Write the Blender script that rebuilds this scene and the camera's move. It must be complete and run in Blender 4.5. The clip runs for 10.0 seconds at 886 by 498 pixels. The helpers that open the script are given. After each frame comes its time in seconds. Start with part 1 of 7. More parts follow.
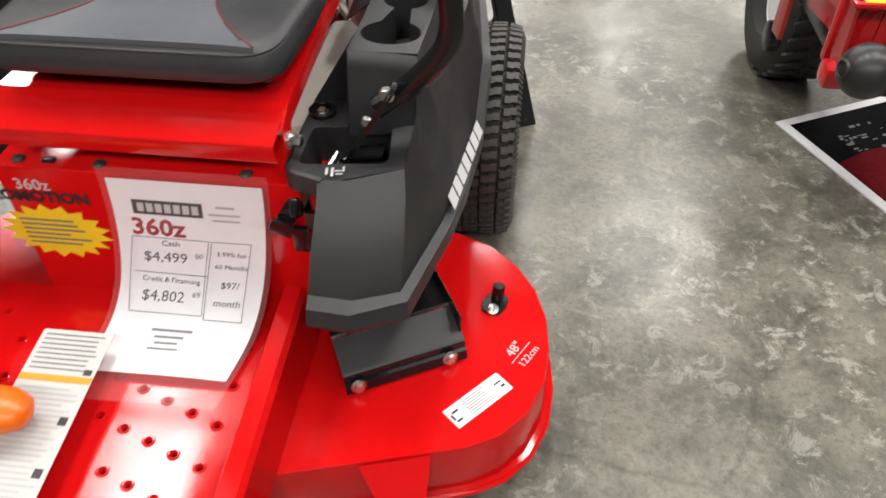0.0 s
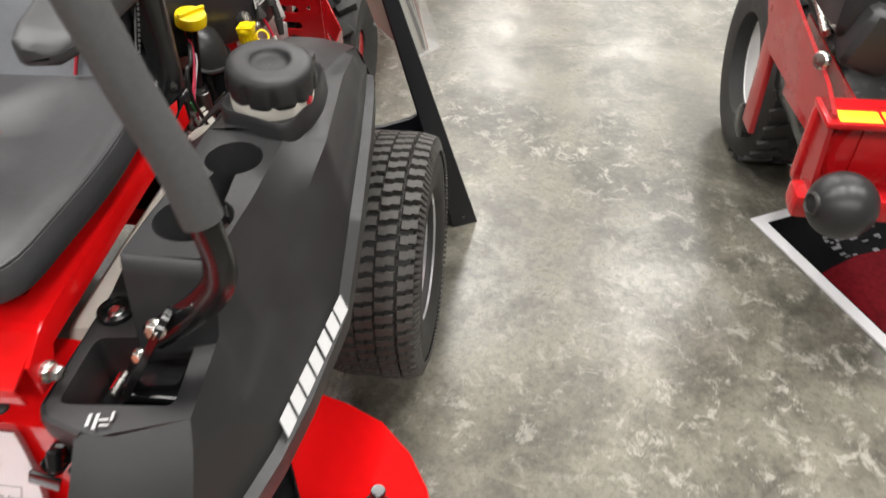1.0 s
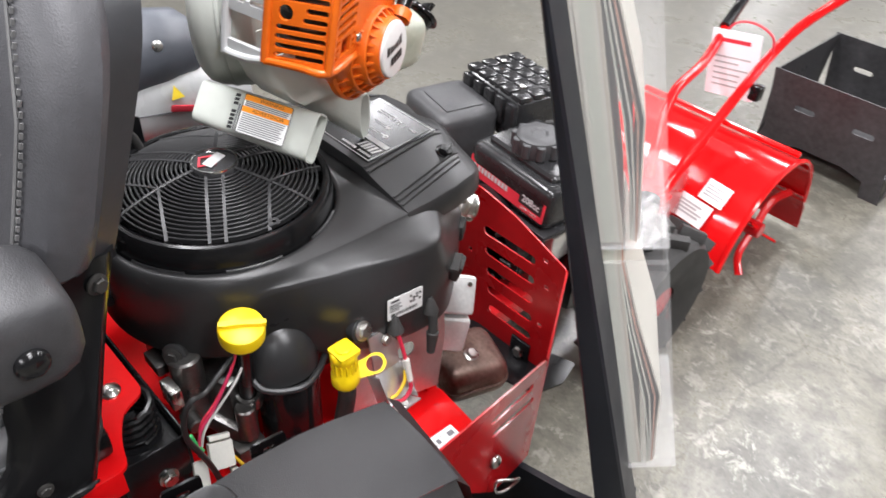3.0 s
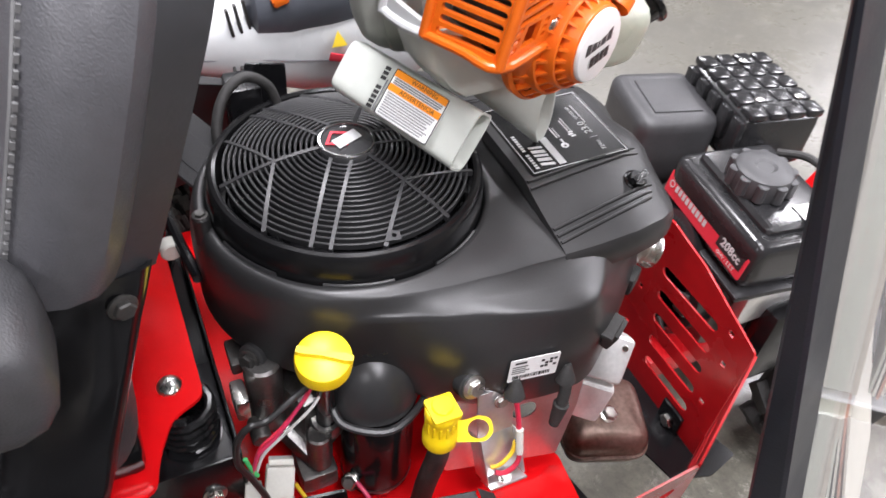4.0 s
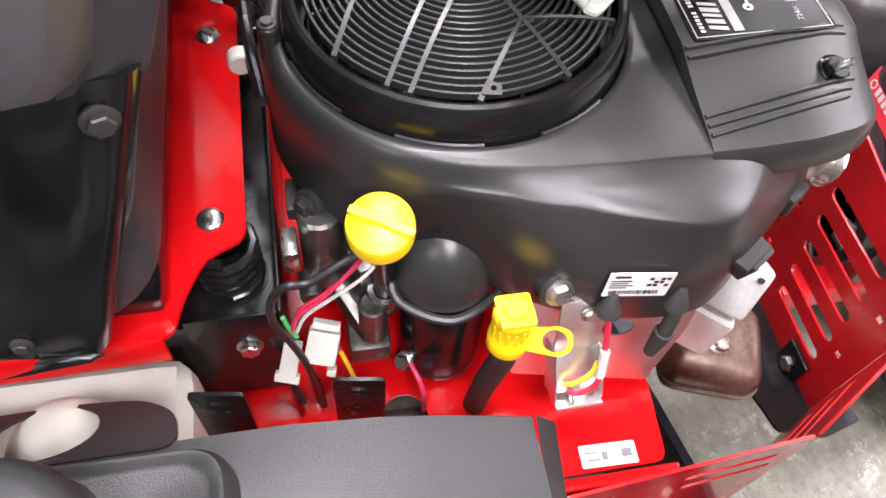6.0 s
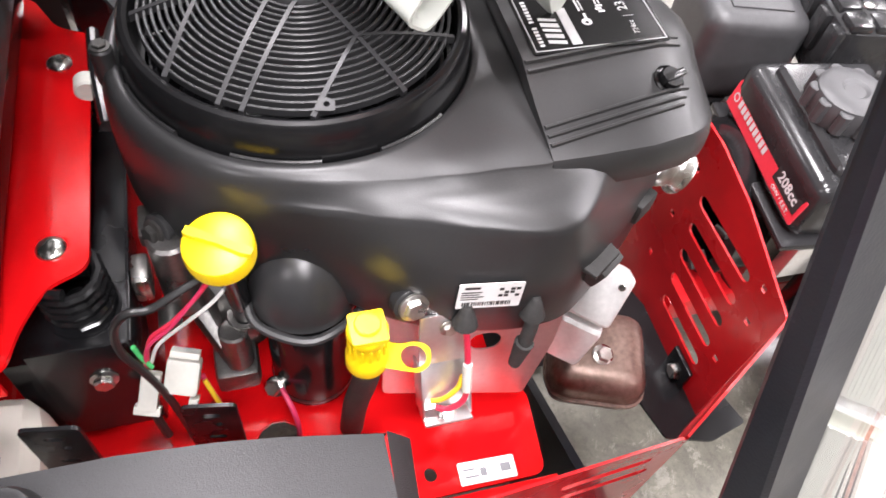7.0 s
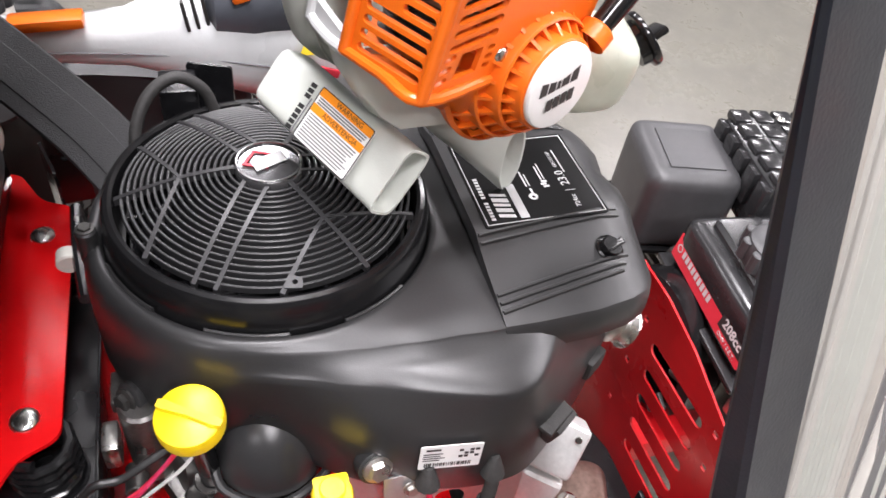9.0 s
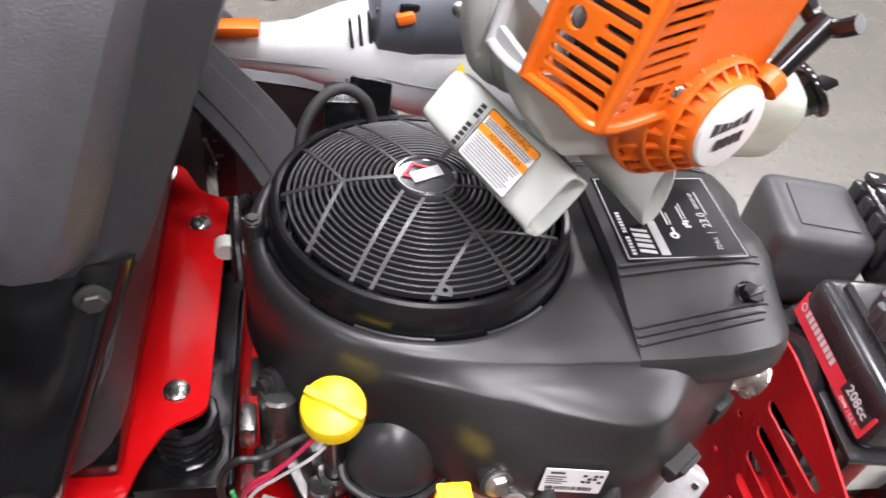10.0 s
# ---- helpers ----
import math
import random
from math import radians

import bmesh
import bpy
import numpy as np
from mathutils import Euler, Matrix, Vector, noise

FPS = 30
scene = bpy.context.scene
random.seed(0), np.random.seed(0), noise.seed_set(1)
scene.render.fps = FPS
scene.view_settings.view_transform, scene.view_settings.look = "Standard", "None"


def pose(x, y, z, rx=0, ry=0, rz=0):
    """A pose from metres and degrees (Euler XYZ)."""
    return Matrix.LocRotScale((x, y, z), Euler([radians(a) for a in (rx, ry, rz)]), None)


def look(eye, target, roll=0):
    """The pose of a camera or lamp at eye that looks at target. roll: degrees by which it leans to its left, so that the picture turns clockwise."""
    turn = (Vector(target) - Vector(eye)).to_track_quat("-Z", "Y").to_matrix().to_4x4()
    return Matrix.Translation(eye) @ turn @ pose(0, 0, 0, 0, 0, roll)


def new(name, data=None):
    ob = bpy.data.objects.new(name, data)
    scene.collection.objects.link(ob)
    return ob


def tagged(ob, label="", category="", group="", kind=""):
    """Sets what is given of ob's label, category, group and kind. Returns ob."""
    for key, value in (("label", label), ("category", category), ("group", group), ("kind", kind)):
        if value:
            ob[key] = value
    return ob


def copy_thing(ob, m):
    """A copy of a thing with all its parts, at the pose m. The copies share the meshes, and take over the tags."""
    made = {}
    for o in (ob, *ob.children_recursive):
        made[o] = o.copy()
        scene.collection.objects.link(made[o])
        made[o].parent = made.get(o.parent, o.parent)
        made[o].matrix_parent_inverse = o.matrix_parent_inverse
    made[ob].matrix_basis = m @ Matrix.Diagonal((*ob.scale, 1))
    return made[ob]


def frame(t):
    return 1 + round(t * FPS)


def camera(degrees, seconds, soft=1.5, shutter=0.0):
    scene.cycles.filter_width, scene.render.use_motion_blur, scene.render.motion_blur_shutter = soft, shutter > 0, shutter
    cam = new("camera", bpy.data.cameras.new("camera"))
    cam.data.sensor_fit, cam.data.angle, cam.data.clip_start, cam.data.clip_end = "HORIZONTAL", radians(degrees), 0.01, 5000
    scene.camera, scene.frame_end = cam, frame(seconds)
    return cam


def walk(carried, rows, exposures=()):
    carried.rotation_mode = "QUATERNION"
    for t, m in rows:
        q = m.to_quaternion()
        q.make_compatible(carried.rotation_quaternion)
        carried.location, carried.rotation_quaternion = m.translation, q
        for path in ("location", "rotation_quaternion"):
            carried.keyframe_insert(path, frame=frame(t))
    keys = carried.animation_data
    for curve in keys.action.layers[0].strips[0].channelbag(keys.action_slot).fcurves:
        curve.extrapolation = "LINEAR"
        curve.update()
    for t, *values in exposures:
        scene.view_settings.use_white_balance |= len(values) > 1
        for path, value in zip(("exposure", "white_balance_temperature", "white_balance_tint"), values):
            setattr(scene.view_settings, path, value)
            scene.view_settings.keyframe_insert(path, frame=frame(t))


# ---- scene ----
cam = camera(61.5, 10.0, soft=1.5, shutter=0.25)
PATH = [
    (0, (0.548, -1.582, 1.288), (0.383, -0.141, -0.089), -0.2),
    (0.5, (0.620, -1.411, 1.282), (0.481, 0.037, -0.091), -1.8),
    (1, (0.726, -1.169, 1.302), (0.528, 0.288, -0.054), -1.2),
    (1.5, (0.821, -0.939, 1.325), (0.333, 0.471, -0.008), -1.3),
    (1.8, (0.757, -0.770, 1.323), (0.169, 0.613, 0.004), 0.7),
    (2, (0.731, -0.705, 1.336), (0.075, 0.673, 0.043), 1.1),
    (2.5, (0.714, -0.512, 1.339), (-0.153, 0.778, 0.081), 2.2),
    (2.8, (0.715, -0.392, 1.338), (-0.282, 0.804, 0.082), 3.4),
    (3, (0.703, -0.338, 1.344), (-0.367, 0.784, 0.081), 4.2),
    (3.2, (0.661, -0.312, 1.341), (-0.466, 0.749, 0.074), 4.9),
    (4.3, (0.530, -0.146, 1.266), (-0.705, 0.416, -0.204), 6.9),
    (4.5, (0.519, -0.131, 1.247), (-0.706, 0.364, -0.254), 7.2),
    (5, (0.503, -0.140, 1.213), (-0.678, 0.200, -0.353), 6.2),
    (5.2, (0.492, -0.142, 1.213), (-0.647, 0.153, -0.394), 6.0),
    (6.3, (0.469, -0.101, 1.197), (-0.565, 0.215, -0.486), 7.6),
    (6.5, (0.476, -0.085, 1.198), (-0.565, 0.266, -0.474), 8.3),
    (7, (0.493, -0.052, 1.198), (-0.593, 0.408, -0.417), 10.3),
    (7.5, (0.487, -0.032, 1.207), (-0.647, 0.523, -0.344), 11.4),
    (8, (0.483, -0.012, 1.211), (-0.705, 0.600, -0.277), 11.6),
    (8.5, (0.486, -0.017, 1.226), (-0.761, 0.609, -0.207), 11.0),
    (9, (0.496, -0.050, 1.251), (-0.821, 0.529, -0.138), 9.9),
    (9.5, (0.501, -0.059, 1.256), (-0.871, 0.447, -0.109), 9.9),
    (10, (0.505, -0.109, 1.248), (-0.919, 0.273, -0.103), 10.3),
]
walk(cam, [(t, look(eye, target, roll)) for t, eye, target, roll in PATH],
     exposures=[(0.0, -0.38, 6700, 10), (0.5, -0.24, 6700, 10), (1.0, -0.06, 6700, 10), (1.5, 0.15, 6550, 11), (2.0, 0.2, 6400, 11), (2.5, 0.32, 6350, 12), (3.2, 0.22, 6300, 13), (4.5, 0.54, 6250, 18), (5.0, 0.68, 6250, 19), (6.5, 1.0, 6450, 18), (7.5, 0.76, 6450, 17), (8.0, 0.6, 6450, 17), (9.0, 0.54, 6400, 17), (10.0, 0.54, 6300, 18)])

# ---- world and light ----
world = bpy.data.worlds.new("showroom_air")
scene.world = world
world.use_nodes = True
world.node_tree.nodes["Background"].inputs[0].default_value = (0.9, 0.95, 1.0, 1)
world.node_tree.nodes["Background"].inputs[1].default_value = 0.03
LAMP_POWER = 106.0
CEILING = 4.3


# ---- materials ----
def mat(name, color, rough=0.5, metal=0.0, var=0.12, scale=18.0, bump=0.0, bump_scale=300.0, coat=0.0, alpha=None,
        spec=0.5, transmission=0.0, rvar=0.08, fine=None, emit=None):
    """A surface with colour, gloss and relief that vary at two scales."""
    m = bpy.data.materials.new(name)
    m.use_nodes = True
    nt = m.node_tree
    N, L = nt.nodes, nt.links
    b = N["Principled BSDF"]
    b.inputs["Metallic"].default_value = metal
    b.inputs["Coat Weight"].default_value = coat
    b.inputs["Coat Roughness"].default_value = 0.08
    b.inputs["Specular IOR Level"].default_value = spec
    b.inputs["Transmission Weight"].default_value = transmission
    tc = N.new("ShaderNodeTexCoord")
    n1 = N.new("ShaderNodeTexNoise")
    n1.inputs["Scale"].default_value = scale
    n1.inputs["Detail"].default_value = 4
    L.new(tc.outputs["Object"], n1.inputs["Vector"])
    n2 = N.new("ShaderNodeTexNoise")
    n2.inputs["Scale"].default_value = fine or scale * 9
    n2.inputs["Detail"].default_value = 3
    L.new(tc.outputs["Object"], n2.inputs["Vector"])
    add = N.new("ShaderNodeMath")
    add.operation = "ADD"
    L.new(n1.outputs["Fac"], add.inputs[0])
    L.new(n2.outputs["Fac"], add.inputs[1])
    cr = N.new("ShaderNodeMapRange")
    cr.inputs["From Min"].default_value, cr.inputs["From Max"].default_value = 0.6, 1.4
    L.new(add.outputs[0], cr.inputs["Value"])
    mix = N.new("ShaderNodeMix")
    mix.data_type = "RGBA"
    lo = [max(0.0, c * (1 - var)) for c in color[:3]] + [1]
    hi = [min(1.0, c * (1 + var)) for c in color[:3]] + [1]
    mix.inputs["A"].default_value, mix.inputs["B"].default_value = lo, hi
    L.new(cr.outputs["Result"], mix.inputs["Factor"])
    L.new(mix.outputs["Result"], b.inputs["Base Color"])
    rr = N.new("ShaderNodeMapRange")
    rr.inputs["From Min"].default_value, rr.inputs["From Max"].default_value = 0.3, 0.7
    rr.inputs["To Min"].default_value, rr.inputs["To Max"].default_value = max(0.02, rough - rvar), min(1.0, rough + rvar)
    L.new(n1.outputs["Fac"], rr.inputs["Value"])
    L.new(rr.outputs["Result"], b.inputs["Roughness"])
    if bump:
        n3 = N.new("ShaderNodeTexNoise")
        n3.inputs["Scale"].default_value = bump_scale
        n3.inputs["Detail"].default_value = 2
        L.new(tc.outputs["Object"], n3.inputs["Vector"])
        bp = N.new("ShaderNodeBump")
        bp.inputs["Strength"].default_value = bump
        bp.inputs["Distance"].default_value = 0.002
        L.new(n3.outputs["Fac"], bp.inputs["Height"])
        L.new(bp.outputs["Normal"], b.inputs["Normal"])
    if alpha is not None:
        b.inputs["Alpha"].default_value = alpha
    if emit:
        b.inputs["Emission Color"].default_value = (*color[:3], 1)
        b.inputs["Emission Strength"].default_value = emit
    return m


def concrete():
    """Polished grey-beige concrete: broad stains, mottled patches, pale scuffs and hairline cracks."""
    m = bpy.data.materials.new("polished_concrete")
    m.use_nodes = True
    N, L = m.node_tree.nodes, m.node_tree.links
    b = N["Principled BSDF"]
    tc = N.new("ShaderNodeTexCoord")

    def noise_tex(scale, detail, rough=0.6, dist=0.0):
        n = N.new("ShaderNodeTexNoise")
        n.inputs["Scale"].default_value, n.inputs["Detail"].default_value = scale, detail
        n.inputs["Roughness"].default_value, n.inputs["Distortion"].default_value = rough, dist
        L.new(tc.outputs["Object"], n.inputs["Vector"])
        return n

    def ramp(src, stops):
        r = N.new("ShaderNodeValToRGB")
        while len(r.color_ramp.elements) < len(stops):
            r.color_ramp.elements.new(0.5)
        for e, (p, c) in zip(r.color_ramp.elements, stops):
            e.position, e.color = p, (*c, 1)
        L.new(src, r.inputs["Fac"])
        return r

    def blend(a, bb, fac, mode="MIX"):
        x = N.new("ShaderNodeMix")
        x.data_type, x.blend_type = "RGBA", mode
        L.new(a, x.inputs["A"])
        L.new(bb, x.inputs["B"])
        if isinstance(fac, float):
            x.inputs["Factor"].default_value = fac
        else:
            L.new(fac, x.inputs["Factor"])
        return x.outputs["Result"]

    big = noise_tex(1.5, 5, 0.55, 0.2)
    mid = noise_tex(4.2, 10, 0.76, 0.25)
    fine = noise_tex(60, 6, 0.8)
    base = ramp(big.outputs["Fac"], [(0.33, (0.085, 0.080, 0.063)), (0.5, (0.140, 0.131, 0.103)), (0.68, (0.200, 0.189, 0.152))])
    patch = ramp(mid.outputs["Fac"], [(0.40, (0.050, 0.049, 0.040)), (0.49, (0.125, 0.119, 0.097)), (0.58, (0.235, 0.225, 0.182))])
    spots = ramp(fine.outputs["Fac"], [(0.40, (0.62, 0.62, 0.62)), (0.52, (1, 1, 1)), (0.66, (1.0, 1.0, 1.0))])
    c = blend(base.outputs["Color"], patch.outputs["Color"], 0.58)
    c = blend(c, spots.outputs["Color"], 0.75, "MULTIPLY")
    scuff = noise_tex(15, 9, 0.82, 0.5)
    sm = ramp(scuff.outputs["Fac"], [(0.535, (0, 0, 0)), (0.59, (1, 1, 1))])
    pale = N.new("ShaderNodeRGB")
    pale.outputs[0].default_value = (0.33, 0.318, 0.275, 1)
    mul = N.new("ShaderNodeMath")
    mul.operation = "MULTIPLY"
    where = ramp(noise_tex(1.1, 3, 0.5, 0.3).outputs["Fac"], [(0.40, (0.12, 0.12, 0.12)), (0.58, (0.85, 0.85, 0.85))])
    L.new(sm.outputs["Color"], mul.inputs[0])
    L.new(where.outputs["Color"], mul.inputs[1])
    c = blend(c, pale.outputs[0], mul.outputs[0])
    vor = N.new("ShaderNodeTexVoronoi")
    vor.feature = "DISTANCE_TO_EDGE"
    vor.inputs["Scale"].default_value = 0.55
    wob = N.new("ShaderNodeMix")
    wob.data_type = "RGBA"
    wob.inputs["Factor"].default_value = 0.12
    L.new(tc.outputs["Object"], wob.inputs["A"])
    L.new(noise_tex(3.0, 4).outputs["Color"], wob.inputs["B"])
    L.new(wob.outputs["Result"], vor.inputs["Vector"])
    crack = ramp(vor.outputs["Distance"], [(0.0, (0.35, 0.35, 0.35)), (0.0022, (1, 1, 1))])
    c = blend(c, crack.outputs["Color"], 0.45, "MULTIPLY")
    # The aisle behind the machines is cleaner and more even.
    sep = N.new("ShaderNodeSeparateXYZ")
    L.new(tc.outputs["Object"], sep.inputs[0])
    clean = N.new("ShaderNodeMapRange")
    clean.inputs["From Min"].default_value, clean.inputs["From Max"].default_value = 0.5, -0.5
    clean.inputs["To Max"].default_value = 0.75
    L.new(sep.outputs["X"], clean.inputs["Value"])
    even = N.new("ShaderNodeRGB")
    even.outputs[0].default_value = (0.112, 0.107, 0.092, 1)
    c = blend(c, even.outputs[0], clean.outputs["Result"])
    L.new(c, b.inputs["Base Color"])
    rr = N.new("ShaderNodeMapRange")
    rr.inputs["From Min"].default_value, rr.inputs["From Max"].default_value = 0.35, 0.65
    rr.inputs["To Min"].default_value, rr.inputs["To Max"].default_value = 0.36, 0.24
    L.new(mid.outputs["Fac"], rr.inputs["Value"])
    L.new(rr.outputs["Result"], b.inputs["Roughness"])
    b.inputs["Specular IOR Level"].default_value = 0.5
    bp = N.new("ShaderNodeBump")
    bp.inputs["Strength"].default_value = 0.12
    bp.inputs["Distance"].default_value = 0.004
    L.new(noise_tex(26, 5).outputs["Fac"], bp.inputs["Height"])
    L.new(bp.outputs["Normal"], b.inputs["Normal"])
    return m


RED = mat("red_powder_coat", (0.60, 0.005, 0.006), 0.12, var=0.06, scale=6, bump=0.03, bump_scale=160, spec=0.45)
RED_DARK = mat("red_paint_semi_gloss", (0.46, 0.007, 0.010), 0.27, var=0.1, scale=7, bump=0.05, bump_scale=300, coat=0.2, spec=0.4)
RED_OLD = mat("dull_red_paint", (0.33, 0.014, 0.016), 0.30, var=0.12, scale=8, bump=0.05)
FENDER = mat("black_textured_plastic", (0.021, 0.021, 0.022), 0.43, var=0.2, scale=9, bump=0.22, bump_scale=900, fine=500)
HOUSING = mat("black_engine_plastic", (0.0225, 0.0225, 0.0230), 0.35, var=0.18, scale=10, bump=0.07, bump_scale=1100, fine=600)
BLACK = mat("black_gloss_plastic", (0.007, 0.007, 0.0075), 0.19, var=0.2, scale=12, spec=0.4)
BLACK_STEEL = mat("black_painted_steel", (0.007, 0.007, 0.0078), 0.24, var=0.25, scale=14, bump=0.04, spec=0.4)
STAND = mat("black_satin_stand_paint", (0.007, 0.0088, 0.0135), 0.40, var=0.2, scale=10, bump=0.08, bump_scale=500)
VINYL = mat("black_vinyl", (0.034, 0.034, 0.036), 0.44, var=0.2, scale=11, bump=0.2, bump_scale=650)
VINYL_GREY = mat("grey_vinyl", (0.10, 0.106, 0.118), 0.48, var=0.12, scale=9, bump=0.2, bump_scale=650)
PIPING = mat("red_stitched_piping", (0.42, 0.02, 0.035), 0.5, var=0.1)
PIPING_DULL = mat("dull_red_seat_piping", (0.17, 0.02, 0.028), 0.55, var=0.1)
STITCH = mat("grey_thread", (0.12, 0.12, 0.12), 0.7)
SHELL = mat("black_satin_shell_plastic", (0.032, 0.033, 0.036), 0.34, var=0.15, scale=9, bump=0.05)
GRILLE = mat("black_satin_grille_plastic", (0.023, 0.023, 0.024), 0.36, var=0.1, scale=12, spec=0.36)
# Seat back copies of the vinyls, base colour raised to imitate ceiling sheen.
BACK_GREY = mat("grey_vinyl_sheen_toned", (0.19, 0.198, 0.215), 0.42, var=0.1, scale=9, bump=0.15, bump_scale=650)
BACK_VINYL = mat("black_vinyl_sheen_toned", (0.058, 0.058, 0.063), 0.42, var=0.15, scale=11, bump=0.2, bump_scale=650)
HUB_GLOSS = mat("polished_black_hub_plastic", (0.10, 0.10, 0.103), 0.16, metal=0.6, var=0.1, scale=12, coat=0.6)
RUBBER = mat("tyre_rubber", (0.022, 0.021, 0.020), 0.66, var=0.35, scale=22, bump=0.25, bump_scale=380)
RUBBER_WORN = mat("dusty_tread_rubber", (0.055, 0.052, 0.047), 0.62, var=0.4, scale=30, bump=0.3, bump_scale=300)
RIM = mat("silver_painted_rim", (0.55, 0.56, 0.58), 0.3, metal=0.7, var=0.08)
WHITE_RIM = mat("white_painted_rim", (0.8, 0.8, 0.8), 0.35, var=0.04)
ZINC = mat("zinc_plated_steel", (0.62, 0.61, 0.58), 0.28, metal=1.0, var=0.15, scale=40)
ALU = mat("cast_aluminium", (0.17, 0.165, 0.158), 0.34, metal=0.9, var=0.2, scale=30, bump=0.2, bump_scale=250)
TANK_SATIN = mat("satin_black_tank_paint", (0.019, 0.019, 0.020), 0.21, var=0.2, scale=12, bump=0.05)
GREY_PLASTIC = mat("dark_grey_moulded_plastic", (0.048, 0.048, 0.050), 0.42, var=0.15, scale=10, bump=0.15, bump_scale=700)
PAGE_GREEN = mat("pale_green_brochure_paper", (0.44, 0.455, 0.395), 0.5, var=0.06)
PAGE_TAN = mat("tan_brochure_paper", (0.40, 0.37, 0.31), 0.5, var=0.08)
PAGE_CREAM = mat("cream_brochure_paper", (0.48, 0.465, 0.41), 0.5, var=0.05)
PAGE_BROWN = mat("brown_printed_brochure_cover", (0.36, 0.20, 0.15), 0.4, var=0.5, scale=22)
COVER_BRIGHT = mat("bright_plated_sheet", (0.74, 0.74, 0.73), 0.36, metal=0.4, var=0.12, scale=22, bump=0.06)
ALU_BRIGHT = mat("bright_sheet_aluminium", (0.8, 0.8, 0.8), 0.36, metal=0.95, var=0.08, scale=20)
IRON = mat("dark_cast_iron", (0.06, 0.058, 0.055), 0.5, metal=0.6, var=0.3, scale=25, bump=0.2, bump_scale=200)
YELLOW = mat("yellow_plastic", (0.85, 0.60, 0.005), 0.38, var=0.05, scale=14, bump=0.05)
YELLOW_LABEL = mat("yellow_label", (0.85, 0.62, 0.02), 0.5, var=0.05)
GREY_GRIP = mat("grey_foam_grip", (0.062, 0.062, 0.062), 0.8, var=0.15, scale=20, bump=0.35, bump_scale=900)
MUFFLER = mat("heat_tinted_muffler_steel", (0.30, 0.215, 0.18), 0.34, metal=0.75, var=0.45, scale=16, bump=0.08)
TANK_WHITE = mat("milky_fuel_tank_plastic", (0.58, 0.55, 0.49), 0.42, var=0.06, scale=6)
PAPER = mat("white_paper", (0.80, 0.80, 0.82), 0.6, var=0.03)
LABEL_WHITE = mat("white_label", (0.78, 0.78, 0.77), 0.42, var=0.03)
LABEL_GREY = mat("printed_grey_label", (0.52, 0.51, 0.49), 0.5, var=0.06)
INK = mat("black_ink", (0.02, 0.02, 0.02), 0.5, var=0.1)
INK_GREY = mat("grey_ink", (0.16, 0.16, 0.17), 0.6, var=0.1)
INK_FAINT = mat("faint_grey_ink", (0.42, 0.42, 0.42), 0.6, var=0.1)
INK_RED = mat("red_ink", (0.60, 0.03, 0.05), 0.5, var=0.1)
INK_ORANGE = mat("orange_ink", (0.85, 0.27, 0.01), 0.5, var=0.05)
WHITE_INK = mat("white_print", (0.5, 0.5, 0.5), 0.5, var=0.06)
ORANGE = mat("orange_plastic", (0.78, 0.145, 0.008), 0.34, var=0.06, scale=10, bump=0.08, bump_scale=700)
BLOWER_GREY = mat("pale_grey_plastic", (0.59, 0.615, 0.565), 0.42, var=0.05, scale=9, bump=0.12, bump_scale=800)
TOOL_WHITE = mat("white_tool_plastic", (0.61, 0.62, 0.62), 0.33, var=0.04, scale=9, bump=0.05)
TOOL_GREY = mat("dark_grey_tool_plastic", (0.085, 0.092, 0.108), 0.42, var=0.1, scale=10, bump=0.12, bump_scale=700)
NYLON = mat("black_woven_nylon", (0.022, 0.022, 0.023), 0.75, var=0.3, scale=60, bump=0.5, bump_scale=900)
CHROME = mat("chromed_foil", (0.8, 0.8, 0.8), 0.12, metal=1.0, var=0.05)
WIRE_RED = mat("red_wire", (0.5, 0.02, 0.05), 0.4)
WIRE_PINK = mat("crimson_wire", (0.5, 0.03, 0.09), 0.4)
WIRE_YELLOW = mat("yellow_wire", (0.7, 0.45, 0.02), 0.4)
WIRE_WHITE = mat("grey_white_wire", (0.55, 0.55, 0.53), 0.45)
WIRE_GREEN = mat("green_wire", (0.05, 0.4, 0.12), 0.45)
WIRE_BLACK = mat("black_wire", (0.012, 0.012, 0.012), 0.4)
NYLON_WHITE = mat("milky_connector_plastic", (0.55, 0.54, 0.49), 0.45, var=0.06, scale=30)
FUEL = mat("translucent_fuel_bottle", (0.62, 0.66, 0.55), 0.35, var=0.06, alpha=0.75)
PIT_STEEL = mat("raw_dark_steel", (0.055, 0.054, 0.056), 0.45, metal=0.5, var=0.35, scale=7, bump=0.05)
FILM = mat("clear_acrylic", (0.80, 0.80, 0.80), 0.08, var=0.01, alpha=0.10)
SLEEVE = mat("clear_sleeve_film", (0.95, 0.95, 0.97), 0.10, var=0.01, alpha=0.06)
PHOTO_DARK = mat("dark_printed_photo", (0.004, 0.004, 0.0045), 0.5, var=0.6, scale=14, spec=0.02)
PHOTO_RED = mat("deep_red_printed_photo", (0.1, 0.005, 0.008), 0.5, var=0.4, scale=9, spec=0.02)
# Greys of the unseen walls and ceiling, darkened to cut bounced light.
WALL = mat("grey_wall_paint", (0.30, 0.30, 0.30), 0.7, var=0.04, scale=2, bump=0.05)
ROOF = mat("grey_ceiling_paint", (0.40, 0.40, 0.39), 0.8, var=0.04, scale=2)
FRAME_WHITE = mat("white_lamp_housing", (0.75, 0.75, 0.75), 0.5, var=0.03)
CONCRETE = concrete()


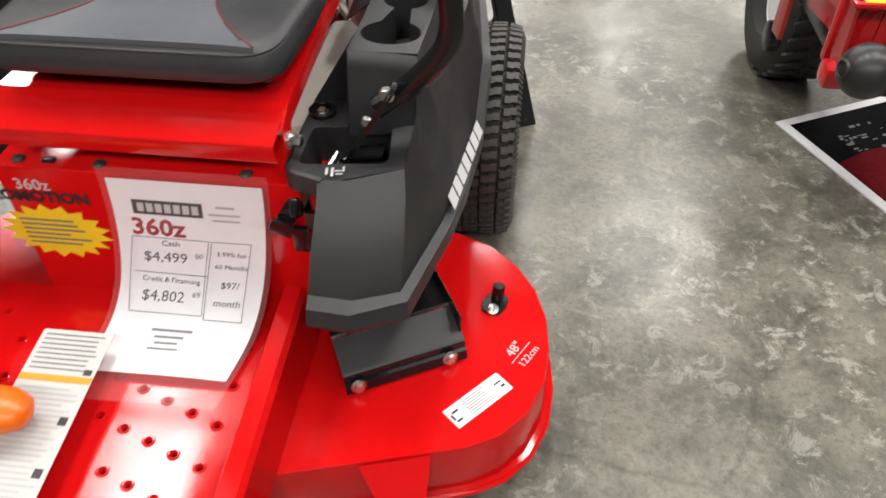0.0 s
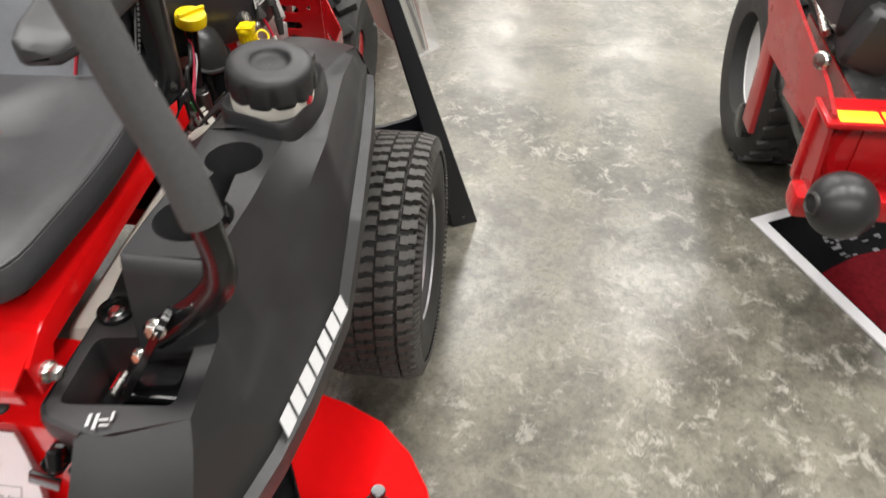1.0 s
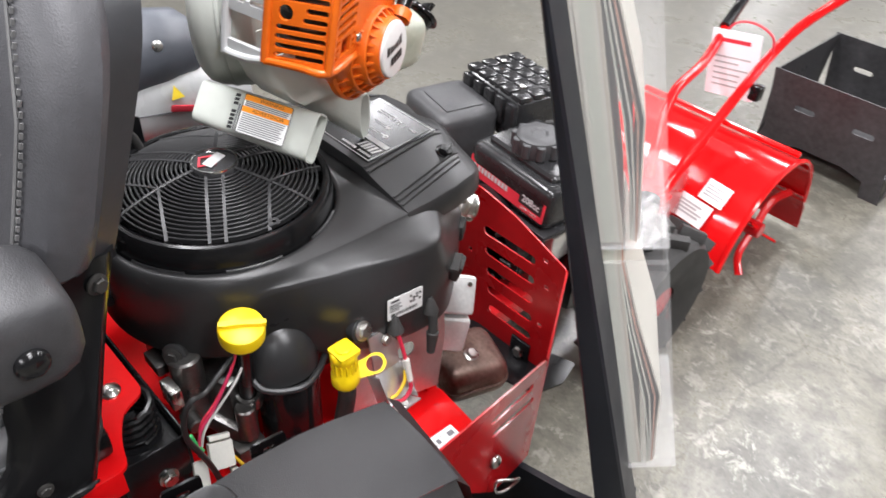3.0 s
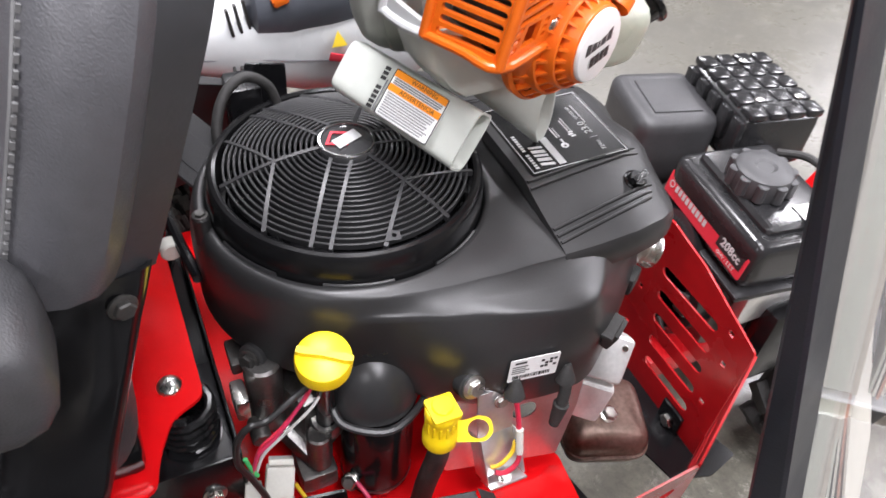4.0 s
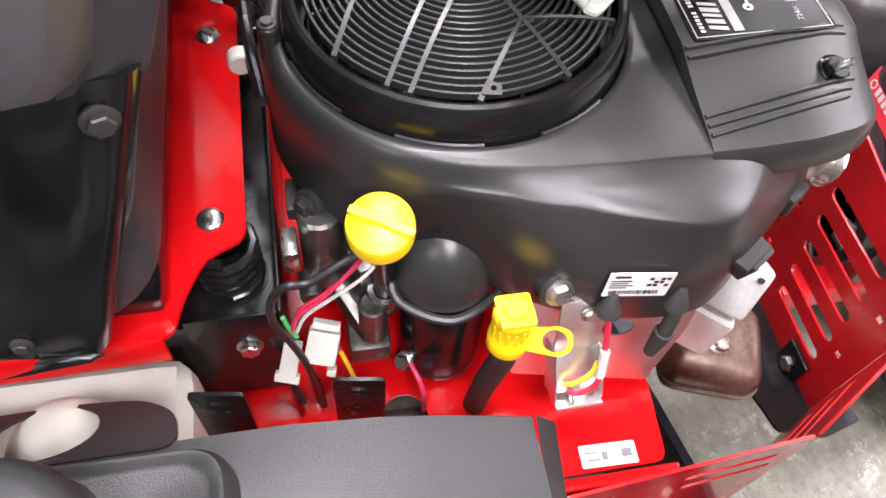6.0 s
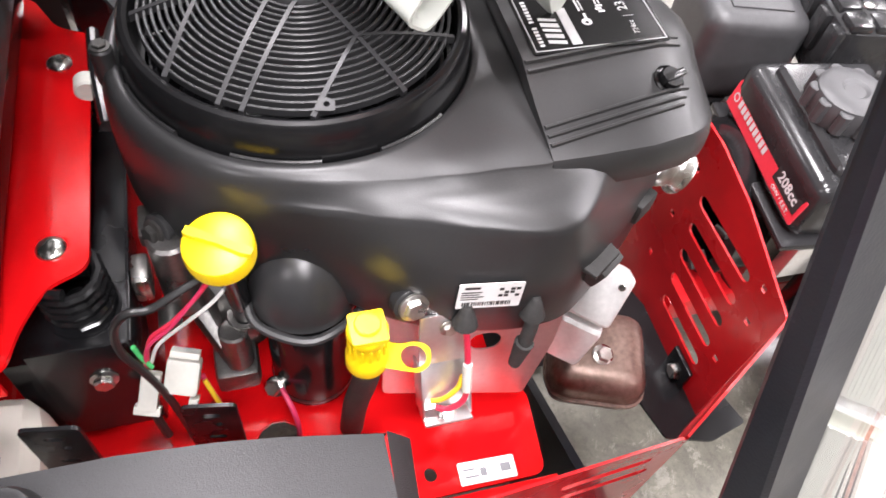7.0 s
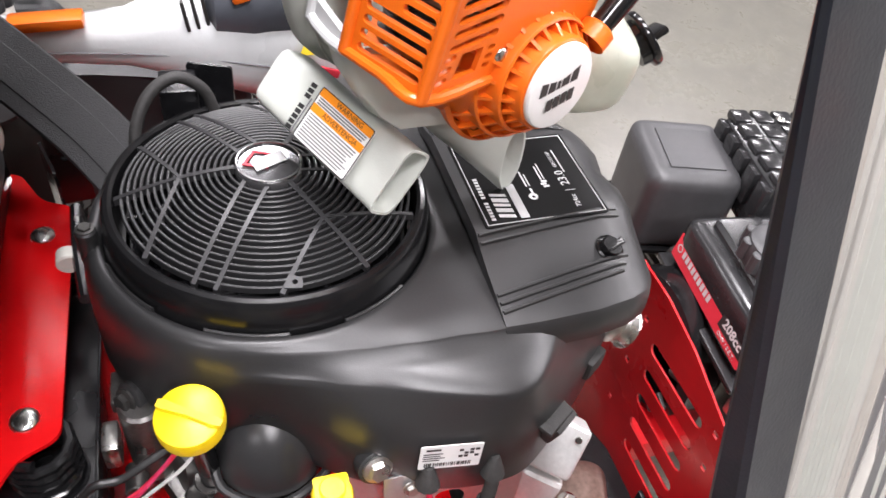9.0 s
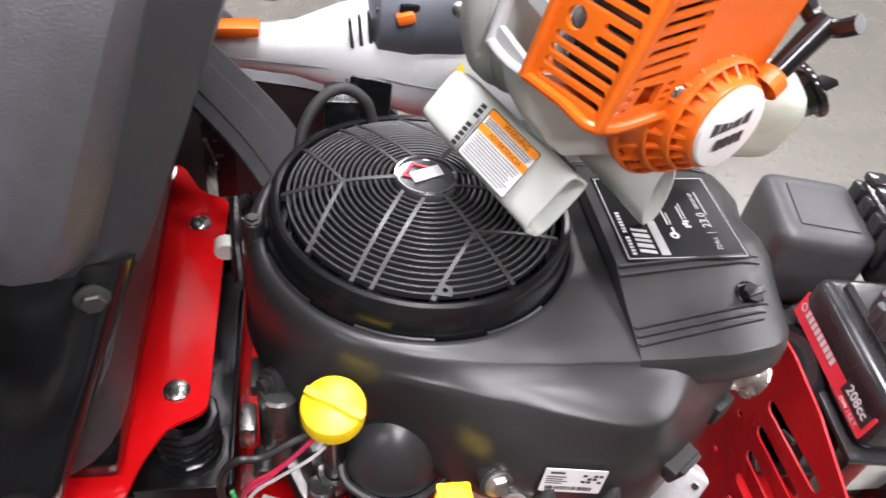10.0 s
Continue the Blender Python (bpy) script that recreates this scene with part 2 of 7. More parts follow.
# ---- building helpers ----
def finish(name, bm, material, parent=None, label="", smooth=35.0, mats=()):
    me = bpy.data.meshes.new(name)
    bmesh.ops.recalc_face_normals(bm, faces=bm.faces)
    bm.to_mesh(me)
    bm.free()
    me.materials.append(material)
    for extra in mats:
        me.materials.append(extra)
    if smooth:
        me.shade_smooth()
        me.set_sharp_from_angle(angle=radians(smooth))
    ob = new(name, me)
    if parent is not None:
        ob.parent = parent
        if label:
            ob["label"] = label
    return ob


def part(name, bm, material, parent, label="", smooth=35.0):
    return finish(name, bm, material, parent, label, smooth)


def thing(name, label, category, group=""):
    e = new(name)
    e.empty_display_size = 0.05
    return tagged(e, label, category, group)


def join(bm, other):
    me = bpy.data.meshes.new("tmp")
    other.to_mesh(me)
    other.free()
    bm.from_mesh(me)
    bpy.data.meshes.remove(me)
    return bm


def box(c, s, bevel=0.0, m=None, bm=None, seg=2):
    """A box of size s round c, with rounded edges."""
    b = bmesh.new()
    bmesh.ops.create_cube(b, size=1)
    bmesh.ops.transform(b, matrix=Matrix.Diagonal((*s, 1)), verts=b.verts)
    if bevel:
        bmesh.ops.bevel(b, geom=b.edges[:], offset=min(bevel, min(s) * 0.45), segments=seg, profile=0.6, affect="EDGES")
    bmesh.ops.transform(b, matrix=(m or Matrix.Identity(4)) @ Matrix.Translation(c) if m is None else Matrix.Translation(c) @ m, verts=b.verts)
    return join(bm, b) if bm is not None else b


def basis(z, x=(1, 0, 0)):
    """A turn whose z axis is the given way and whose x axis lies near the second."""
    z = Vector(z).normalized()
    x = Vector(x)
    x = (x - z * x.dot(z))
    if x.length < 1e-4:
        x = Vector((0, 1, 0)) - z * z.y
    x.normalize()
    y = z.cross(x)
    return Matrix((x, y, z)).transposed().to_4x4()


def revolve(profile, at=(0, 0, 0), axis=(0, 0, 1), seg=32, bm=None, close=False):
    """A body of revolution from (radius, height) pairs along an axis."""
    b = bmesh.new()
    m = Matrix.Translation(at) @ basis(axis)
    rings = []
    for r, h in profile:
        if r < 1e-6:
            rings.append([b.verts.new(m @ Vector((0, 0, h)))])
        else:
            rings.append([b.verts.new(m @ Vector((r * math.cos(2 * math.pi * i / seg), r * math.sin(2 * math.pi * i / seg), h))) for i in range(seg)])
    pairs = list(zip(rings, rings[1:])) + ([(rings[-1], rings[0])] if close else [])
    for a, c in pairs:
        for i in range(seg):
            j = (i + 1) % seg
            if len(a) == 1 and len(c) == 1:
                continue
            if len(a) == 1:
                b.faces.new((a[0], c[i], c[j]))
            elif len(c) == 1:
                b.faces.new((a[i], c[0], a[j]))
            else:
                b.faces.new((a[i], a[j], c[j], c[i]))
    return join(bm, b) if bm is not None else b


def rod(p0, p1, r, seg=12, r1=None, bm=None, chamfer=0.0):
    p0, p1 = Vector(p0), Vector(p1)
    d = (p1 - p0).length
    r1 = r if r1 is None else r1
    c = chamfer or min(r, r1) * 0.15
    return revolve([(0, 0), (r - c, 0), (r, c), (r1, d - c), (r1 - c, d), (0, d)], p0, p1 - p0, seg, bm)


def bolt(at, axis, r=0.008, h=0.006, washer=True, bm=None):
    """A hexagon-flanged bolt head."""
    b = bmesh.new() if bm is None else bm
    if washer:
        revolve([(0, 0), (r * 1.35, 0), (r * 1.35, h * 0.25), (r * 1.1, h * 0.4), (0, h * 0.4)], at, axis, 20, b)
    revolve([(r * 0.95, 0), (r, h * 0.3), (r, h * 0.85), (r * 0.85, h), (0, h)], at, axis, 6, b)
    return b


def dome_bolt(at, axis, r=0.012, h=0.006, bm=None):
    """A round-headed carriage bolt."""
    pr = [(r, 0), (r, h * 0.25)] + [(r * math.cos(a), h * 0.25 + h * 0.75 * math.sin(a)) for a in (0.35, 0.7, 1.05, 1.35)] + [(0, h)]
    return revolve(pr, at, axis, 20, bm)


def smooth_path(pts, n=8, closed=False):
    """Points along a Catmull-Rom curve through pts."""
    pts = [Vector(p) for p in pts]
    out = []
    k = len(pts)
    for i in range(k if closed else k - 1):
        p0 = pts[(i - 1) % k] if closed or i else pts[0] * 2 - pts[1]
        p1, p2 = pts[i], pts[(i + 1) % k]
        p3 = pts[(i + 2) % k] if closed or i + 2 < k else pts[-1] * 2 - pts[-2]
        for s in range(n):
            t = s / n
            out.append(0.5 * (2 * p1 + (p2 - p0) * t + (2 * p0 - 5 * p1 + 4 * p2 - p3) * t * t + (3 * p1 - p0 - 3 * p2 + p3) * t ** 3))
    if not closed:
        out.append(pts[-1])
    return out


def tube(pts, r, seg=8, n=8, bm=None, closed=False, flat=1.0, smooth=True):
    """A round (or flattened) tube along a smooth line."""
    line = smooth_path(pts, n, closed) if smooth else [Vector(p) for p in pts]
    b = bmesh.new()
    rings = []
    up = Vector((0.13, 0.21, 1)).normalized()
    for i, p in enumerate(line):
        a = line[(i - 1) % len(line)] if closed or i else p
        c = line[(i + 1) % len(line)] if closed or i + 1 < len(line) else p
        d = (c - a).normalized()
        s = d.cross(up)
        s = s.normalized() if s.length > 1e-4 else Vector((1, 0, 0))
        u = s.cross(d).normalized()
        up = u
        rings.append([b.verts.new(p + s * r * math.cos(2 * math.pi * k / seg) + u * r * flat * math.sin(2 * math.pi * k / seg)) for k in range(seg)])
    for a, c in list(zip(rings, rings[1:])) + ([(rings[-1], rings[0])] if closed else []):
        for k in range(seg):
            b.faces.new((a[k], a[(k + 1) % seg], c[(k + 1) % seg], c[k]))
    if not closed:
        b.faces.new(rings[0])
        b.faces.new(rings[-1][::-1])
    return join(bm, b) if bm is not None else b


def loft(rows, closed=False, caps=False, bm=None):
    """A skin over rows of points, each row as long as the next."""
    b = bmesh.new()
    vs = [[b.verts.new(p) for p in row] for row in rows]
    n = len(vs[0])
    for a, c in zip(vs, vs[1:]):
        for i in range(n if closed else n - 1):
            j = (i + 1) % n
            b.faces.new((a[i], a[j], c[j], c[i]))
    if caps:
        b.faces.new(vs[0])
        b.faces.new(vs[-1])
    bmesh.ops.remove_doubles(b, verts=b.verts, dist=1e-5)
    return join(bm, b) if bm is not None else b


def thicken(bm, t):
    """Gives a skin a thickness t."""
    bmesh.ops.recalc_face_normals(bm, faces=bm.faces)
    bmesh.ops.solidify(bm, geom=bm.faces[:], thickness=t)
    return bm


def slot(cx, cy, length, width, angle=0.0, n=6):
    """The outline of a slot with round ends."""
    out = []
    for k in range(2 * n + 2):
        side = 1 if k <= n else -1
        a = math.pi * ((k if k <= n else k - 1) / n) - math.pi / 2
        x = side * (length - width) / 2 + width / 2 * math.cos(a)
        y = width / 2 * math.sin(a)
        c, s = math.cos(angle), math.sin(angle)
        out.append((cx + c * x - s * y, cy + s * x + c * y))
    return out


def ring_pts(cx, cy, r, n=24, ry=None):
    ry = ry or r
    return [(cx + r * math.cos(2 * math.pi * k / n), cy + ry * math.sin(2 * math.pi * k / n)) for k in range(n)]


def sheet(outer, holes=(), t=0.003, m=None, bm=None, bend=None):
    """A flat plate with holes cut through it, of thickness t below its face; m lays its x, y, z into place."""
    b = bmesh.new()
    edges = []
    for loop in (outer, *holes):
        vs = [b.verts.new((p[0], p[1], 0)) for p in loop]
        edges += [b.edges.new((vs[i], vs[(i + 1) % len(vs)])) for i in range(len(vs))]
    bmesh.ops.triangle_fill(b, use_beauty=True, use_dissolve=False, edges=edges)
    top = b.faces[:]
    ext = bmesh.ops.extrude_face_region(b, geom=top)
    bmesh.ops.translate(b, vec=(0, 0, -t), verts=[g for g in ext["geom"] if isinstance(g, bmesh.types.BMVert)])
    if bend:
        for v in b.verts:
            v.co = bend(v.co)
    if m is not None:
        bmesh.ops.transform(b, matrix=m, verts=b.verts)
    return join(bm, b) if bm is not None else b


def rounded(pts, r, n=4):
    """A polygon with its corners rounded."""
    out = []
    k = len(pts)
    for i in range(k):
        p, a, c = (Vector((*pts[j % k][:2], 0)) for j in (i, i - 1, i + 1))
        rr = pts[i][2] if len(pts[i]) > 2 else r
        da, dc = (a - p), (c - p)
        rr = min(rr, da.length * 0.45, dc.length * 0.45)
        q0, q1 = p + da.normalized() * rr, p + dc.normalized() * rr
        for s in range(n + 1):
            t = s / n
            v = q0 * (1 - t) ** 2 + p * 2 * t * (1 - t) + q1 * t * t
            out.append((v.x, v.y))
    return out


def frame3(o, x, y):
    """A pose with its origin at o, x along x and y near y."""
    x = Vector(x).normalized()
    y = Vector(y)
    y = (y - x * y.dot(x)).normalized()
    z = x.cross(y)
    m = Matrix((x, y, z)).transposed().to_4x4()
    m.translation = o
    return m


def words(name, body, size, m, material, parent, bold=0.0, align="CENTER"):
    """Lettering laid on a surface."""
    cu = bpy.data.curves.new(name, "FONT")
    cu.body, cu.size, cu.align_x, cu.align_y, cu.offset = body, size, align, "CENTER", bold
    cu.extrude = 0.0002
    cu.resolution_u = 2
    tmp = bpy.data.objects.new(name, cu)
    me = bpy.data.meshes.new_from_object(tmp)
    bpy.data.objects.remove(tmp)
    me.transform(m)
    me.materials.clear()
    me.materials.append(material)
    ob = new(name, me)
    ob.parent = parent
    return ob


def bars(rects, m, bm=None, z=0.0003):
    """Plain printed bars: (x, y, width, height) on a surface."""
    b = bmesh.new() if bm is None else bm
    for x, y, w, h in rects:
        vs = [b.verts.new(m @ Vector((x + sx * w / 2, y + sy * h / 2, z))) for sx, sy in ((-1, -1), (1, -1), (1, 1), (-1, 1))]
        b.faces.new(vs)
    return b


def text_block(w, h, lines, seed, m, z=0.0004, gap=0.45, short=0.35):
    """Rows of unreadable print as plain bars."""
    rnd = random.Random(seed)
    rects = []
    step = h / lines
    for i in range(lines):
        ww = w * (1 - rnd.random() * short)
        rects.append((-w / 2 + ww / 2, h / 2 - (i + 0.5) * step, ww, step * (1 - gap)))
    return bars(rects, m, z=z)


# ---- the showroom ----
def showroom():
    x0, x1, y0, y1, t = -9.0, 11.0, -9.0, 19.0, 0.15
    cx, cy, w, d = (x0 + x1) / 2, (y0 + y1) / 2, x1 - x0, y1 - y0
    fl = finish("floor", sheet([(x0, y0), (x1, y0), (x1, y1), (x0, y1)], t=0.2), CONCRETE, smooth=0)
    tagged(fl, "polished grey concrete showroom floor with stains", "floor", kind="structure")
    # Walls and ceiling stay out of view; added to enclose and bounce light.
    for name, c, s in (("wall_north", (cx, y1 + t / 2, CEILING / 2), (w + 2 * t, t, CEILING)), ("wall_south", (cx, y0 - t / 2, CEILING / 2), (w + 2 * t, t, CEILING)),
                       ("wall_east", (x1 + t / 2, cy, CEILING / 2), (t, d, CEILING)), ("wall_west", (x0 - t / 2, cy, CEILING / 2), (t, d, CEILING))):
        tagged(finish(name, box(c, s), WALL, smooth=0), "unseen plain grey showroom wall, added to enclose the room", "wall", kind="structure")
    tagged(finish("ceiling", box((cx, cy, CEILING + 0.1), (w + 2 * t, d + 2 * t, 0.2)), ROOF, smooth=0), "unseen plain grey ceiling, added to enclose the room", "ceiling", kind="structure")


showroom()


def ceiling_lamps():
    first = None
    for x in (-4.75, -1.75, 0.2, 2.1, 4.05):
        for y in (-4.2, 0.1, 4.4, 8.7, 13.2):
            z = CEILING - 0.05
            if first is None:
                e = thing("ceiling_light", "white recessed rectangular ceiling light, lit", "lamp", "rows of ceiling lights")
                b = bmesh.new()
                for c, s in (((0, 0.62, 0), (0.66, 0.03, 0.09)), ((0, -0.62, 0), (0.66, 0.03, 0.09)), ((0.315, 0, 0), (0.03, 1.21, 0.09)), ((-0.315, 0, 0), (0.03, 1.21, 0.09))):
                    box(c, s, 0.004, bm=b)
                part("frame", b, FRAME_WHITE, e)
                e.location = (x, y, z)
                first = e
            else:
                e = copy_thing(first, Matrix.Translation((x, y, z)))
            lamp = bpy.data.lights.new("panel_light", "AREA")
            lamp.shape, lamp.size, lamp.size_y = "RECTANGLE", 0.6, 1.2
            lamp.energy, lamp.color = LAMP_POWER, (1.0, 0.99, 0.985)
            lo = new("panel_light", lamp)
            lo.location = (x, y, CEILING - 0.06)


ceiling_lamps()


# ---- the red zero-turn mower ----
mower = thing("zero_turn_mower", "red zero-turn riding mower with black plastic fenders, parked on the floor", "riding mower")


def interp(table, a):
    """A smooth value between (angle, value) pairs."""
    for (a0, v0), (a1, v1) in zip(table, table[1:]):
        if a0 <= a <= a1:
            t = (a - a0) / (a1 - a0)
            return v0 + (v1 - v0) * t
    return table[-1][1]


def eased(table, a, spread=4.0):
    """The same with its corners rounded."""
    return sum(interp(table, min(180.0, abs(a + spread * q))) * w for q, w in ((-1, 1), (-.6, 2), (-.3, 3), (0, 3), (.3, 3), (.6, 2), (1, 1))) / 15


def polar(line):
    """(angle, radius) pairs from points round the engine."""
    return [(math.degrees(math.atan2(x, -y)), math.hypot(x, y)) for x, y in line]


SKIRT = [(0, .158), (36, .159), (68, .162)] + polar([(.160, -.03), (.172, 0), (.190, .03), (.205, .06), (.2155, .10), (.2205, .14), (.220, .172), (.216, .190), (.206, .203), (.175, .243), (.140, .285)]) + [(180, .325)]
CREASE = [(0, .158), (36, .158), (62, .158)] + polar([(.157, -.028), (.167, .009), (.182, .057), (.2005, .109), (.210, .146), (.2115, .163), (.208, .174), (.188, .194), (.163, .211), (.128, .240)]) + [(180, .285)]
RIDGE = [(0, .1495), (68, .1495)] + polar([(.150, -.02), (.1545, .012), (.157, .04), (.158, .075), (.1585, .127), (.160, .165), (.158, .185), (.140, .220), (.115, .258)]) + [(180, .29)]
LOW = [(0, .690), (60, .690), (85, .672), (100, .662), (125, .652), (138, .648), (150, .66), (180, .68)]
CREASE_Z = [(0, .786), (62, .785), (95, .780), (128, .779), (140, .781), (155, .779), (180, .78)]
RIDGE_Z = [(0, .799), (68, .799), (92, .796), (110, .794), (180, .793)]


def around(a):
    """x and y of a way round the engine, a degrees from the front."""
    return math.sin(radians(a)), -math.cos(radians(a))


def engine():
    # The blower housing: a drum in front that widens into two wings behind.
    rows = []
    steps = 288
    for i in range(steps):
        a = 360.0 * i / steps
        s = a if a <= 180 else 360 - a
        r, lo, e, cr, g, gz = (eased(tab, s) for tab in (SKIRT, LOW, CREASE, CREASE_Z, RIDGE, RIDGE_Z))
        x, y = around(a)
        prof = [(.118, .790), (.139, .790), (.139, .800), (.1415, .8035), (.146, .802)]
        # Over the drum the shoulder is round; over the wings a ridge, a flat slope and a crease.
        w, d = e - g, gz - cr
        wing = [(.146 + .45 * (g - .146), gz + (.802 - gz) * .62), (g - .0014, gz + .0009), (g - .0003, gz + .0003), (g + .0010, gz - .0026), (g + .5 * w, gz - .0026 - .40 * (d - .0026)), (e - .003, cr + .10 * d), (e - .0006, cr - .0002),
                (e + .0009, cr - .0016), (e + .14 * (r - e) + .0014, cr - .008), (e + .52 * (r - e), cr - .024), (r, cr - .048)]
        drum = []
        for n in range(11):
            q = math.pi / 2 * (n + 1) / 11
            drum.append((.146 + (r - .1465) * math.sin(q), .752 + .050 * math.cos(q)))
        k = max(0.0, min(1.0, (s - 62) / 22))
        k = k * k * (3 - 2 * k)
        prof += [(u0 + (u1 - u0) * k, v0 + (v1 - v0) * k) for (u0, v0), (u1, v1) in zip(drum, wing)]
        prof += [(r, lo + .006), (r - .003, lo), (r - .012, lo), (r - .02, lo + .02)]
        rows.append([(x * q, y * q, z) for q, z in prof])
    rows.append(rows[0])
    body = part("engine_housing", loft(rows), HOUSING, mower, "matte black plastic engine blower housing", smooth=80)

    # The sunk collar and the domed round grille.
    part("fan_collar", revolve([(.124, .770), (.124, .826), (.1255, .831), (.1285, .8325), (.132, .8315), (.1345, .828), (.137, .812), (.1385, .795), (.1385, .785)], seg=96), BLACK, body, "glossy black grille collar")
    fan_blades(body)
    dome = lambda r: .8555 - .0245 * (r / .124) ** 2
    n = 17
    for k in range(n):
        r = .0315 + (.1215 - .0315) * (k + .3) / n
        z = dome(r)
        part("grille_ring", revolve([(r - .0011, z - .006), (r - .0011, z - .0004), (r - .0004, z), (r + .0006, z), (r + .0012, z - .0005), (r + .0012, z - .006)], seg=96, close=True), GRILLE, body)

    def rib(a0, r0, a1, r1, w0, w1):
        pts = []
        for i in range(9):
            t = i / 8
            p0 = Vector((*[r0 * q for q in around(a0)], 0))
            p1 = Vector((*[r1 * q for q in around(a1)], 0))
            p = p0.lerp(p1, t)
            d = (p1 - p0).normalized()
            s = Vector((-d.y, d.x, 0)) * (w0 + (w1 - w0) * t) / 2
            z = dome(p.length) + .0006
            pts.append([(p - s) + Vector((0, 0, z - .006)), (p - s) + Vector((0, 0, z)), (p + s) + Vector((0, 0, z)), (p + s) + Vector((0, 0, z - .006))])
        part("grille_rib", loft([[tuple(q) for q in row] for row in pts], closed=True, caps=True), GRILLE, body)

    for k in range(3):
        a = -1.5 + 120 * k
        rib(a, .027, a, .072, .0045, .0040)
        rib(a, .071, a - 32, .1235, .0030, .0040)
        rib(a, .071, a + 1, .1235, .0034, .0044)
        rib(a, .071, a + 36, .1235, .0030, .0040)
        rib(a + 40, .027, a + 57.5, .1235, .0034, .0036)
        rib(a + 82, .027, a + 65.5, .1235, .0034, .0036)
    # A moulded tab on the rim.
    b = sheet(rounded([(-.006, -.004), (.008, -.006), (.009, .003), (-.001, .007)], .0015), [ring_pts(.003, 0, .0022, 12)], t=.0036,
              m=Matrix.Translation((.1165, 0, .8355)) @ basis((.25, 0, 1), (0, 1, 0)))
    part("grille_tab", b, GRILLE, body)
    hub = part("hub_cap", revolve([(.0285, .846), (.0285, .8545), (.0275, .8565), (.025, .8575), (.0245, .8566), (0, .8572)], seg=48), HUB_GLOSS, body, "shiny black hub cap with a small emblem")
    part("hub_ring", revolve([(.0252, .8572), (.0256, .8588), (.0272, .8586), (.0276, .8566)], seg=48), CHROME, hub, "bright rim round the hub cap")
    # The emblem: a slanted bar over a diamond, plain.
    em = frame3((0, 0, .8576), (.35, -1, 0), (1, .35, 0)) @ Matrix.Scale(1.35, 4)
    part("emblem_diamond", sheet([(-.004, .012), (.006, 0), (-.004, -.012), (-.014, 0)], [[(-.004, .009), (.0035, 0), (-.004, -.009), (-.0115, 0)]], .0006, em @ Matrix.Translation((.004, 0, .0008)) @ pose(0, 0, 0, 0, 0, 90)), INK_RED, hub)
    part("emblem_bar", sheet([(-.0125, -.0012), (.008, -.008), (.0125, .0012), (-.008, .008)], (), .0006, em @ Matrix.Translation((0, 0, .0012)) @ pose(0, 0, 0, 0, 0, 24)), WHITE_INK, hub)
    # Moulding ledges round the collar, and a screw lug.
    for a0, a1 in ((18, 44), (62, 88), (-52, -22), (106, 130)):
        rows = []
        for i in range(13):
            x, y = around(a0 + (a1 - a0) * i / 12)
            rows.append([(x * q, y * q, z) for q, z in ((.1385, .796), (.1385, .8045), (.1400, .8056), (.1412, .8045), (.1412, .796))])
        part("collar_ledge", loft(rows, caps=True), HOUSING, body)
    b = revolve([(.0085, 0), (.0085, .03), (.007, .032), (0, .032)], (.016, -.147, .786), (0, 0, 1), 16)
    part("screw_lug", b, HOUSING, body)
    part("screw", bolt((.016, -.147, .818), (0, 0, 1), .0055, .004), IRON, body)
    return body


def fan_blades(body):
    b = revolve([(0, .79), (.121, .79), (.121, .785), (0, .785)], seg=40)
    revolve([(0, .79), (.035, .79), (.03, .825), (0, .828)], seg=24, bm=b)
    fan = part("fan", b, BLACK_STEEL, body, "dark cooling fan under the grille")
    for k in range(22):
        a = 360 / 22 * k
        x, y = around(a)
        part("blade", box((x * .09, y * .09, .805), (.003, .055, .03), m=Matrix.Rotation(radians(a + 25), 4, "Z")), BLACK_STEEL, fan)


BODY = engine()


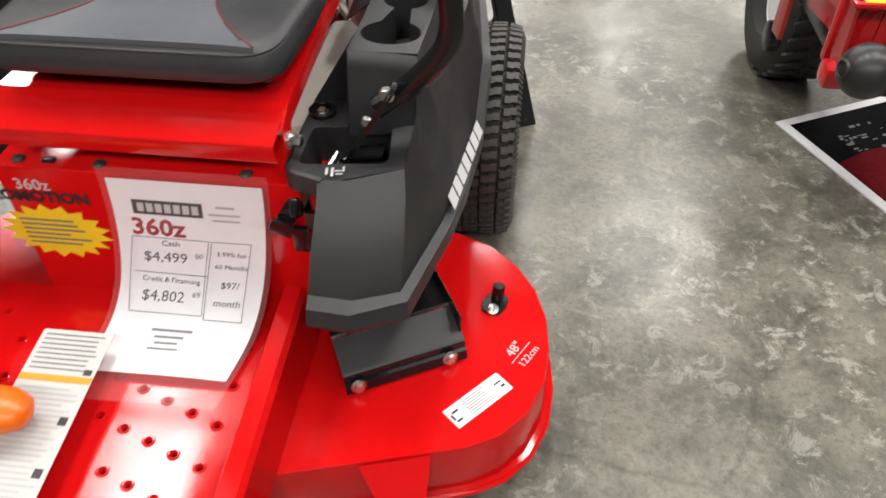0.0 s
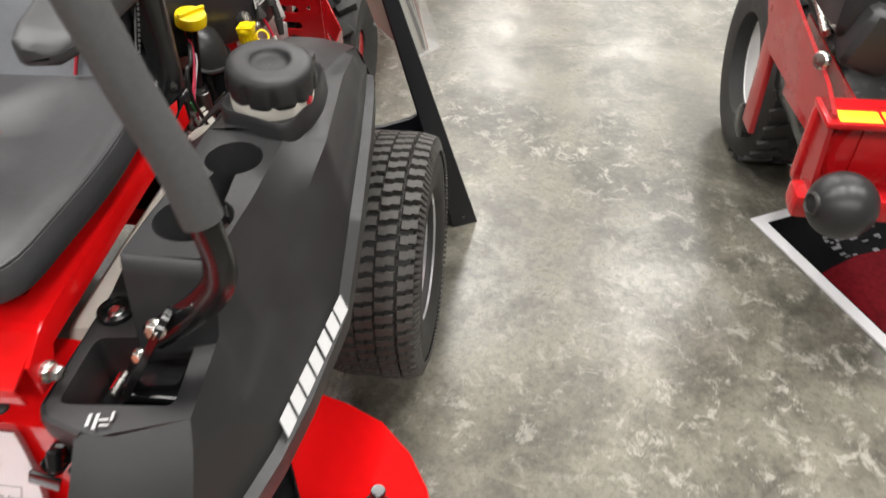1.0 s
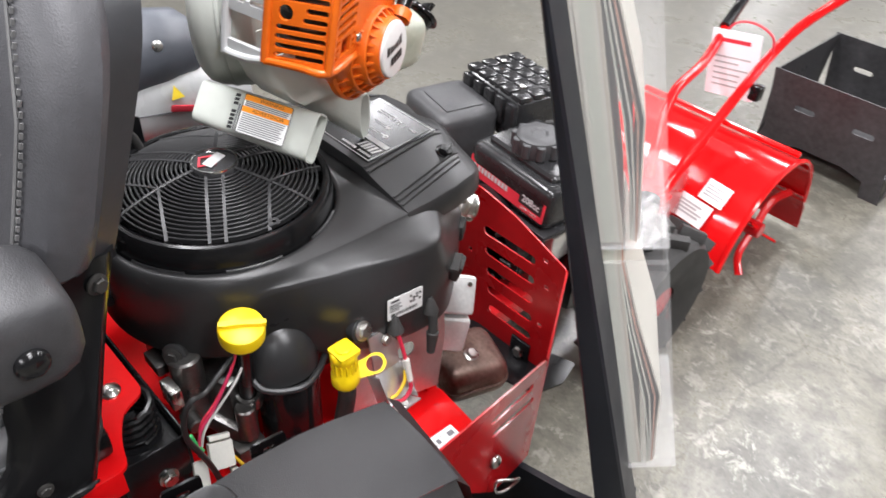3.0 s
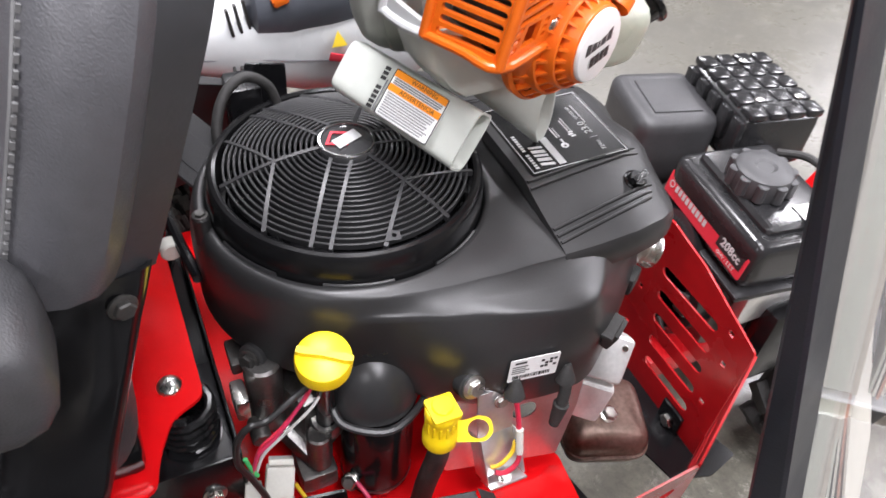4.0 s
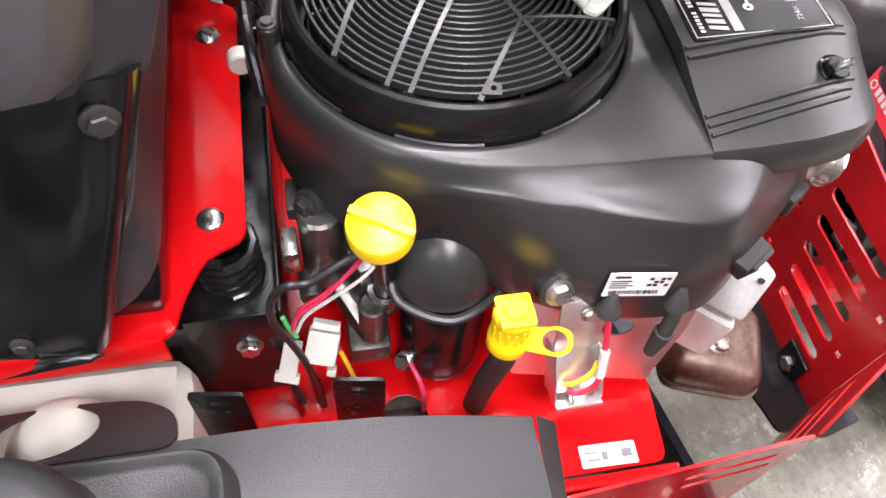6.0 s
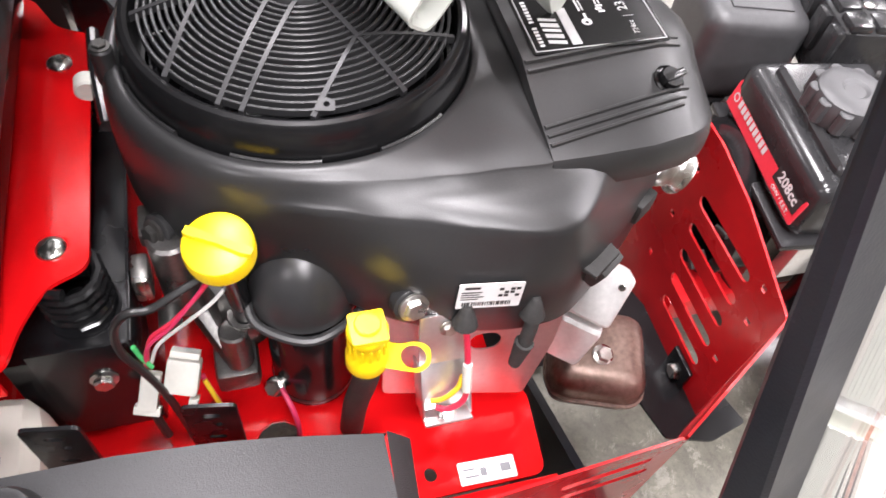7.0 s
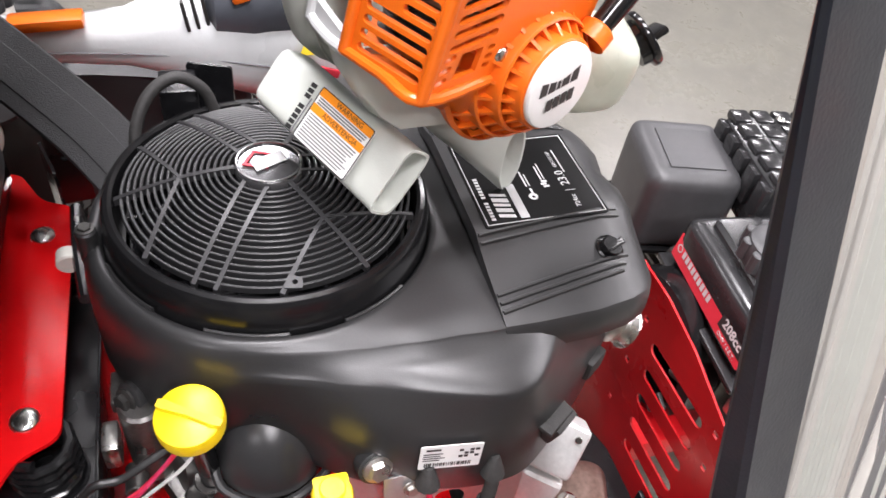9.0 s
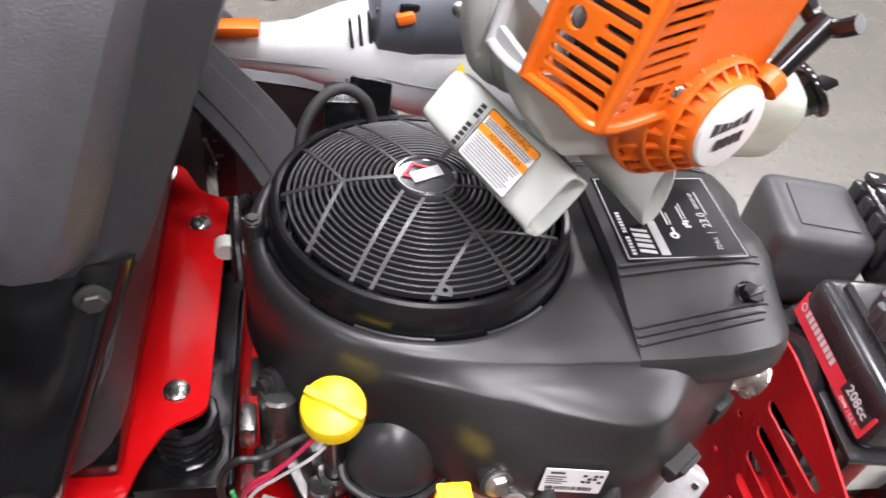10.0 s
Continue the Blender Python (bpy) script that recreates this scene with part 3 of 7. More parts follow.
def rear_cover():
    """The ribbed cover behind the grille, with its printed plate and knob."""
    cols = [(.1635, .163, .0), (.1650, .1645, .0065), (.20, .165, .0075), (.25, .163, .0090), (.285, .157, .0100), (.308, .145, .006), (.322, .128, -.003), (.330, .108, -.018), (.333, .095, -.045)]
    rows = []
    prof = [(1.0, -.054), (1.005, -.042), (.992, -.0290), (.965, -.0235), (.92, -.0210), (.80, -.0172), (.66, -.0125), (.53, -.0070), (.45, -.0026), (.42, -.0008), (.22, 0.0)]
    for y, w, dz in cols:
        right = []
        for q, z in prof:
            rear = (1 - q) * 0.01
            zz = .812 + dz + z
            right.append((w * q, y + rear * (1 if y > .3 else 0), max(zz, .752)))
        rows.append(right + [(0, y, .812 + dz)] + [(-x, yy, z) for x, yy, z in right[::-1]])
    front = [(x * .995, .168, z - .02 if z > .775 else z) for x, _, z in rows[0]]
    cov = part("engine_cover", loft([front] + rows), HOUSING, mower, "black ribbed plastic engine cover with a printed plate", smooth=30)
    # A dark gap where the cover meets the housing.
    # Long raised ribs on both shoulders, laid along the cover's skin.
    def skin(x, y):
        table = [(q[0], q[1:]) for q in cols]
        for (y0, a), (y1, c) in zip(table, table[1:]):
            if y0 <= y <= y1:
                t = (y - y0) / (y1 - y0)
                w, dz = a[0] + (c[0] - a[0]) * t, a[1] + (c[1] - a[1]) * t
        q = x / w
        line = sorted(prof) + [(1.2, -.06)]
        return .812 + dz + interp([(0, 0.0)] + line, q)

    for sx in (1, -1):
        for x, taper in ((.073, .08), (.081, .09), (.131, .17), (.139, .17), (.147, .18)):
            y1 = .305 if x < .1 else .298 - (x - .131) * .8
            line = [(x - taper * (y - .1665), y) for y in (.1665, .19, .22, .25, .27, .285, y1)]
            part("rib", tube([(sx * u, v, skin(u, v) + .0004) for u, v in line], .0020, 6, 3), HOUSING, cov)
    m = frame3((0, .2350, .8212), (-1, 0, 0), (0, -1, -.030))
    plate = part("plate", sheet(rounded([(-.069, -.060), (.050, -.060), (.050, .060), (-.069, .060)], .003), t=.0012, m=m), BLACK, cov, "glossy black plate with a white border and white print")
    frame_out = [(-.0665, -.0575), (.0475, -.0575), (.0475, .0575), (-.0665, .0575)]
    frame_in = [(-.0657, -.0567), (.0467, -.0567), (.0467, .0567), (-.0657, .0567)]
    part("border", sheet(frame_out, [frame_in], .0003, m @ Matrix.Translation((0, 0, .0005))), WHITE_INK, plate)
    up = m @ Matrix.Translation((0, 0, .0004))
    # The maker's name and series are plain blocks.
    for k in range(14):
        if k != 6:
            part("print_block", bars([(-.060 + .0042 * k, .0500, .0030, .0040)], up), WHITE_INK, plate)
    for x, w in ((-.0575, .0040), (-.0500, .0050), (-.0430, .0036), (-.0365, .0050), (-.0295, .0034)):
        part("print_block", sheet([(x - w / 2 - .0015, .0285), (x + w / 2 - .0015, .0285), (x + w / 2 + .0015, .0435), (x - w / 2 + .0015, .0435)], (), .0003, up @ Matrix.Translation((0, 0, .0003))), WHITE_INK, plate)
    part("print_stripe", bars([(-.0400, .0205, .046, .0085)], up), INK_FAINT, plate)
    words("print", "23.0", .0125, up @ Matrix.Translation((-.0165, -.0345, 0)), WHITE_INK, plate)
    words("print", "GROSS HP", .0052, up @ Matrix.Translation((.0115, -.0345, 0)), WHITE_INK, plate)
    words("print", "724cc", .0070, up @ Matrix.Translation((-.0490, -.0350, 0)), WHITE_INK, plate)
    for blk in ((-.0345, -.0350, .0008, .010), (.008, -.0400, .034, .0014), (-.012, .0045, .022, .0016), (-.014, .0012, .017, .0012), (-.006, -.0130, .020, .0016), (-.004, -.0163, .024, .0012)):
        part("print_line", bars([blk], up), INK_FAINT, plate)
    ic = sheet(ring_pts(-.0370, .0030, .0044, 14), [ring_pts(-.0375, .0030, .0018, 10)], .0003, up @ Matrix.Translation((0, 0, .0003)))
    bars([(-.0305, .0020, .009, .0022)], up, ic)
    part("print_symbol", ic, WHITE_INK, plate)
    for k in range(3):
        part("print_symbol", bars([(-.0255 + .0036 * k, -.0148 + .0016 * (k % 2), .0028, .0058)], up), WHITE_INK, plate)
    kn = part("knob_base", revolve([(.0135, -.004), (.0135, .004), (.012, .0055), (.0115, .0035), (.0098, .003), (0, .003)], (.1005, .2825, .8065), (.33, .1, 1), 28), BLACK, cov)
    part("knob", join(revolve([(.0098, 0), (.0098, .007), (.0088, .0085), (0, .0085)], (.1010, .2826, .8075), (.33, .1, 1), 20), box((.1035, .2835, .8145), (.0065, .0230, .0110), .002, m=basis((.33, .1, 1), (.9, .3, 0)))), BLACK, kn, "black moulded twist knob")
    return cov


rear_cover()


def filter_bulge():
    rows = []
    for i in range(9):
        t = i / 8
        ph = math.pi / 2 * t
        rows.append([(.146 + .045 * math.cos(ph) * max(0.0, math.sin(q)) , -.025 + .046 * math.cos(ph) * math.cos(q) * (1 if math.cos(ph) > 0 else 1), .655 + .077 * math.sin(ph) - .01 * (1 - math.cos(ph))) for q in [math.pi * k / 16 for k in range(17)]])
    b = loft(rows)
    part("air_intake_bulge", b, HOUSING, BODY)
    b = bmesh.new()
    tube([(.150, -.074, .668), (.176, -.066, .655), (.1955, -.025, .650), (.176, .018, .655), (.150, .026, .668)], .0042, 8, 6, b)
    part("bulge_lip", b, HOUSING, BODY)
    of = part("oil_filter", revolve([(.0, .0), (.036, 0), (.0390, .004), (.0390, .135), (.036, .142), (0, .142)], (.152, -.022, .508), (0, 0, 1), 32), BLACK, mower, "glossy dark oil filter canister")
    part("oil_filter_band", revolve([(.0393, 0), (.0399, .002), (.0399, .004), (.0393, .006)], (.152, -.022, .516), (0, 0, 1), 32), ALU, of)


filter_bulge()


def oil_fillers():
    d = Vector((.18, -.05, 1)).normalized()
    c = Vector((.170, -.082, .752))
    t = part("dipstick_tube", rod(c - d * .14, c, .0095, 16), BLACK_STEEL, mower)
    part("tube_socket", revolve([(.013, 0), (.0175, .006), (.0175, .02), (.015, .026), (.0105, .026)], c - d * .145, d, 20), ALU, t)
    pr = [(0, 0), (.0225, 0), (.0248, .002), (.0252, .006), (.0252, .016), (.0242, .0195), (.0225, .0205), (0, .0205)]
    cap = part("dipstick_cap", revolve(pr, c, d, 36), YELLOW, mower, "bright yellow round dipstick cap with a finger ridge")
    m = Matrix.Translation(c + d * .0225) @ basis(d, (.55, .9, 0))
    b = bmesh.new()
    rows = []
    for x, w in ((-.0235, .0035), (-.019, .0045), (-.01, .0036), (0, .003), (.01, .0036), (.019, .0045), (.0262, .0030)):
        rows.append([m @ Vector((x, y, z)) for y, z in ((-w, -.003), (-w * .8, .0030), (w * .8, .0030), (w, -.003))])
    part("finger_ridge", loft([[tuple(p) for p in r] for r in rows], caps=True), YELLOW, cap)

    # The second filler: a black hose with a yellow capped neck and a tether ring.
    p = Vector((.222, .014, .674))
    d2 = Vector((-.06, .0, 1)).normalized()
    h = part("drain_hose", tube([(.215, .004, .50), (.222, .006, .57), tuple(p - d2 * .045), tuple(p - d2 * .012)], .0112, 14), RUBBER, mower, "black rubber oil drain hose")
    neck = part("drain_cap", revolve([(0, -.024), (.0150, -.024), (.0172, -.020), (.0172, -.006), (.0145, .0), (.0145, .016), (.0165, .019), (.0165, .026), (.0150, .029), (.010, .030), (0, .030)], p, d2, 28), YELLOW, mower, "yellow plastic drain cap with a tether ring")
    for k in range(14):
        a = 2 * math.pi * k / 14
        m = Matrix.Translation(p) @ basis(d2)
        q = m @ Vector((.0148 * math.cos(a), .0148 * math.sin(a), .008))
        part("cap_groove", box(q, (.0022, .0022, .014), .0004, m=basis(d2)), YELLOW, neck)
    b = sheet(rounded([(-.014, -.016), (.014, -.016), (.014, .013), (-.014, .013)], .003), t=.005, m=Matrix.Translation(p + d2 * .032) @ basis(d2, (0, 1, 0)))
    part("cap_top", b, YELLOW, neck)
    part("cap_button", revolve([(.0105, 0), (.0105, .002), (.0095, .003), (0, .003)], p + d2 * .032, d2, 24), YELLOW, neck)
    mm = frame3(p + Vector((.012, .031, -.006)), (.3, .93, .2), (-.721, .086, .682))
    part("tether_ring", sheet(rounded([(-.024, -.008), (-.006, -.011), (.009, -.013), (.018, -.006), (.018, .008), (.007, .013), (-.008, .010), (-.024, .014)], .006), [ring_pts(.004, 0, .0105, 20, .0098)], .003, mm), YELLOW, neck)


oil_fillers()


def engine_side():
    # Bar-code label on the skirt.
    m = frame3((.2205, .109, .7195), (.125, .99, .0), (-0.02, 0, 1))
    lb = part("maker_label", sheet(rounded([(-.0255, -.0165), (.0255, -.0165), (.0255, .0165), (-.0255, .0165)], .0015), t=.0008, m=m), LABEL_WHITE, BODY, "small white printed label")
    up = m @ Matrix.Translation((0, 0, .0003))
    rnd = random.Random(5)
    rects = [(-.021 + .0018 * k + rnd.random() * .0006, -.0098, .0006 + rnd.random() * .0007, .0055) for k in range(22)]
    rects += [(-.015, .0118, .012, .003), (-.015, .0062, .016, .0016), (-.016, .0030, .014, .0014), (-.014, .0000, .018, .0014), (-.016, -.0030, .014, .0014)]
    rects += [(.0145 + dx * .0044, .0050 + dy * .0044, .0034, .0034) for dx in (-1.5, -.5, .5, 1.5) for dy in (-1, 0, 1) if (dx * 2 + dy) % 3]
    part("label_print", bars(rects, up), INK, lb)
    # Bolts through the housing.
    part("flange_bolt", bolt((.2075, .053, .700), (1, .15, .35), .0095, .008), ZINC, BODY, "zinc-plated flange bolt")
    part("bolt_boss", revolve([(.016, -.012), (.016, -.001), (.0145, 0), (0, 0)], (.2070, .053, .699), (1, .15, .35), 20), HOUSING, BODY)
    part("flange_bolt", bolt((.101, -.135, .700), (.6, -.75, .25), .0085, .008), IRON, BODY)
    part("bolt_boss", revolve([(.0145, -.012), (.0145, -.001), (.013, 0), (0, 0)], (.100, -.134, .700), (.6, -.75, .25), 20), HOUSING, BODY)
    # Bare engine block below the housing.
    b = bmesh.new()
    box((0, 0, .60), (.20, .22, .16), .03, bm=b)
    box((.10, -.09, .605), (.085, .05, .11), .015, m=Matrix.Rotation(.35, 4, "Z"), bm=b)
    rod((.105, -.125, .60), (.105, -.125, .70), .019, 16, bm=b)
    box((.13, -.105, .585), (.075, .022, .028), .008, m=Matrix.Rotation(.5, 4, "Z") @ Matrix.Rotation(.3, 4, "Y"), bm=b)
    box((.150, -.092, .555), (.05, .04, .03), .008, bm=b)
    rod((.112, -.14, .615), (.14, -.14, .615), .010, 12, bm=b)
    rod((.16, -.088, .575), (.16, -.088, .63), .013, 14, bm=b)
    part("engine_block", b, ALU, mower, "cast aluminium engine block")
    part("block_lug", box((.070, -.142, .672), (.035, .02, .016), .003), ALU, mower)
    part("starter_bracket", box((.118, -.152, .665), (.03, .014, .03), .004), ZINC, mower)
    # The bright sheet shield and its terminal bracket.
    m = frame3((.206, .112, .600), (.06, 1, 0), (-.2, 0, 1))
    part("heat_shield", sheet(rounded([(-.078, -.046), (.062, -.076), (.082, .000), (.088, .07), (-.078, .07)], .006), [slot(.015, .012, .030, .022)], .0015, m), ALU_BRIGHT, mower, "bright bare aluminium side shield")
    R1 = Matrix.Rotation(radians(-14), 4, "Y")
    R2 = Matrix.Rotation(radians(-32), 4, "Y")
    bk = part("terminal_bracket", box((.216, .079, .655), (.003, .040, .058), .001, m=R1), ALU_BRIGHT, mower, "bright folded sheet-metal terminal bracket")
    part("bracket_tray", box((.232, .081, .605), (.003, .040, .052), .001, m=R2), ALU_BRIGHT, bk)
    for y in (.060, .102):
        part("bracket_side", box((.232, y, .600), (.030, .0018, .050), .0006, m=R2), ALU_BRIGHT, bk)
    part("bracket_foot", box((.253, .081, .580), (.024, .043, .0025), .0008, m=R2), ALU_BRIGHT, bk)
    part("terminal_screw", bolt((.2165, .083, .672), (1, 0, .25), .006, .005), ZINC, bk)
    part("terminal_screw", bolt((.254, .081, .583), (.5, 0, 1), .006, .006), ZINC, bk)
    part("lead", tube([(.222, .092, .690), (.230, .095, .668), (.240, .097, .635), (.250, .096, .602), (.252, .082, .590), (.248, .072, .590)], .0028), WIRE_RED, bk)
    part("lead", tube([(.244, .068, .596), (.246, .078, .600), (.244, .090, .612), (.240, .094, .626)], .0024), WIRE_YELLOW, bk)
    part("lead_sleeve", rod((.2475, .097, .612), (.2385, .0965, .645), .0042, 12), NYLON_WHITE, bk)
    # Plug boots, coil cover and exhaust.
    bt = tube([(.222, .150, .697), (.229, .149, .680), (.234, .146, .660), (.236, .143, .640)], .0062, 12)
    part("plug_boot", bt, RUBBER, mower, "black rubber spark plug boot")
    part("plug_boot_cap", rod((.2345, .1455, .658), (.2375, .141, .626), .0085, 14, r1=.0055), RUBBER, mower)
    part("boot_tip", rod((.221, .150, .706), (.224, .150, .684), .004, 12, r1=.011), RUBBER, mower)
    part("boot_tip", rod((.219, .093, .706), (.222, .093, .684), .004, 12, r1=.011), RUBBER, mower)
    m = frame3((.190, .230, .607), (.42, -.48, -.77), (.55, .85, -.2))
    ab = bmesh.new()
    box((-.026, 0, 0), (.056, .050, .038), .007, bm=ab, seg=3)
    box((.026, .001, -.011), (.056, .046, .036), .008, m=Matrix.Rotation(radians(26), 4, "Y"), bm=ab, seg=3)
    bmesh.ops.transform(ab, matrix=m, verts=ab.verts)
    cc = part("coil_cover", ab, COVER_BRIGHT, mower, "bright pressed metal valve cover")
    for u, v in ((-.042, .014), (-.042, -.014)):
        part("cover_rivet", rod(m @ Vector((u, v, .0180)), m @ Vector((u, v, .0215)), .0036, 12), ZINC, cc)
    part("plug_clip", box((.203, .207, .715), (.026, .030, .026), .004, m=Matrix.Rotation(.6, 4, "Z") @ Matrix.Rotation(.3, 4, "Y")), RUBBER, mower)
    part("plug_clip", box((.209, .204, .726), (.016, .036, .006), .002, m=Matrix.Rotation(.6, 4, "Z")), RUBBER, mower)
    part("plug_clip", box((.155, .261, .722), (.022, .028, .024), .004, m=Matrix.Rotation(.6, 4, "Z")), RUBBER, mower)
    part("clip_pin", rod((.182, .228, .672), (.168, .246, .690), .004, 10), IRON, mower)
    part("exhaust_elbow", revolve([(.020, 0), (.0225, .004), (.0225, .010), (.019, .014), (.019, .020), (.0215, .024), (.0215, .028)], (.106, .306, .715), (.35, .8, -.4), 24), ZINC, mower, "bright ribbed exhaust clamp")
    b = bmesh.new()
    box((.152, .316, .404), (.112, .116, .070), .030, m=Matrix.Rotation(-.35, 4, "Z"), bm=b, seg=5)
    mu = part("muffler", b, MUFFLER, mower, "heat-tinted brown metal muffler", smooth=50)
    m = Matrix.Translation((.152, .316, .402)) @ Matrix.Rotation(-.35, 4, "Z")
    part("muffler_seam", sheet(rounded([(-.0605, -.062), (.0605, -.062), (.0605, .062), (-.0605, .062)], .036, 6), (), .004, m), MUFFLER, mu)
    part("muffler_bolt", bolt((.165, .312, .4375), (.2, .1, 1), .010, .010), ZINC, mu)
    br = sheet(rounded([(-.02, -.055), (.30, -.055), (.33, -.005), (.33, .05), (-.02, .03)], .006), t=.004, m=frame3((-.05, .36, .366), (.97, .25, 0), (-.25, .97, 0)))
    part("muffler_bracket", br, BLACK_STEEL, mower, "black painted steel muffler bracket")


engine_side()


def wiring():
    part("harness", tube([(.160, -.085, .722), (.172, -.112, .721), (.180, -.138, .712), (.182, -.156, .713), (.183, -.168, .695), (.184, -.170, .663), (.186, -.161, .633), (.190, -.150, .589), (.194, -.143, .53), (.196, -.140, .47)], .0034, 10), WIRE_BLACK, mower, "black loom of engine wires")
    part("lead", tube([(.155, -.080, .738), (.170, -.099, .716), (.174, -.127, .682), (.176, -.149, .662), (.178, -.159, .624)], .0019), WIRE_RED, mower)
    part("lead", tube([(.158, -.083, .732), (.172, -.105, .710), (.176, -.131, .676), (.178, -.152, .655), (.180, -.161, .620)], .0017), WIRE_PINK, mower)
    part("lead", tube([(.158, -.075, .712), (.170, -.095, .695), (.172, -.123, .669), (.174, -.145, .649), (.177, -.155, .627)], .0016), WIRE_WHITE, mower)
    part("lead", tube([(.176, -.163, .655), (.178, -.160, .640), (.180, -.155, .625)], .0022), WIRE_GREEN, mower)
    part("lead", tube([(.176, -.120, .578), (.190, -.112, .56), (.200, -.105, .54)], .0022), WIRE_YELLOW, mower)
    part("lead", tube([(.170, -.122, .578), (.184, -.114, .56), (.192, -.108, .535)], .0022), WIRE_PINK, mower)
    b = bmesh.new()
    m = frame3((.178, -.135, .598), (.25, .95, -.15), (-.60, .28, .75))
    box((0, 0, 0), (.028, .032, .016), .003, bm=b)
    box((0, .021, .002), (.024, .006, .012), .001, bm=b)
    box((.012, -.022, 0), (.008, .006, .014), .001, bm=b)
    bmesh.ops.transform(b, matrix=m, verts=b.verts)
    part("connector", b, NYLON_WHITE, mower, "milky white plug connector")
    b = bmesh.new()
    box((0, 0, 0), (.016, .034, .012), .002, bm=b)
    box((0, -.018, 0), (.022, .008, .008), .001, bm=b)
    bmesh.ops.transform(b, matrix=frame3((.182, -.164, .588), (.25, .95, -.15), (-.60, .28, .75)), verts=b.verts)
    part("connector", b, NYLON_WHITE, mower, "milky white plug connector")
    part("tail", tube([(.182, -.170, .572), (.192, -.165, .555), (.200, -.16, .53)], .004), WIRE_BLACK, mower)
    part("ground_bolt", bolt((.175, -.060, .538), (.55, -.45, .7), .0075, .012), ZINC, mower, "zinc ground bolt with a cable lug")
    part("lead", tube([(.182, -.056, .545), (.198, -.050, .540), (.210, -.046, .525), (.214, -.046, .500)], .0026), WIRE_PINK, mower)


wiring()


def engine_bay():
    """The red plate under the engine, the frame rails and the slotted guard behind."""
    outer = rounded([(-.30, -.30), (.30, -.30), (.30, .178), (.212, .186), (.20, .16), (-.20, .16), (-.212, .186), (-.30, .178)], .012)
    holes = [slot(.232, -.062, .075, .044, .2), slot(.283, .142, .012, .012), slot(.278, .068, .014, .012), ring_pts(0, 0, .06)]
    pl = part("engine_plate", sheet(outer, holes, .004, Matrix.Translation((0, 0, .502))), RED, mower, "glossy red steel engine plate")
    m = Matrix.Translation((.286, .122, .5045)) @ Matrix.Rotation(radians(88), 4, "Z")
    lb = part("plate_label", sheet(rounded([(-.028, -.011), (.028, -.011), (.028, .011), (-.028, .011)], .002), t=.0012, m=m), LABEL_WHITE, pl)
    part("label_print", bars([(-.018, .003, .012, .002), (-.004, -.001, .006, .008), (.006, .004, .008, .001), (.018, 0, .010, .008), (-.016, -.004, .014, .002)], m @ Matrix.Translation((0, 0, .0003))), INK_GREY, lb)
    b = bmesh.new()
    box((.308, -.06, .44), (.012, .50, .12), .002, bm=b)
    part("frame_rail", b, RED, mower)
    b = bmesh.new()
    box((-.308, -.06, .44), (.012, .50, .12), .002, bm=b)
    part("frame_rail", b, RED, mower)
    part("hydro_housing", box((.24, -.06, .42), (.10, .13, .09), .02), ALU, mower)
    part("hydro_housing", box((-.24, -.06, .42), (.10, .13, .09), .02), ALU, mower)
    part("plate_fold", box((.205, .176, .482), (.012, .02, .05), .002), RED, mower)

    # Rear guard: a slotted back plate, two slanted corner plates and slotted side plates.
    th = .003
    back = [(-.235, .30), (.235, .30), (.235, .602), (.12, .642), (.05, .655), (-.05, .655), (-.12, .642), (-.235, .602)]
    slots = []
    for sx in (1, -1):
        for k, z in enumerate((.580, .540, .500, .460, .420)):
            w = .115 - .004 * k
            slots.append(slot(sx * (.118 + .006 * k), z, w, .017, 0.0))
        for x, z in ((.205, .545), (.205, .46), (.195, .595), (.035, .60), (.035, .52), (.035, .44)):
            slots.append([(sx * x - .004, z - .004), (sx * x + .004, z - .004), (sx * x + .004, z + .004), (sx * x - .004, z + .004)])
    g = part("rear_guard", sheet(rounded(back, .006), slots, th, frame3((0, .432, 0), (1, 0, 0), (0, 0, 1))), RED_DARK, mower, "red slotted sheet-steel rear engine guard")
    for sx in (1, -1):
        p0, p1 = Vector((sx * .236, .431, 0)), Vector((sx * .312, .302, 0))
        d = p1 - p0
        ln = d.length
        outl = [(0, .30), (ln, .33), (ln, .560), (0, .602)]
        m = frame3(p0, d, (0, 0, 1))
        part("corner_plate", sheet(outl, [slot(ln * .5, .36 + .045 * k, ln * .7, .014, 0) for k in range(4)], th, m), RED_DARK, g)
        p2 = Vector((sx * .336, .045, 0))
        d = p2 - p1
        ln = d.length
        m = frame3(p1, d, (0, 0, 1))
        outl = rounded([(0, .33), (ln * .35, .33), (ln * .6, .40), (ln, .42), (ln, .585), (0, .560)], .008)
        part("side_plate", sheet(outl, [slot(ln * .30, .530, .10, .013, .07), slot(ln * .27, .495, .10, .013, .07)], th, m), RED_DARK, g)
    part("guard_bolt", bolt((.178, .4285, .378), (0, -1, 0), .011, .010), ZINC, g)
    part("guard_lug", box((.178, .427, .378), (.042, .005, .055), .001), BLACK_STEEL, g)
    for y in (.11, .19):
        part("side_bolt", dome_bolt((.332, y, .44), (1, 0, .1), .011, .008), ZINC, g)
    part("hitch_pin_ring", tube([(.342, .19, .40), (.352, .215, .392), (.350, .235, .372), (.343, .222, .352), (.340, .198, .362)], .0022, 8, 6, closed=True), ZINC, g, "bright wire hitch pin ring")


engine_bay()


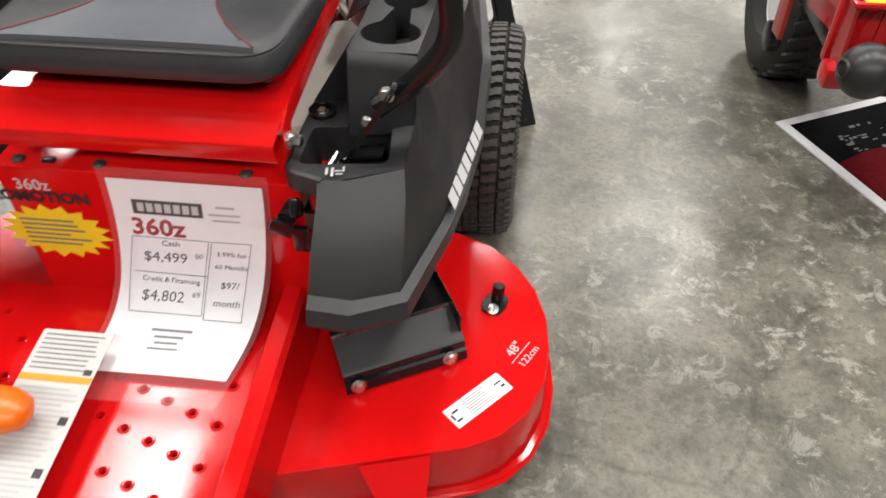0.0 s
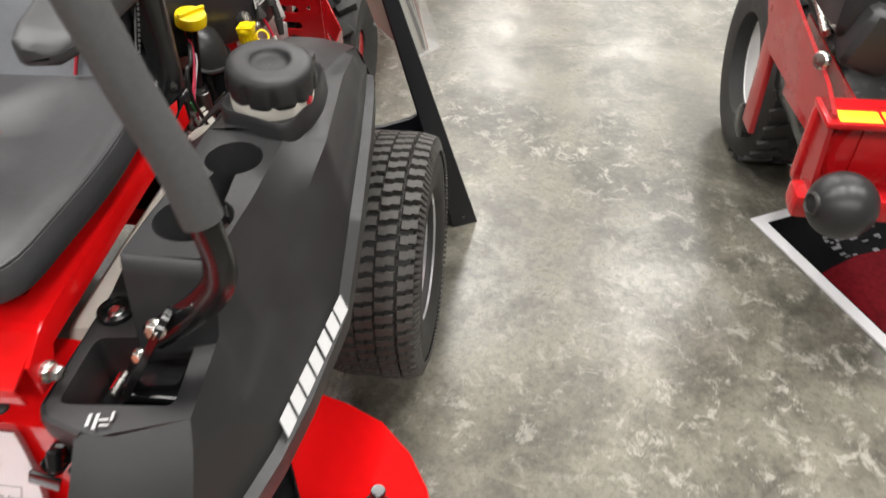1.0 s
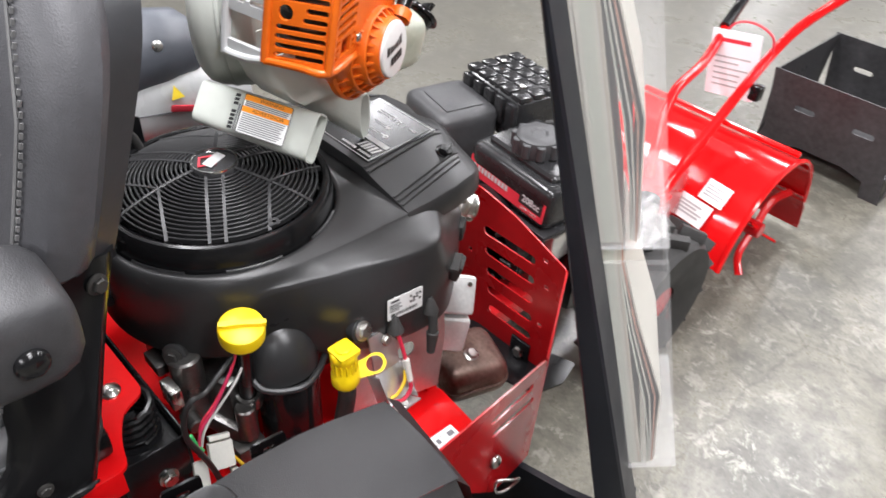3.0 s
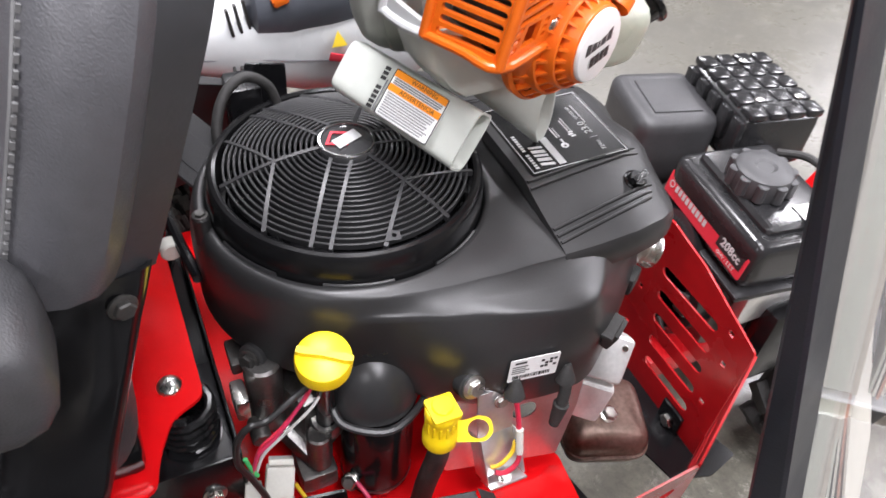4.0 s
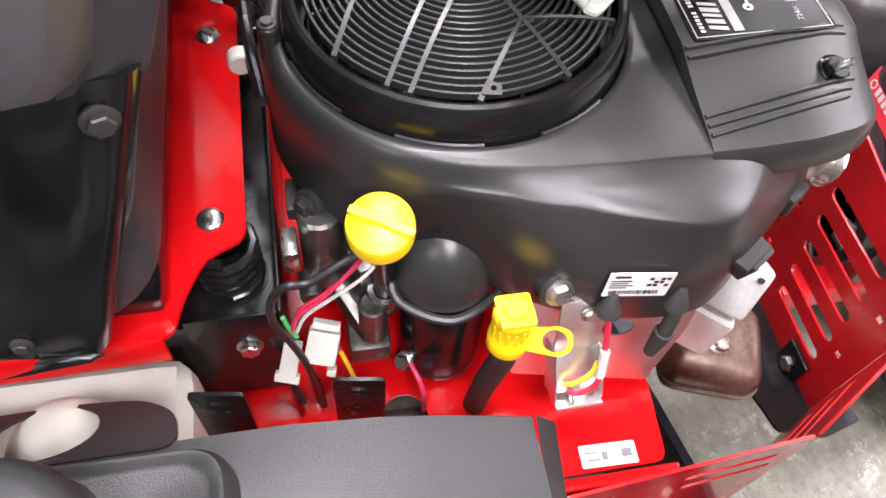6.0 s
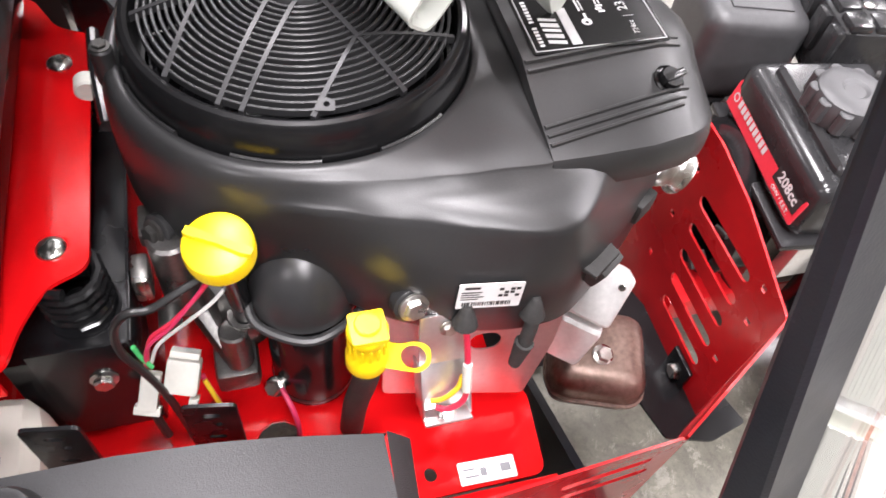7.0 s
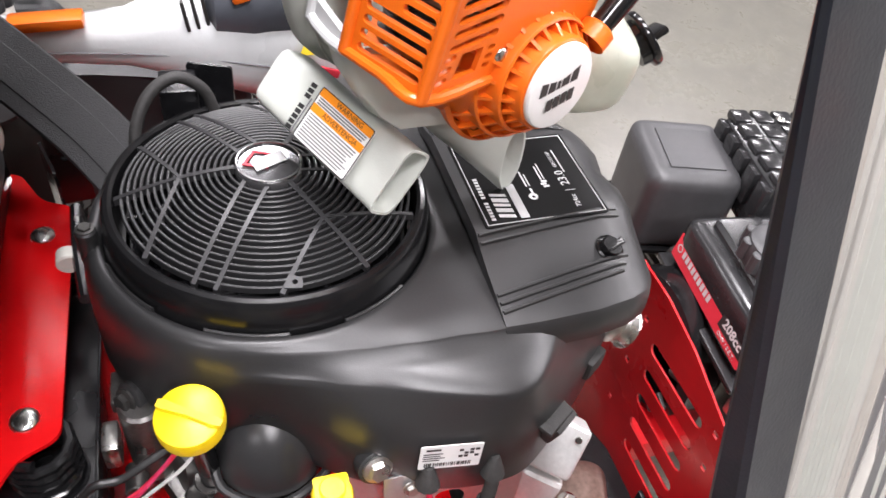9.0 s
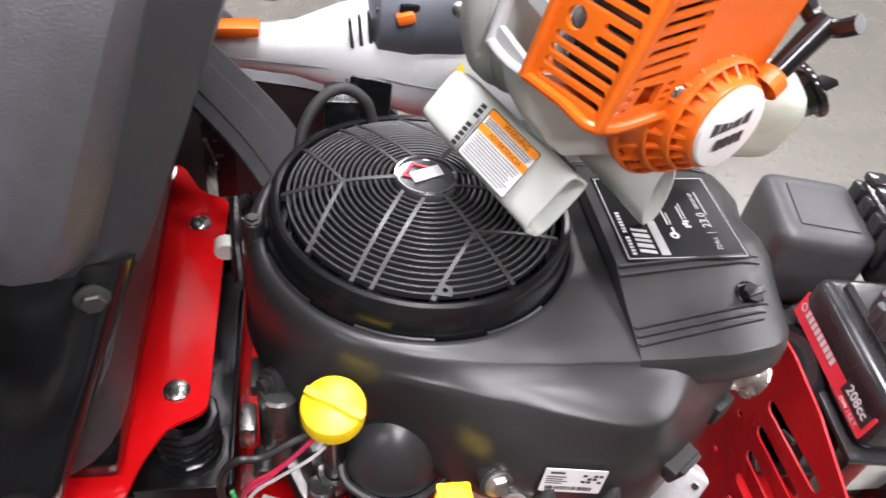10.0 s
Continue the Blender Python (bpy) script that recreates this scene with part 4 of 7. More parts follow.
def seat_unit():
    # Red hinged seat plate with its folded front.
    outl = rounded([(-.222, -.69), (.222, -.69), (.212, -.42), (.208, -.238), (.175, -.230), (.142, -.214), (.128, -.183), (-.147, -.183), (-.160, -.214), (-.208, -.238), (-.212, -.42)], .012)
    pl = part("seat_plate", sheet(outl, (), .004, Matrix.Translation((0, 0, .704))), RED, mower, "glossy red folded steel seat plate")
    b = loft([[(-.220, -.688, .704), (.220, -.690, .704)], [(-.220, -.694, .7025), (.220, -.697, .7025)], [(-.220, -.698, .7005), (.220, -.702, .7002)], [(-.220, -.750, .675), (.214, -.752, .674)], [(-.220, -.754, .672), (.213, -.756, .671)], [(-.220, -.755, .668), (.213, -.757, .667)], [(-.220, -.750, .640), (.213, -.752, .640)]])
    part("front_fold", thicken(b, .003), RED, pl)
    part("pressed_rib", tube([(-.104, -.31, .7045), (-.104, -.268, .7045), (-.096, -.254, .7045), (-.07, -.249, .7045), (0, -.248, .7045), (.07, -.249, .7045), (.096, -.254, .7045), (.104, -.268, .7045), (.104, -.31, .7045)], .0042, 10), RED, pl)
    for sx in (1, -1):
        rows = [[(sx * (x + d), y, z) for x, y, z in ((.208, -.245, za), (.212, -.42, za), (.2215, -.690, za), (.2225, -.712, zb), (.2225, -.735, zc))] for d, za, zb, zc in ((-.004, .7042, .6960, .6840), (0, .7030, .6945, .6825), (.001, .7000, .6900, .6780), (.001, .672, .636, .640))]
        part("side_fold", thicken(loft(rows), .003), RED, pl, smooth=50)
        part("hinge_bolt", bolt((sx * .2235, -.718, .658), (sx * 1, -.1, 0), .0095, .020), ZINC, pl, "zinc hinge bolt")
        part("seat_bolt", dome_bolt((sx * .107, -.210, .7035), (0, 0, 1), .0115, .006), ZINC, pl, "domed zinc carriage bolt")
    # Spring seat supports on a black crossmember.
    part("crossmember", box((0, -.216, .566), (.336, .096, .150), .003), BLACK_STEEL, mower, "black steel crossmember")
    part("crossmember_flange", box((0, -.1655, .574), (.340, .003, .166), .001), BLACK_STEEL, mower)
    for sx in (1, -1):
        part("spring_box", box((sx * .1705, -.205, .582), (.003, .074, .150), .001), BLACK, mower)
        part("spring_seat", revolve([(.030, .641), (.030, .644), (.014, .645), (.012, .655), (0, .655)], (sx * .123, -.203, 0), (0, 0, 1), 24), BLACK_STEEL, mower)
        line = [(sx * .123 + .024 * math.cos(2 * math.pi * k / 12), -.203 + .024 * math.sin(2 * math.pi * k / 12), .646 + .052 * k / 60) for k in range(61)]
        part("seat_spring", tube(line, .0048, 8, bm=None, smooth=False), BLACK, mower, "black coil seat spring")
        part("box_bolt", bolt((sx * .172, -.196, .606), (sx, 0, .1), .0085, .009), ZINC, mower)
    part("tank_fuel", white_tank(1), TANK_WHITE, mower, "milky white plastic fuel tank")
    part("tank_fuel", white_tank(-1), TANK_WHITE, mower, "milky white plastic fuel tank")

    # Seat: cushion and back.
    s = part("seat_cushion", seat_cushion(), VINYL, mower, "black vinyl seat cushion with grey centre panel")
    part("seat_panel", seat_panel(), VINYL_GREY, s, "grey vinyl centre panel")
    for sx in (1, -1):
        part("piping", tube([(sx * x, y, cushion_top(x, y) + .0012) for y, x in PANEL_EDGE], .0012, 8, 4), PIPING_DULL, s, "thin red piping")
    seam = rounded([(-.222, -.716), (.222, -.716), (.236, -.50), (.212, -.235), (-.212, -.235), (-.236, -.50)], .060, 6)
    part("welt", tube([(x * .966, -.48 + (y + .48) * .966, .784 + .018 * max(0, y + .40) / .17) for x, y in seam], .0022, 8, 1, closed=True, smooth=False), VINYL, s)
    part("seat_base", box((0, -.45, .726), (.38, .42, .034), .008), BLACK, mower)
    bk = part("seat_back", seat_back(), BACK_VINYL, mower, "black vinyl high seat back")
    part("back_panel", back_panel(), BACK_GREY, bk, "grey vinyl back panel")
    bpath = [(q[0], q[1], q[2]) for q in ((.128, -.255, .81), (.150, -.262, .90), (.150, -.243, 1.00), (.135, -.215, 1.08), (.095, -.192, 1.14), (.0, -.182, 1.165), (-.095, -.192, 1.14), (-.135, -.215, 1.08), (-.150, -.243, 1.00), (-.150, -.262, .90), (-.128, -.255, .81))]
    part("piping", tube([(x, back_at(z, .058) - .0545, z) for x, y, z in bpath], .0026, 8), PIPING, bk, "thin red piping")
    for sx in (1, -1):
        seam = []
        for k in range(25):
            t = k / 24
            z = .80 + .38 * t
            seam.append(Vector((sx * (.176 + .016 * math.sin(math.pi * t) - .030 * max(0.0, t - .75) / .25), back_at(z, .058) - .0445, z)))
        part("seam", tube(seam, .0016, 6, 1, smooth=False), STITCH, bk)
        part("seam", tube([p + Vector((sx * .026, .012, 0)) for p in seam], .0014, 6, 1, smooth=False), STITCH, bk)
        b = bmesh.new()
        for k in range(60):
            p = seam[min(23, int(k / 60 * 24))].lerp(seam[min(24, int(k / 60 * 24) + 1)], k / 60 * 24 % 1) + Vector((sx * .030, .0135, 0))
            box(p, (.0022, .0022, .0042), m=Matrix.Rotation(-.3, 4, "X"), bm=b)
        part("stitching", b, STITCH, bk)
    shell = part("back_shell", back_shell(.9515, 1.20), SHELL, mower, "satin black moulded seat back shell")
    part("lower_shell", back_shell(.744, .9500), BLACK, shell, "glossy black lower half of the shell")
    front = [(.744, -.290), (.750, -.320), (.756, -.360), (.762, -.410), (.768, -.405), (.772, -.385), (.780, -.352), (.800, -.328), (.830, -.316), (.880, -.309), (.960, -.306)]
    flare = [(.744, .235), (.77, .2335), (.85, .222), (.90, .2155), (.96, .2115)]
    for sx in (1, -1):
        rows = []
        for i in range(25):
            z = .744 + .214 * (i / 24) ** 1.5
            r, f, w = back_at(z, .004), interp(front, z), interp(flare, z)
            rows.append([(sx * x, y, z) for x, y in ((w - .012, r - .0005), (w - .004, r - .004), (w, r - .012), (w + .001, r - .030), (w + .002, (r + f) / 2), (w + .001, f + .020), (w - .002, f + .006), (w - .009, f))])
        part("shell_side", thicken(loft(rows), .003), BLACK, shell, "glossy black lower shell side", smooth=60)
        part("pan_bolt", bolt((sx * .2355, -.310, .772), (sx, 0, .1), .0050, .005), IRON, shell)
        part("shell_bolt", bolt((sx * .2135, -.217, .936), (sx * .95, .3, 0), .0070, .007), IRON, shell)
        arm = part("armrest", armrest(sx), VINYL, mower, "black moulded armrest", smooth=48)
        part("arm_bolt", dome_bolt((sx * .3015, -.290, .971), (sx, 0, 0), .0115, .008), BLACK, arm)


def white_tank(sx):
    return box((sx * .236, -.437, .503), (.128, .390, .225), .03, seg=3)


def cushion_top(x, y):
    """Height of the seat cushion's upper face."""
    f = max(abs(x) / .234, abs(y + .48) / .248)
    return interp([(0, .786), (.3, .787), (.6, .790), (.88, .7945), (.945, .790), (.985, .778), (1.2, .762)], f) + .018 * max(0.0, y + .40) / .17


def seat_cushion():
    outl = rounded([(-.222, -.716), (.222, -.716), (.236, -.50), (.212, -.235), (-.212, -.235), (-.236, -.50)], .060, 6)
    rows = []
    for f, z in ((.93, .740), (.975, .742), (.995, .748), (1.0, .759), (.993, .770), (.975, .7815), (.962, .7835), (.950, .7865), (.93, .7905), (.88, .7945), (.6, .790), (.3, .787), (.02, .786)):
        rows.append([(x * f, -.48 + (y + .48) * f, z + (.018 * max(0, (y + .40)) / .17 if f < .99 else 0)) for x, y in outl])
    return loft(rows, closed=True, caps=True)


PANEL_EDGE = [(-.702, .190), (-.685, .174), (-.632, .130), (-.585, .100), (-.535, .082), (-.470, .076), (-.400, .079), (-.330, .090), (-.262, .104)]


def seat_panel():
    rows = []
    for i in range(27):
        y = -.702 + .440 * i / 26
        w = interp(PANEL_EDGE, y)
        rows.append([(w * u / 8, y, cushion_top(w * u / 8, y) + .0032 - .0030 * (abs(u) / 8) ** 6) for u in range(-8, 9)])
    return thicken(loft(rows), .010)


def back_at(z, depth=0.0):
    """y of the seat back's rear face at a height."""
    return -.152 + (z - 1.06) * .35 - depth


def back_outline(z):
    t = (z - .74) / (1.22 - .74)
    w = .196 + .034 * math.sin(min(1.0, t * 1.5) * math.pi / 2)
    if t > .72:
        w *= math.sqrt(max(0.02, 1 - ((t - .72) / .29) ** 2.2))
    return w


def seat_back():
    rows = []
    n = 22
    for i in range(n + 1):
        z = .765 + (1.218 - .765) * i / n
        w = back_outline(z) + .012 * max(0.0, min(1.0, (1.13 - z) / .12)) - .036 * max(0.0, min(1.0, (.968 - z) / .03))
        ring = []
        for k in range(28):
            a = 2 * math.pi * k / 28
            cx, sy = math.cos(a), math.sin(a)
            x = w * (abs(cx) ** .55) * (1 if cx > 0 else -1)
            y = (abs(sy) ** .7) * (1 if sy > 0 else -1)
            taper = 1 if i < n - 2 else (.9 if i == n - 2 else (.65 if i == n - 1 else .3))
            ring.append((x, back_at(z, .058) + .046 * y * taper - .012 * (1 - (x / max(w, .01)) ** 2) * 0, z))
        rows.append(ring)
    return loft(rows, closed=True, caps=True)


def back_panel():
    rows = []
    for i in range(15):
        z = .80 + .36 * i / 14
        w = min(.148, back_outline(z) * .74)
        rows.append([(w * u / 6, back_at(z, .058) - .046 - .010 + .012 * (abs(u) / 6) ** 3, z) for u in range(-6, 7)])
    return thicken(loft(rows), .02)


def back_shell(z0, z1):
    """A stretch of the moulded rear shell; its lower half is sunk."""
    rows = []
    n = 30
    for i in range(n + 1):
        z = z0 + (z1 - z0) * i / n
        w = back_outline(max(z, .75)) * .985 + .004
        sink = .004 if z < .9505 else 0
        row = []
        for k in range(25):
            u = -1 + k / 12
            edge = abs(u)
            y = back_at(z, 0) - .040 * (max(0.0, edge - .88) / .12) ** 2.4
            y -= sink
            row.append(((w - .010 if z > .951 else interp([(.70, .228), (.77, .226), (.85, .214), (.96, .2035)], z)) * (abs(u) ** .85) * (1 if u > 0 else -1), y, z))
        rows.append(row)
    b = loft(rows)
    return thicken(b, .008)


def armrest(sx):
    rows = []
    prof = [(-.251, .974, .016, .022), (-.254, .974, .027, .032), (-.262, .974, .037, .038), (-.275, .974, .042, .0405), (-.295, .9755, .0435, .0415), (-.314, .9760, .0420, .0415), (-.330, .9750, .0350, .0415), (-.345, .9745, .0310, .0415),
            (-.38, .9745, .0280, .0410), (-.44, .9735, .0245, .0395), (-.50, .9690, .0195, .0365), (-.55, .9650, .0160, .0320), (-.572, .9630, .0130, .0250), (-.580, .9620, .0070, .0140)]
    for y, z, h, w in prof:
        ring = []
        for k in range(32):
            a = 2 * math.pi * k / 32
            c, s = math.cos(a), math.sin(a)
            u = abs(c) ** .42 * (1 if c > 0 else -1)
            v = abs(s) ** .55 * (1 if s > 0 else -1)
            # The top is padded and leans down to its outer edge.
            ring.append((sx * (.2605 + w * u), y, z + h * v - (.004 * u if v > 0 else -.002 * u)))
        rows.append(ring)
    return loft(rows, closed=True, caps=True)


seat_unit()


def side_console(sx):
    """The black fender with its lever well, cup holders and fuel filler."""
    X = lambda p: (sx * p[0], p[1], p[2])
    inner_low = [(.222, -.745, .600), (.222, -.575, .45), (.245, -.555, .45), (.27, -.50, .50), (.275, -.36, .52), (.28, -.16, .56), (.285, -.06, .58), (.288, .010, .60)]
    inner_top = [(.222, -.745, .633), (.224, -.575, .634), (.299, -.562, .752), (.299, -.50, .745), (.297, -.34, .737), (.294, -.16, .729), (.296, -.06, .711), (.300, .012, .690)]
    outer_top = [(.398, -.752, .645), (.403, -.660, .672), (.402, -.622, .750), (.405, -.50, .743), (.408, -.34, .740), (.412, -.16, .725), (.416, -.06, .702), (.418, .006, .676)]
    mid_side = [(.402, -.773, .617), (.430, -.69, .60), (.438, -.62, .630), (.443, -.50, .640), (.468, -.36, .668), (.452, -.16, .670), (.439, -.06, .660), (.428, .012, .645)]
    ridge = [(.402, -.852, .498), (.447, -.70, .508), (.462, -.62, .512), (.478, -.48, .522), (.483, -.37, .612), (.462, -.18, .622), (.445, -.06, .624), (.432, .018, .618)]
    ledge = [(.414, -.866, .494), (.459, -.708, .502), (.475, -.622, .506), (.492, -.476, .516), (.498, -.364, .606), (.476, -.174, .616), (.458, -.052, .618), (.441, .026, .612)]
    band = [(.416, -.874, .468), (.460, -.712, .474), (.476, -.622, .478), (.493, -.474, .488), (.500, -.362, .578), (.478, -.170, .590), (.459, -.050, .592), (.442, .030, .588)]
    low = [(.402, -.868, .452), (.450, -.70, .455), (.466, -.61, .458), (.478, -.46, .468), (.480, -.35, .540), (.462, -.16, .556), (.446, -.04, .560), (.432, .024, .558)]
    mid_out = [(.404, -.812, .566)] + [(x + .005, y, z - .005) for x, y, z in mid_side[1:]]
    cols = []
    # The shoulder steps out in two soft terraces behind the cup holders.
    groove = [Vector(a).lerp(Vector(c), .40) for a, c in zip(outer_top, mid_side)]
    crest = [Vector(a).lerp(Vector(c), .74) for a, c in zip(outer_top, mid_side)]
    groove[4:7] = [Vector(p) for p in ((.433, -.345, .7285), (.424, -.165, .7205), (.422, -.062, .6990))]
    crest[4:7] = [Vector(p) for p in ((.457, -.350, .7240), (.440, -.168, .7220), (.431, -.064, .6985))]
    for chain in (inner_low, inner_top, outer_top, groove, crest, mid_side, mid_out, ridge, ledge, band, low):
        cols.append([tuple(p) for p in chain])
    fine = []
    for chain in cols:
        pts = [Vector(p) for p in chain]
        out = []
        for a, c in zip(pts, pts[1:]):
            out += [a, a.lerp(c, .08), a.lerp(c, .5), a.lerp(c, .92)]
        out.append(pts[-1])
        fine.append(out)
    b = bmesh.new()
    # Outer side, from the top edge down round the flange.
    loft([[X(p) for p in row] for row in fine[2:]], bm=b)
    # Inner side.
    loft([[X(p) for p in fine[0]], [X(p) for p in fine[1]]], bm=b)
    # Front face.
    front = [[(.276, -.775, .633), (.32, -.777, .637), (.398, -.752, .645)], [(.279, -.799, .616), (.33, -.800, .615), (.402, -.773, .617)], [(.275, -.850, .558), (.335, -.850, .562), (.404, -.812, .566)],
             [(.270, -.874, .500), (.335, -.878, .499), (.402, -.852, .498)], [(.271, -.894, .490), (.335, -.899, .490), (.414, -.866, .494)], [(.270, -.903, .466), (.335, -.908, .467), (.416, -.874, .468)], [(.270, -.895, .452), (.335, -.90, .451), (.402, -.868, .452)]]
    loft([[X(p) for p in row] for row in front], bm=b)
    loft([[X(p) for p in row] for row in ([(.274, -.752, .630), (.272, -.752, .614), (.270, -.752, .558), (.268, -.752, .500), (.268, -.752, .452)], [(.276, -.775, .633), (.279, -.799, .616), (.275, -.850, .558), (.270, -.874, .500), (.270, -.895, .452)])], bm=b)
    # The rounded skirt of the lever deck.
    lip = [(.222, -.70), (.2215, -.740), (.2235, -.752), (.230, -.762), (.242, -.768), (.262, -.774), (.280, -.780)]
    loft([[X((x, y, z)) for x, y in [(u + du, v + dv) for u, v in lip]] for z, du, dv in ((.6365, .004, .006), (.634, .001, .0015), (.629, 0, 0), (.604, 0, 0))], bm=b)
    # Rear end.
    loft([[X(p) for p in row] for row in ([(.300, .012, .694), (.418, .006, .676)], [(.302, .030, .675), (.424, .022, .655)], [(.290, .034, .60), (.440, .030, .590)])], bm=b)
    # Top: the lever deck with its well, the step and the cup deck.
    well = [(.240, -.742), (.372, -.735), (.366, -.652), (.300, -.640), (.240, -.648)]
    deck = [(.226, -.745), (.234, -.757), (.266, -.769), (.30, -.777), (.398, -.752), (.403, -.668), (.400, -.656), (.302, -.656), (.300, -.565), (.224, -.572)]
    top = sheet(deck, [rounded(well, .012)], .004, None, bend=lambda v: Vector((sx * v.x, v.y, v.z + .634 + max(0.0, v.x - .33) * .17 + max(0.0, v.y + .70) * max(0.0, v.x - .33) * 3)))
    join(b, top)
    ws = rounded(well, .012)
    loft([[(sx * x, y, .634 + max(0.0, x - .33) * .17 - .002) for x, y in ws], [(sx * (.305 + (x - .305) * .93), -.69 + (y + .69) * .93, .545) for x, y in ws]], closed=True, bm=b)
    # The leaning front of the cup deck and its inner cheek.
    loft([[X(p) for p in row] for row in ([(.300, -.660, .632), (.35, -.660, .636), (.404, -.657, .650)], [(.3005, -.638, .735), (.35, -.638, .735), (.4035, -.634, .730)], [(.3010, -.633, .752), (.35, -.633, .752), (.403, -.628, .745)], [(.3010, -.628, .7575), (.35, -.627, .7565), (.402, -.622, .750)])], bm=b)
    loft([[X(p) for p in row] for row in ([(.299, -.661, .632), (.299, -.562, .632)], [(.299, -.628, .757), (.299, -.562, .752)])], bm=b)
    cups = [(.352, -.553, .046), (.356, -.425, .037)]
    hole = []
    (x0, y0, r0), (x1, y1, r1) = cups
    for k in range(25):
        a = radians(-240 + 300 * k / 24)
        hole.append((x0 + r0 * math.cos(a), y0 + r0 * math.sin(a)))
    for k in range(25):
        a = radians(-68 + 316 * k / 24)
        hole.append((x1 + r1 * math.cos(a), y1 + r1 * math.sin(a)))
    deck2 = [(.299, -.628), (.402, -.622), (.405, -.50), (.4075, -.362), (.2985, -.362), (.299, -.50)]
    zt = lambda y: .757 - .012 * min(1.0, max(0.0, (y + .628) / .13)) - .003 * min(1.0, max(0.0, (y + .50) / .14))
    join(b, sheet(deck2, [hole], .004, None, bend=lambda v: Vector((sx * v.x, v.y, v.z + zt(v.y) - .06 * max(0.0, v.x - .36) * .9))))
    loft([[(sx * x, y, zt(y) - .001 - .054 * max(0.0, x - .36)) for x, y in hole], [(sx * (.354 + (x - .354) * .93), -.49 + (y + .49) * .97, .665) for x, y in hole]], closed=True, bm=b)
    for x, y, r in cups:
        revolve([(r * .92, .668), (r * .92, .655), (r * .80, .652), (0, .652)], (sx * x, y, 0), (0, 0, 1), 28, b)
    # Tank top behind the cups, with a sunk saddle and ridges.
    rows = []
    for y, zi, zo, xi, xo in ((-.362, .7420, .740, .2985, .4075), (-.34, .737, .740, .297, .408), (-.25, .733, .7325, .2955, .410), (-.16, .729, .725, .294, .412), (-.10, .7215, .7112, .2952, .4144), (-.06, .711, .702, .296, .416), (.010, .690, .676, .300, .418)):
        rows.append([(sx * (xi + (xo - xi) * t), y, zi + (zo - zi) * t + .006 * math.sin(math.pi * t)) for t in [k / 8 for k in range(9)]])
    loft(rows, bm=b)
    # Raised saddle round the filler.
    saddle = rounded([(.309, -.345), (.414, -.382), (.430, -.335), (.435, -.272), (.426, -.207), (.394, -.188), (.312, -.191)], .022, 5)
    cx, cy = .372, -.290
    loft([[(sx * (cx + (x - cx) * f), cy + (y - cy) * f, z - .05 * max(0.0, x - .385)) for x, y in saddle] for f, z in ((1.03, .690), (1.012, .735), (1.0, .7545), (.985, .7615), (.960, .7650), (.925, .7640), (.885, .7590), (.84, .7575), (.02, .7575))], closed=True, bm=b)
    con = part("fender_console", b, FENDER, mower, "black textured plastic fender console with cup holders", smooth=40)
    # Filler neck and cap.
    c = Vector((sx * .374, -.302, .754))
    ax = Vector((sx * .10, -.04, 1)).normalized()
    part("filler_neck", revolve([(.055, -.012), (.0570, .008), (.0570, .020), (.053, .026), (.048, .029), (0, .029)], c, ax, 36), TANK_WHITE, con, "white plastic filler neck")
    capm = Matrix.Translation(c + ax * .002) @ basis(ax)
    rows = []
    for r, h in ((.001, .0560), (.018, .0562), (.0240, .0575), (.0262, .0620), (.0285, .0652), (.0330, .0660), (.0460, .0652), (.0545, .0622), (.0582, .0560), (.0600, .0480), (.0608, .0400), (.0607, .0290), (.0597, .0225), (.0540, .0200)):
        ring = []
        for k in range(120):
            a = 2 * math.pi * k / 120
            notch = max(0.0, math.cos(10 * a)) ** 3
            low_ = max(0.0, min(1.0, (.052 - h) / .012))
            rr = r - .0060 * notch * low_
            ring.append(tuple(capm @ Vector((rr * math.cos(a), rr * math.sin(a), h))))
        rows.append(ring)
    cap = part("fuel_cap", loft(rows, closed=True), FENDER, con, "large black scalloped fuel cap", smooth=60)
    part("cap_spout", box(c + Vector((sx * .034, .062, .030)), (.022, .034, .012), .004), FENDER, cap)
    part("neck_tag", box(c + Vector((sx * .0575, -.014, .018)), (.006, .014, .016), .002), INK_RED, con)
    # Word mark on the side: plain slanted bars.
    m = frame3((sx * .4665, -.568, .5225), (sx * .030, .222, .006), (-sx * .28, 0, .3))
    if sx < 0:
        m = frame3((sx * .4665, -.568, .5225), (-sx * .030, -.222, -.006), (-sx * .28, 0, .3))
    for k in range(7):
        lg = bmesh.new()
        x = -.096 + .031 * k
        w, hh, sk = (.027, .024, .027, .024, .024, .025, .027)[k], .021, .006
        at = lambda u, v: (x + u * w / 2 + v * sk, v * hh / 2)
        pts = [at(-1, -1), at(1, -1), at(1, 1), at(-1, 1)]
        sheet(pts, (), .001, m @ Matrix.Translation((0, 0, .0095)), lg)
        part("mark_block", lg, WHITE_INK, con)
    # Symbol beside the lever well.
    m = Matrix.Translation((sx * .30, -.762, .6395)) @ Matrix.Rotation(.15, 4, "Z")
    part("symbol", bars([(-.012, .002, .004, .016), (-.004, 0, .004, .020), (.004, .002, .010, .003), (.006, -.005, .010, .003), (.012, .006, .003, .012)], m), WHITE_INK, con)
    # Steering lever.
    lv = part("lever_arm", tube([X(p) for p in ((.352, -.694, .705), (.375, -.692, .722), (.400, -.693, .744), (.430, -.702, .778), (.452, -.709, .812), (.460, -.712, .845), (.459, -.714, .88), (.457, -.714, .897))], .0125, 12, flat=1.35), BLACK, mower, "glossy black steel steering lever")
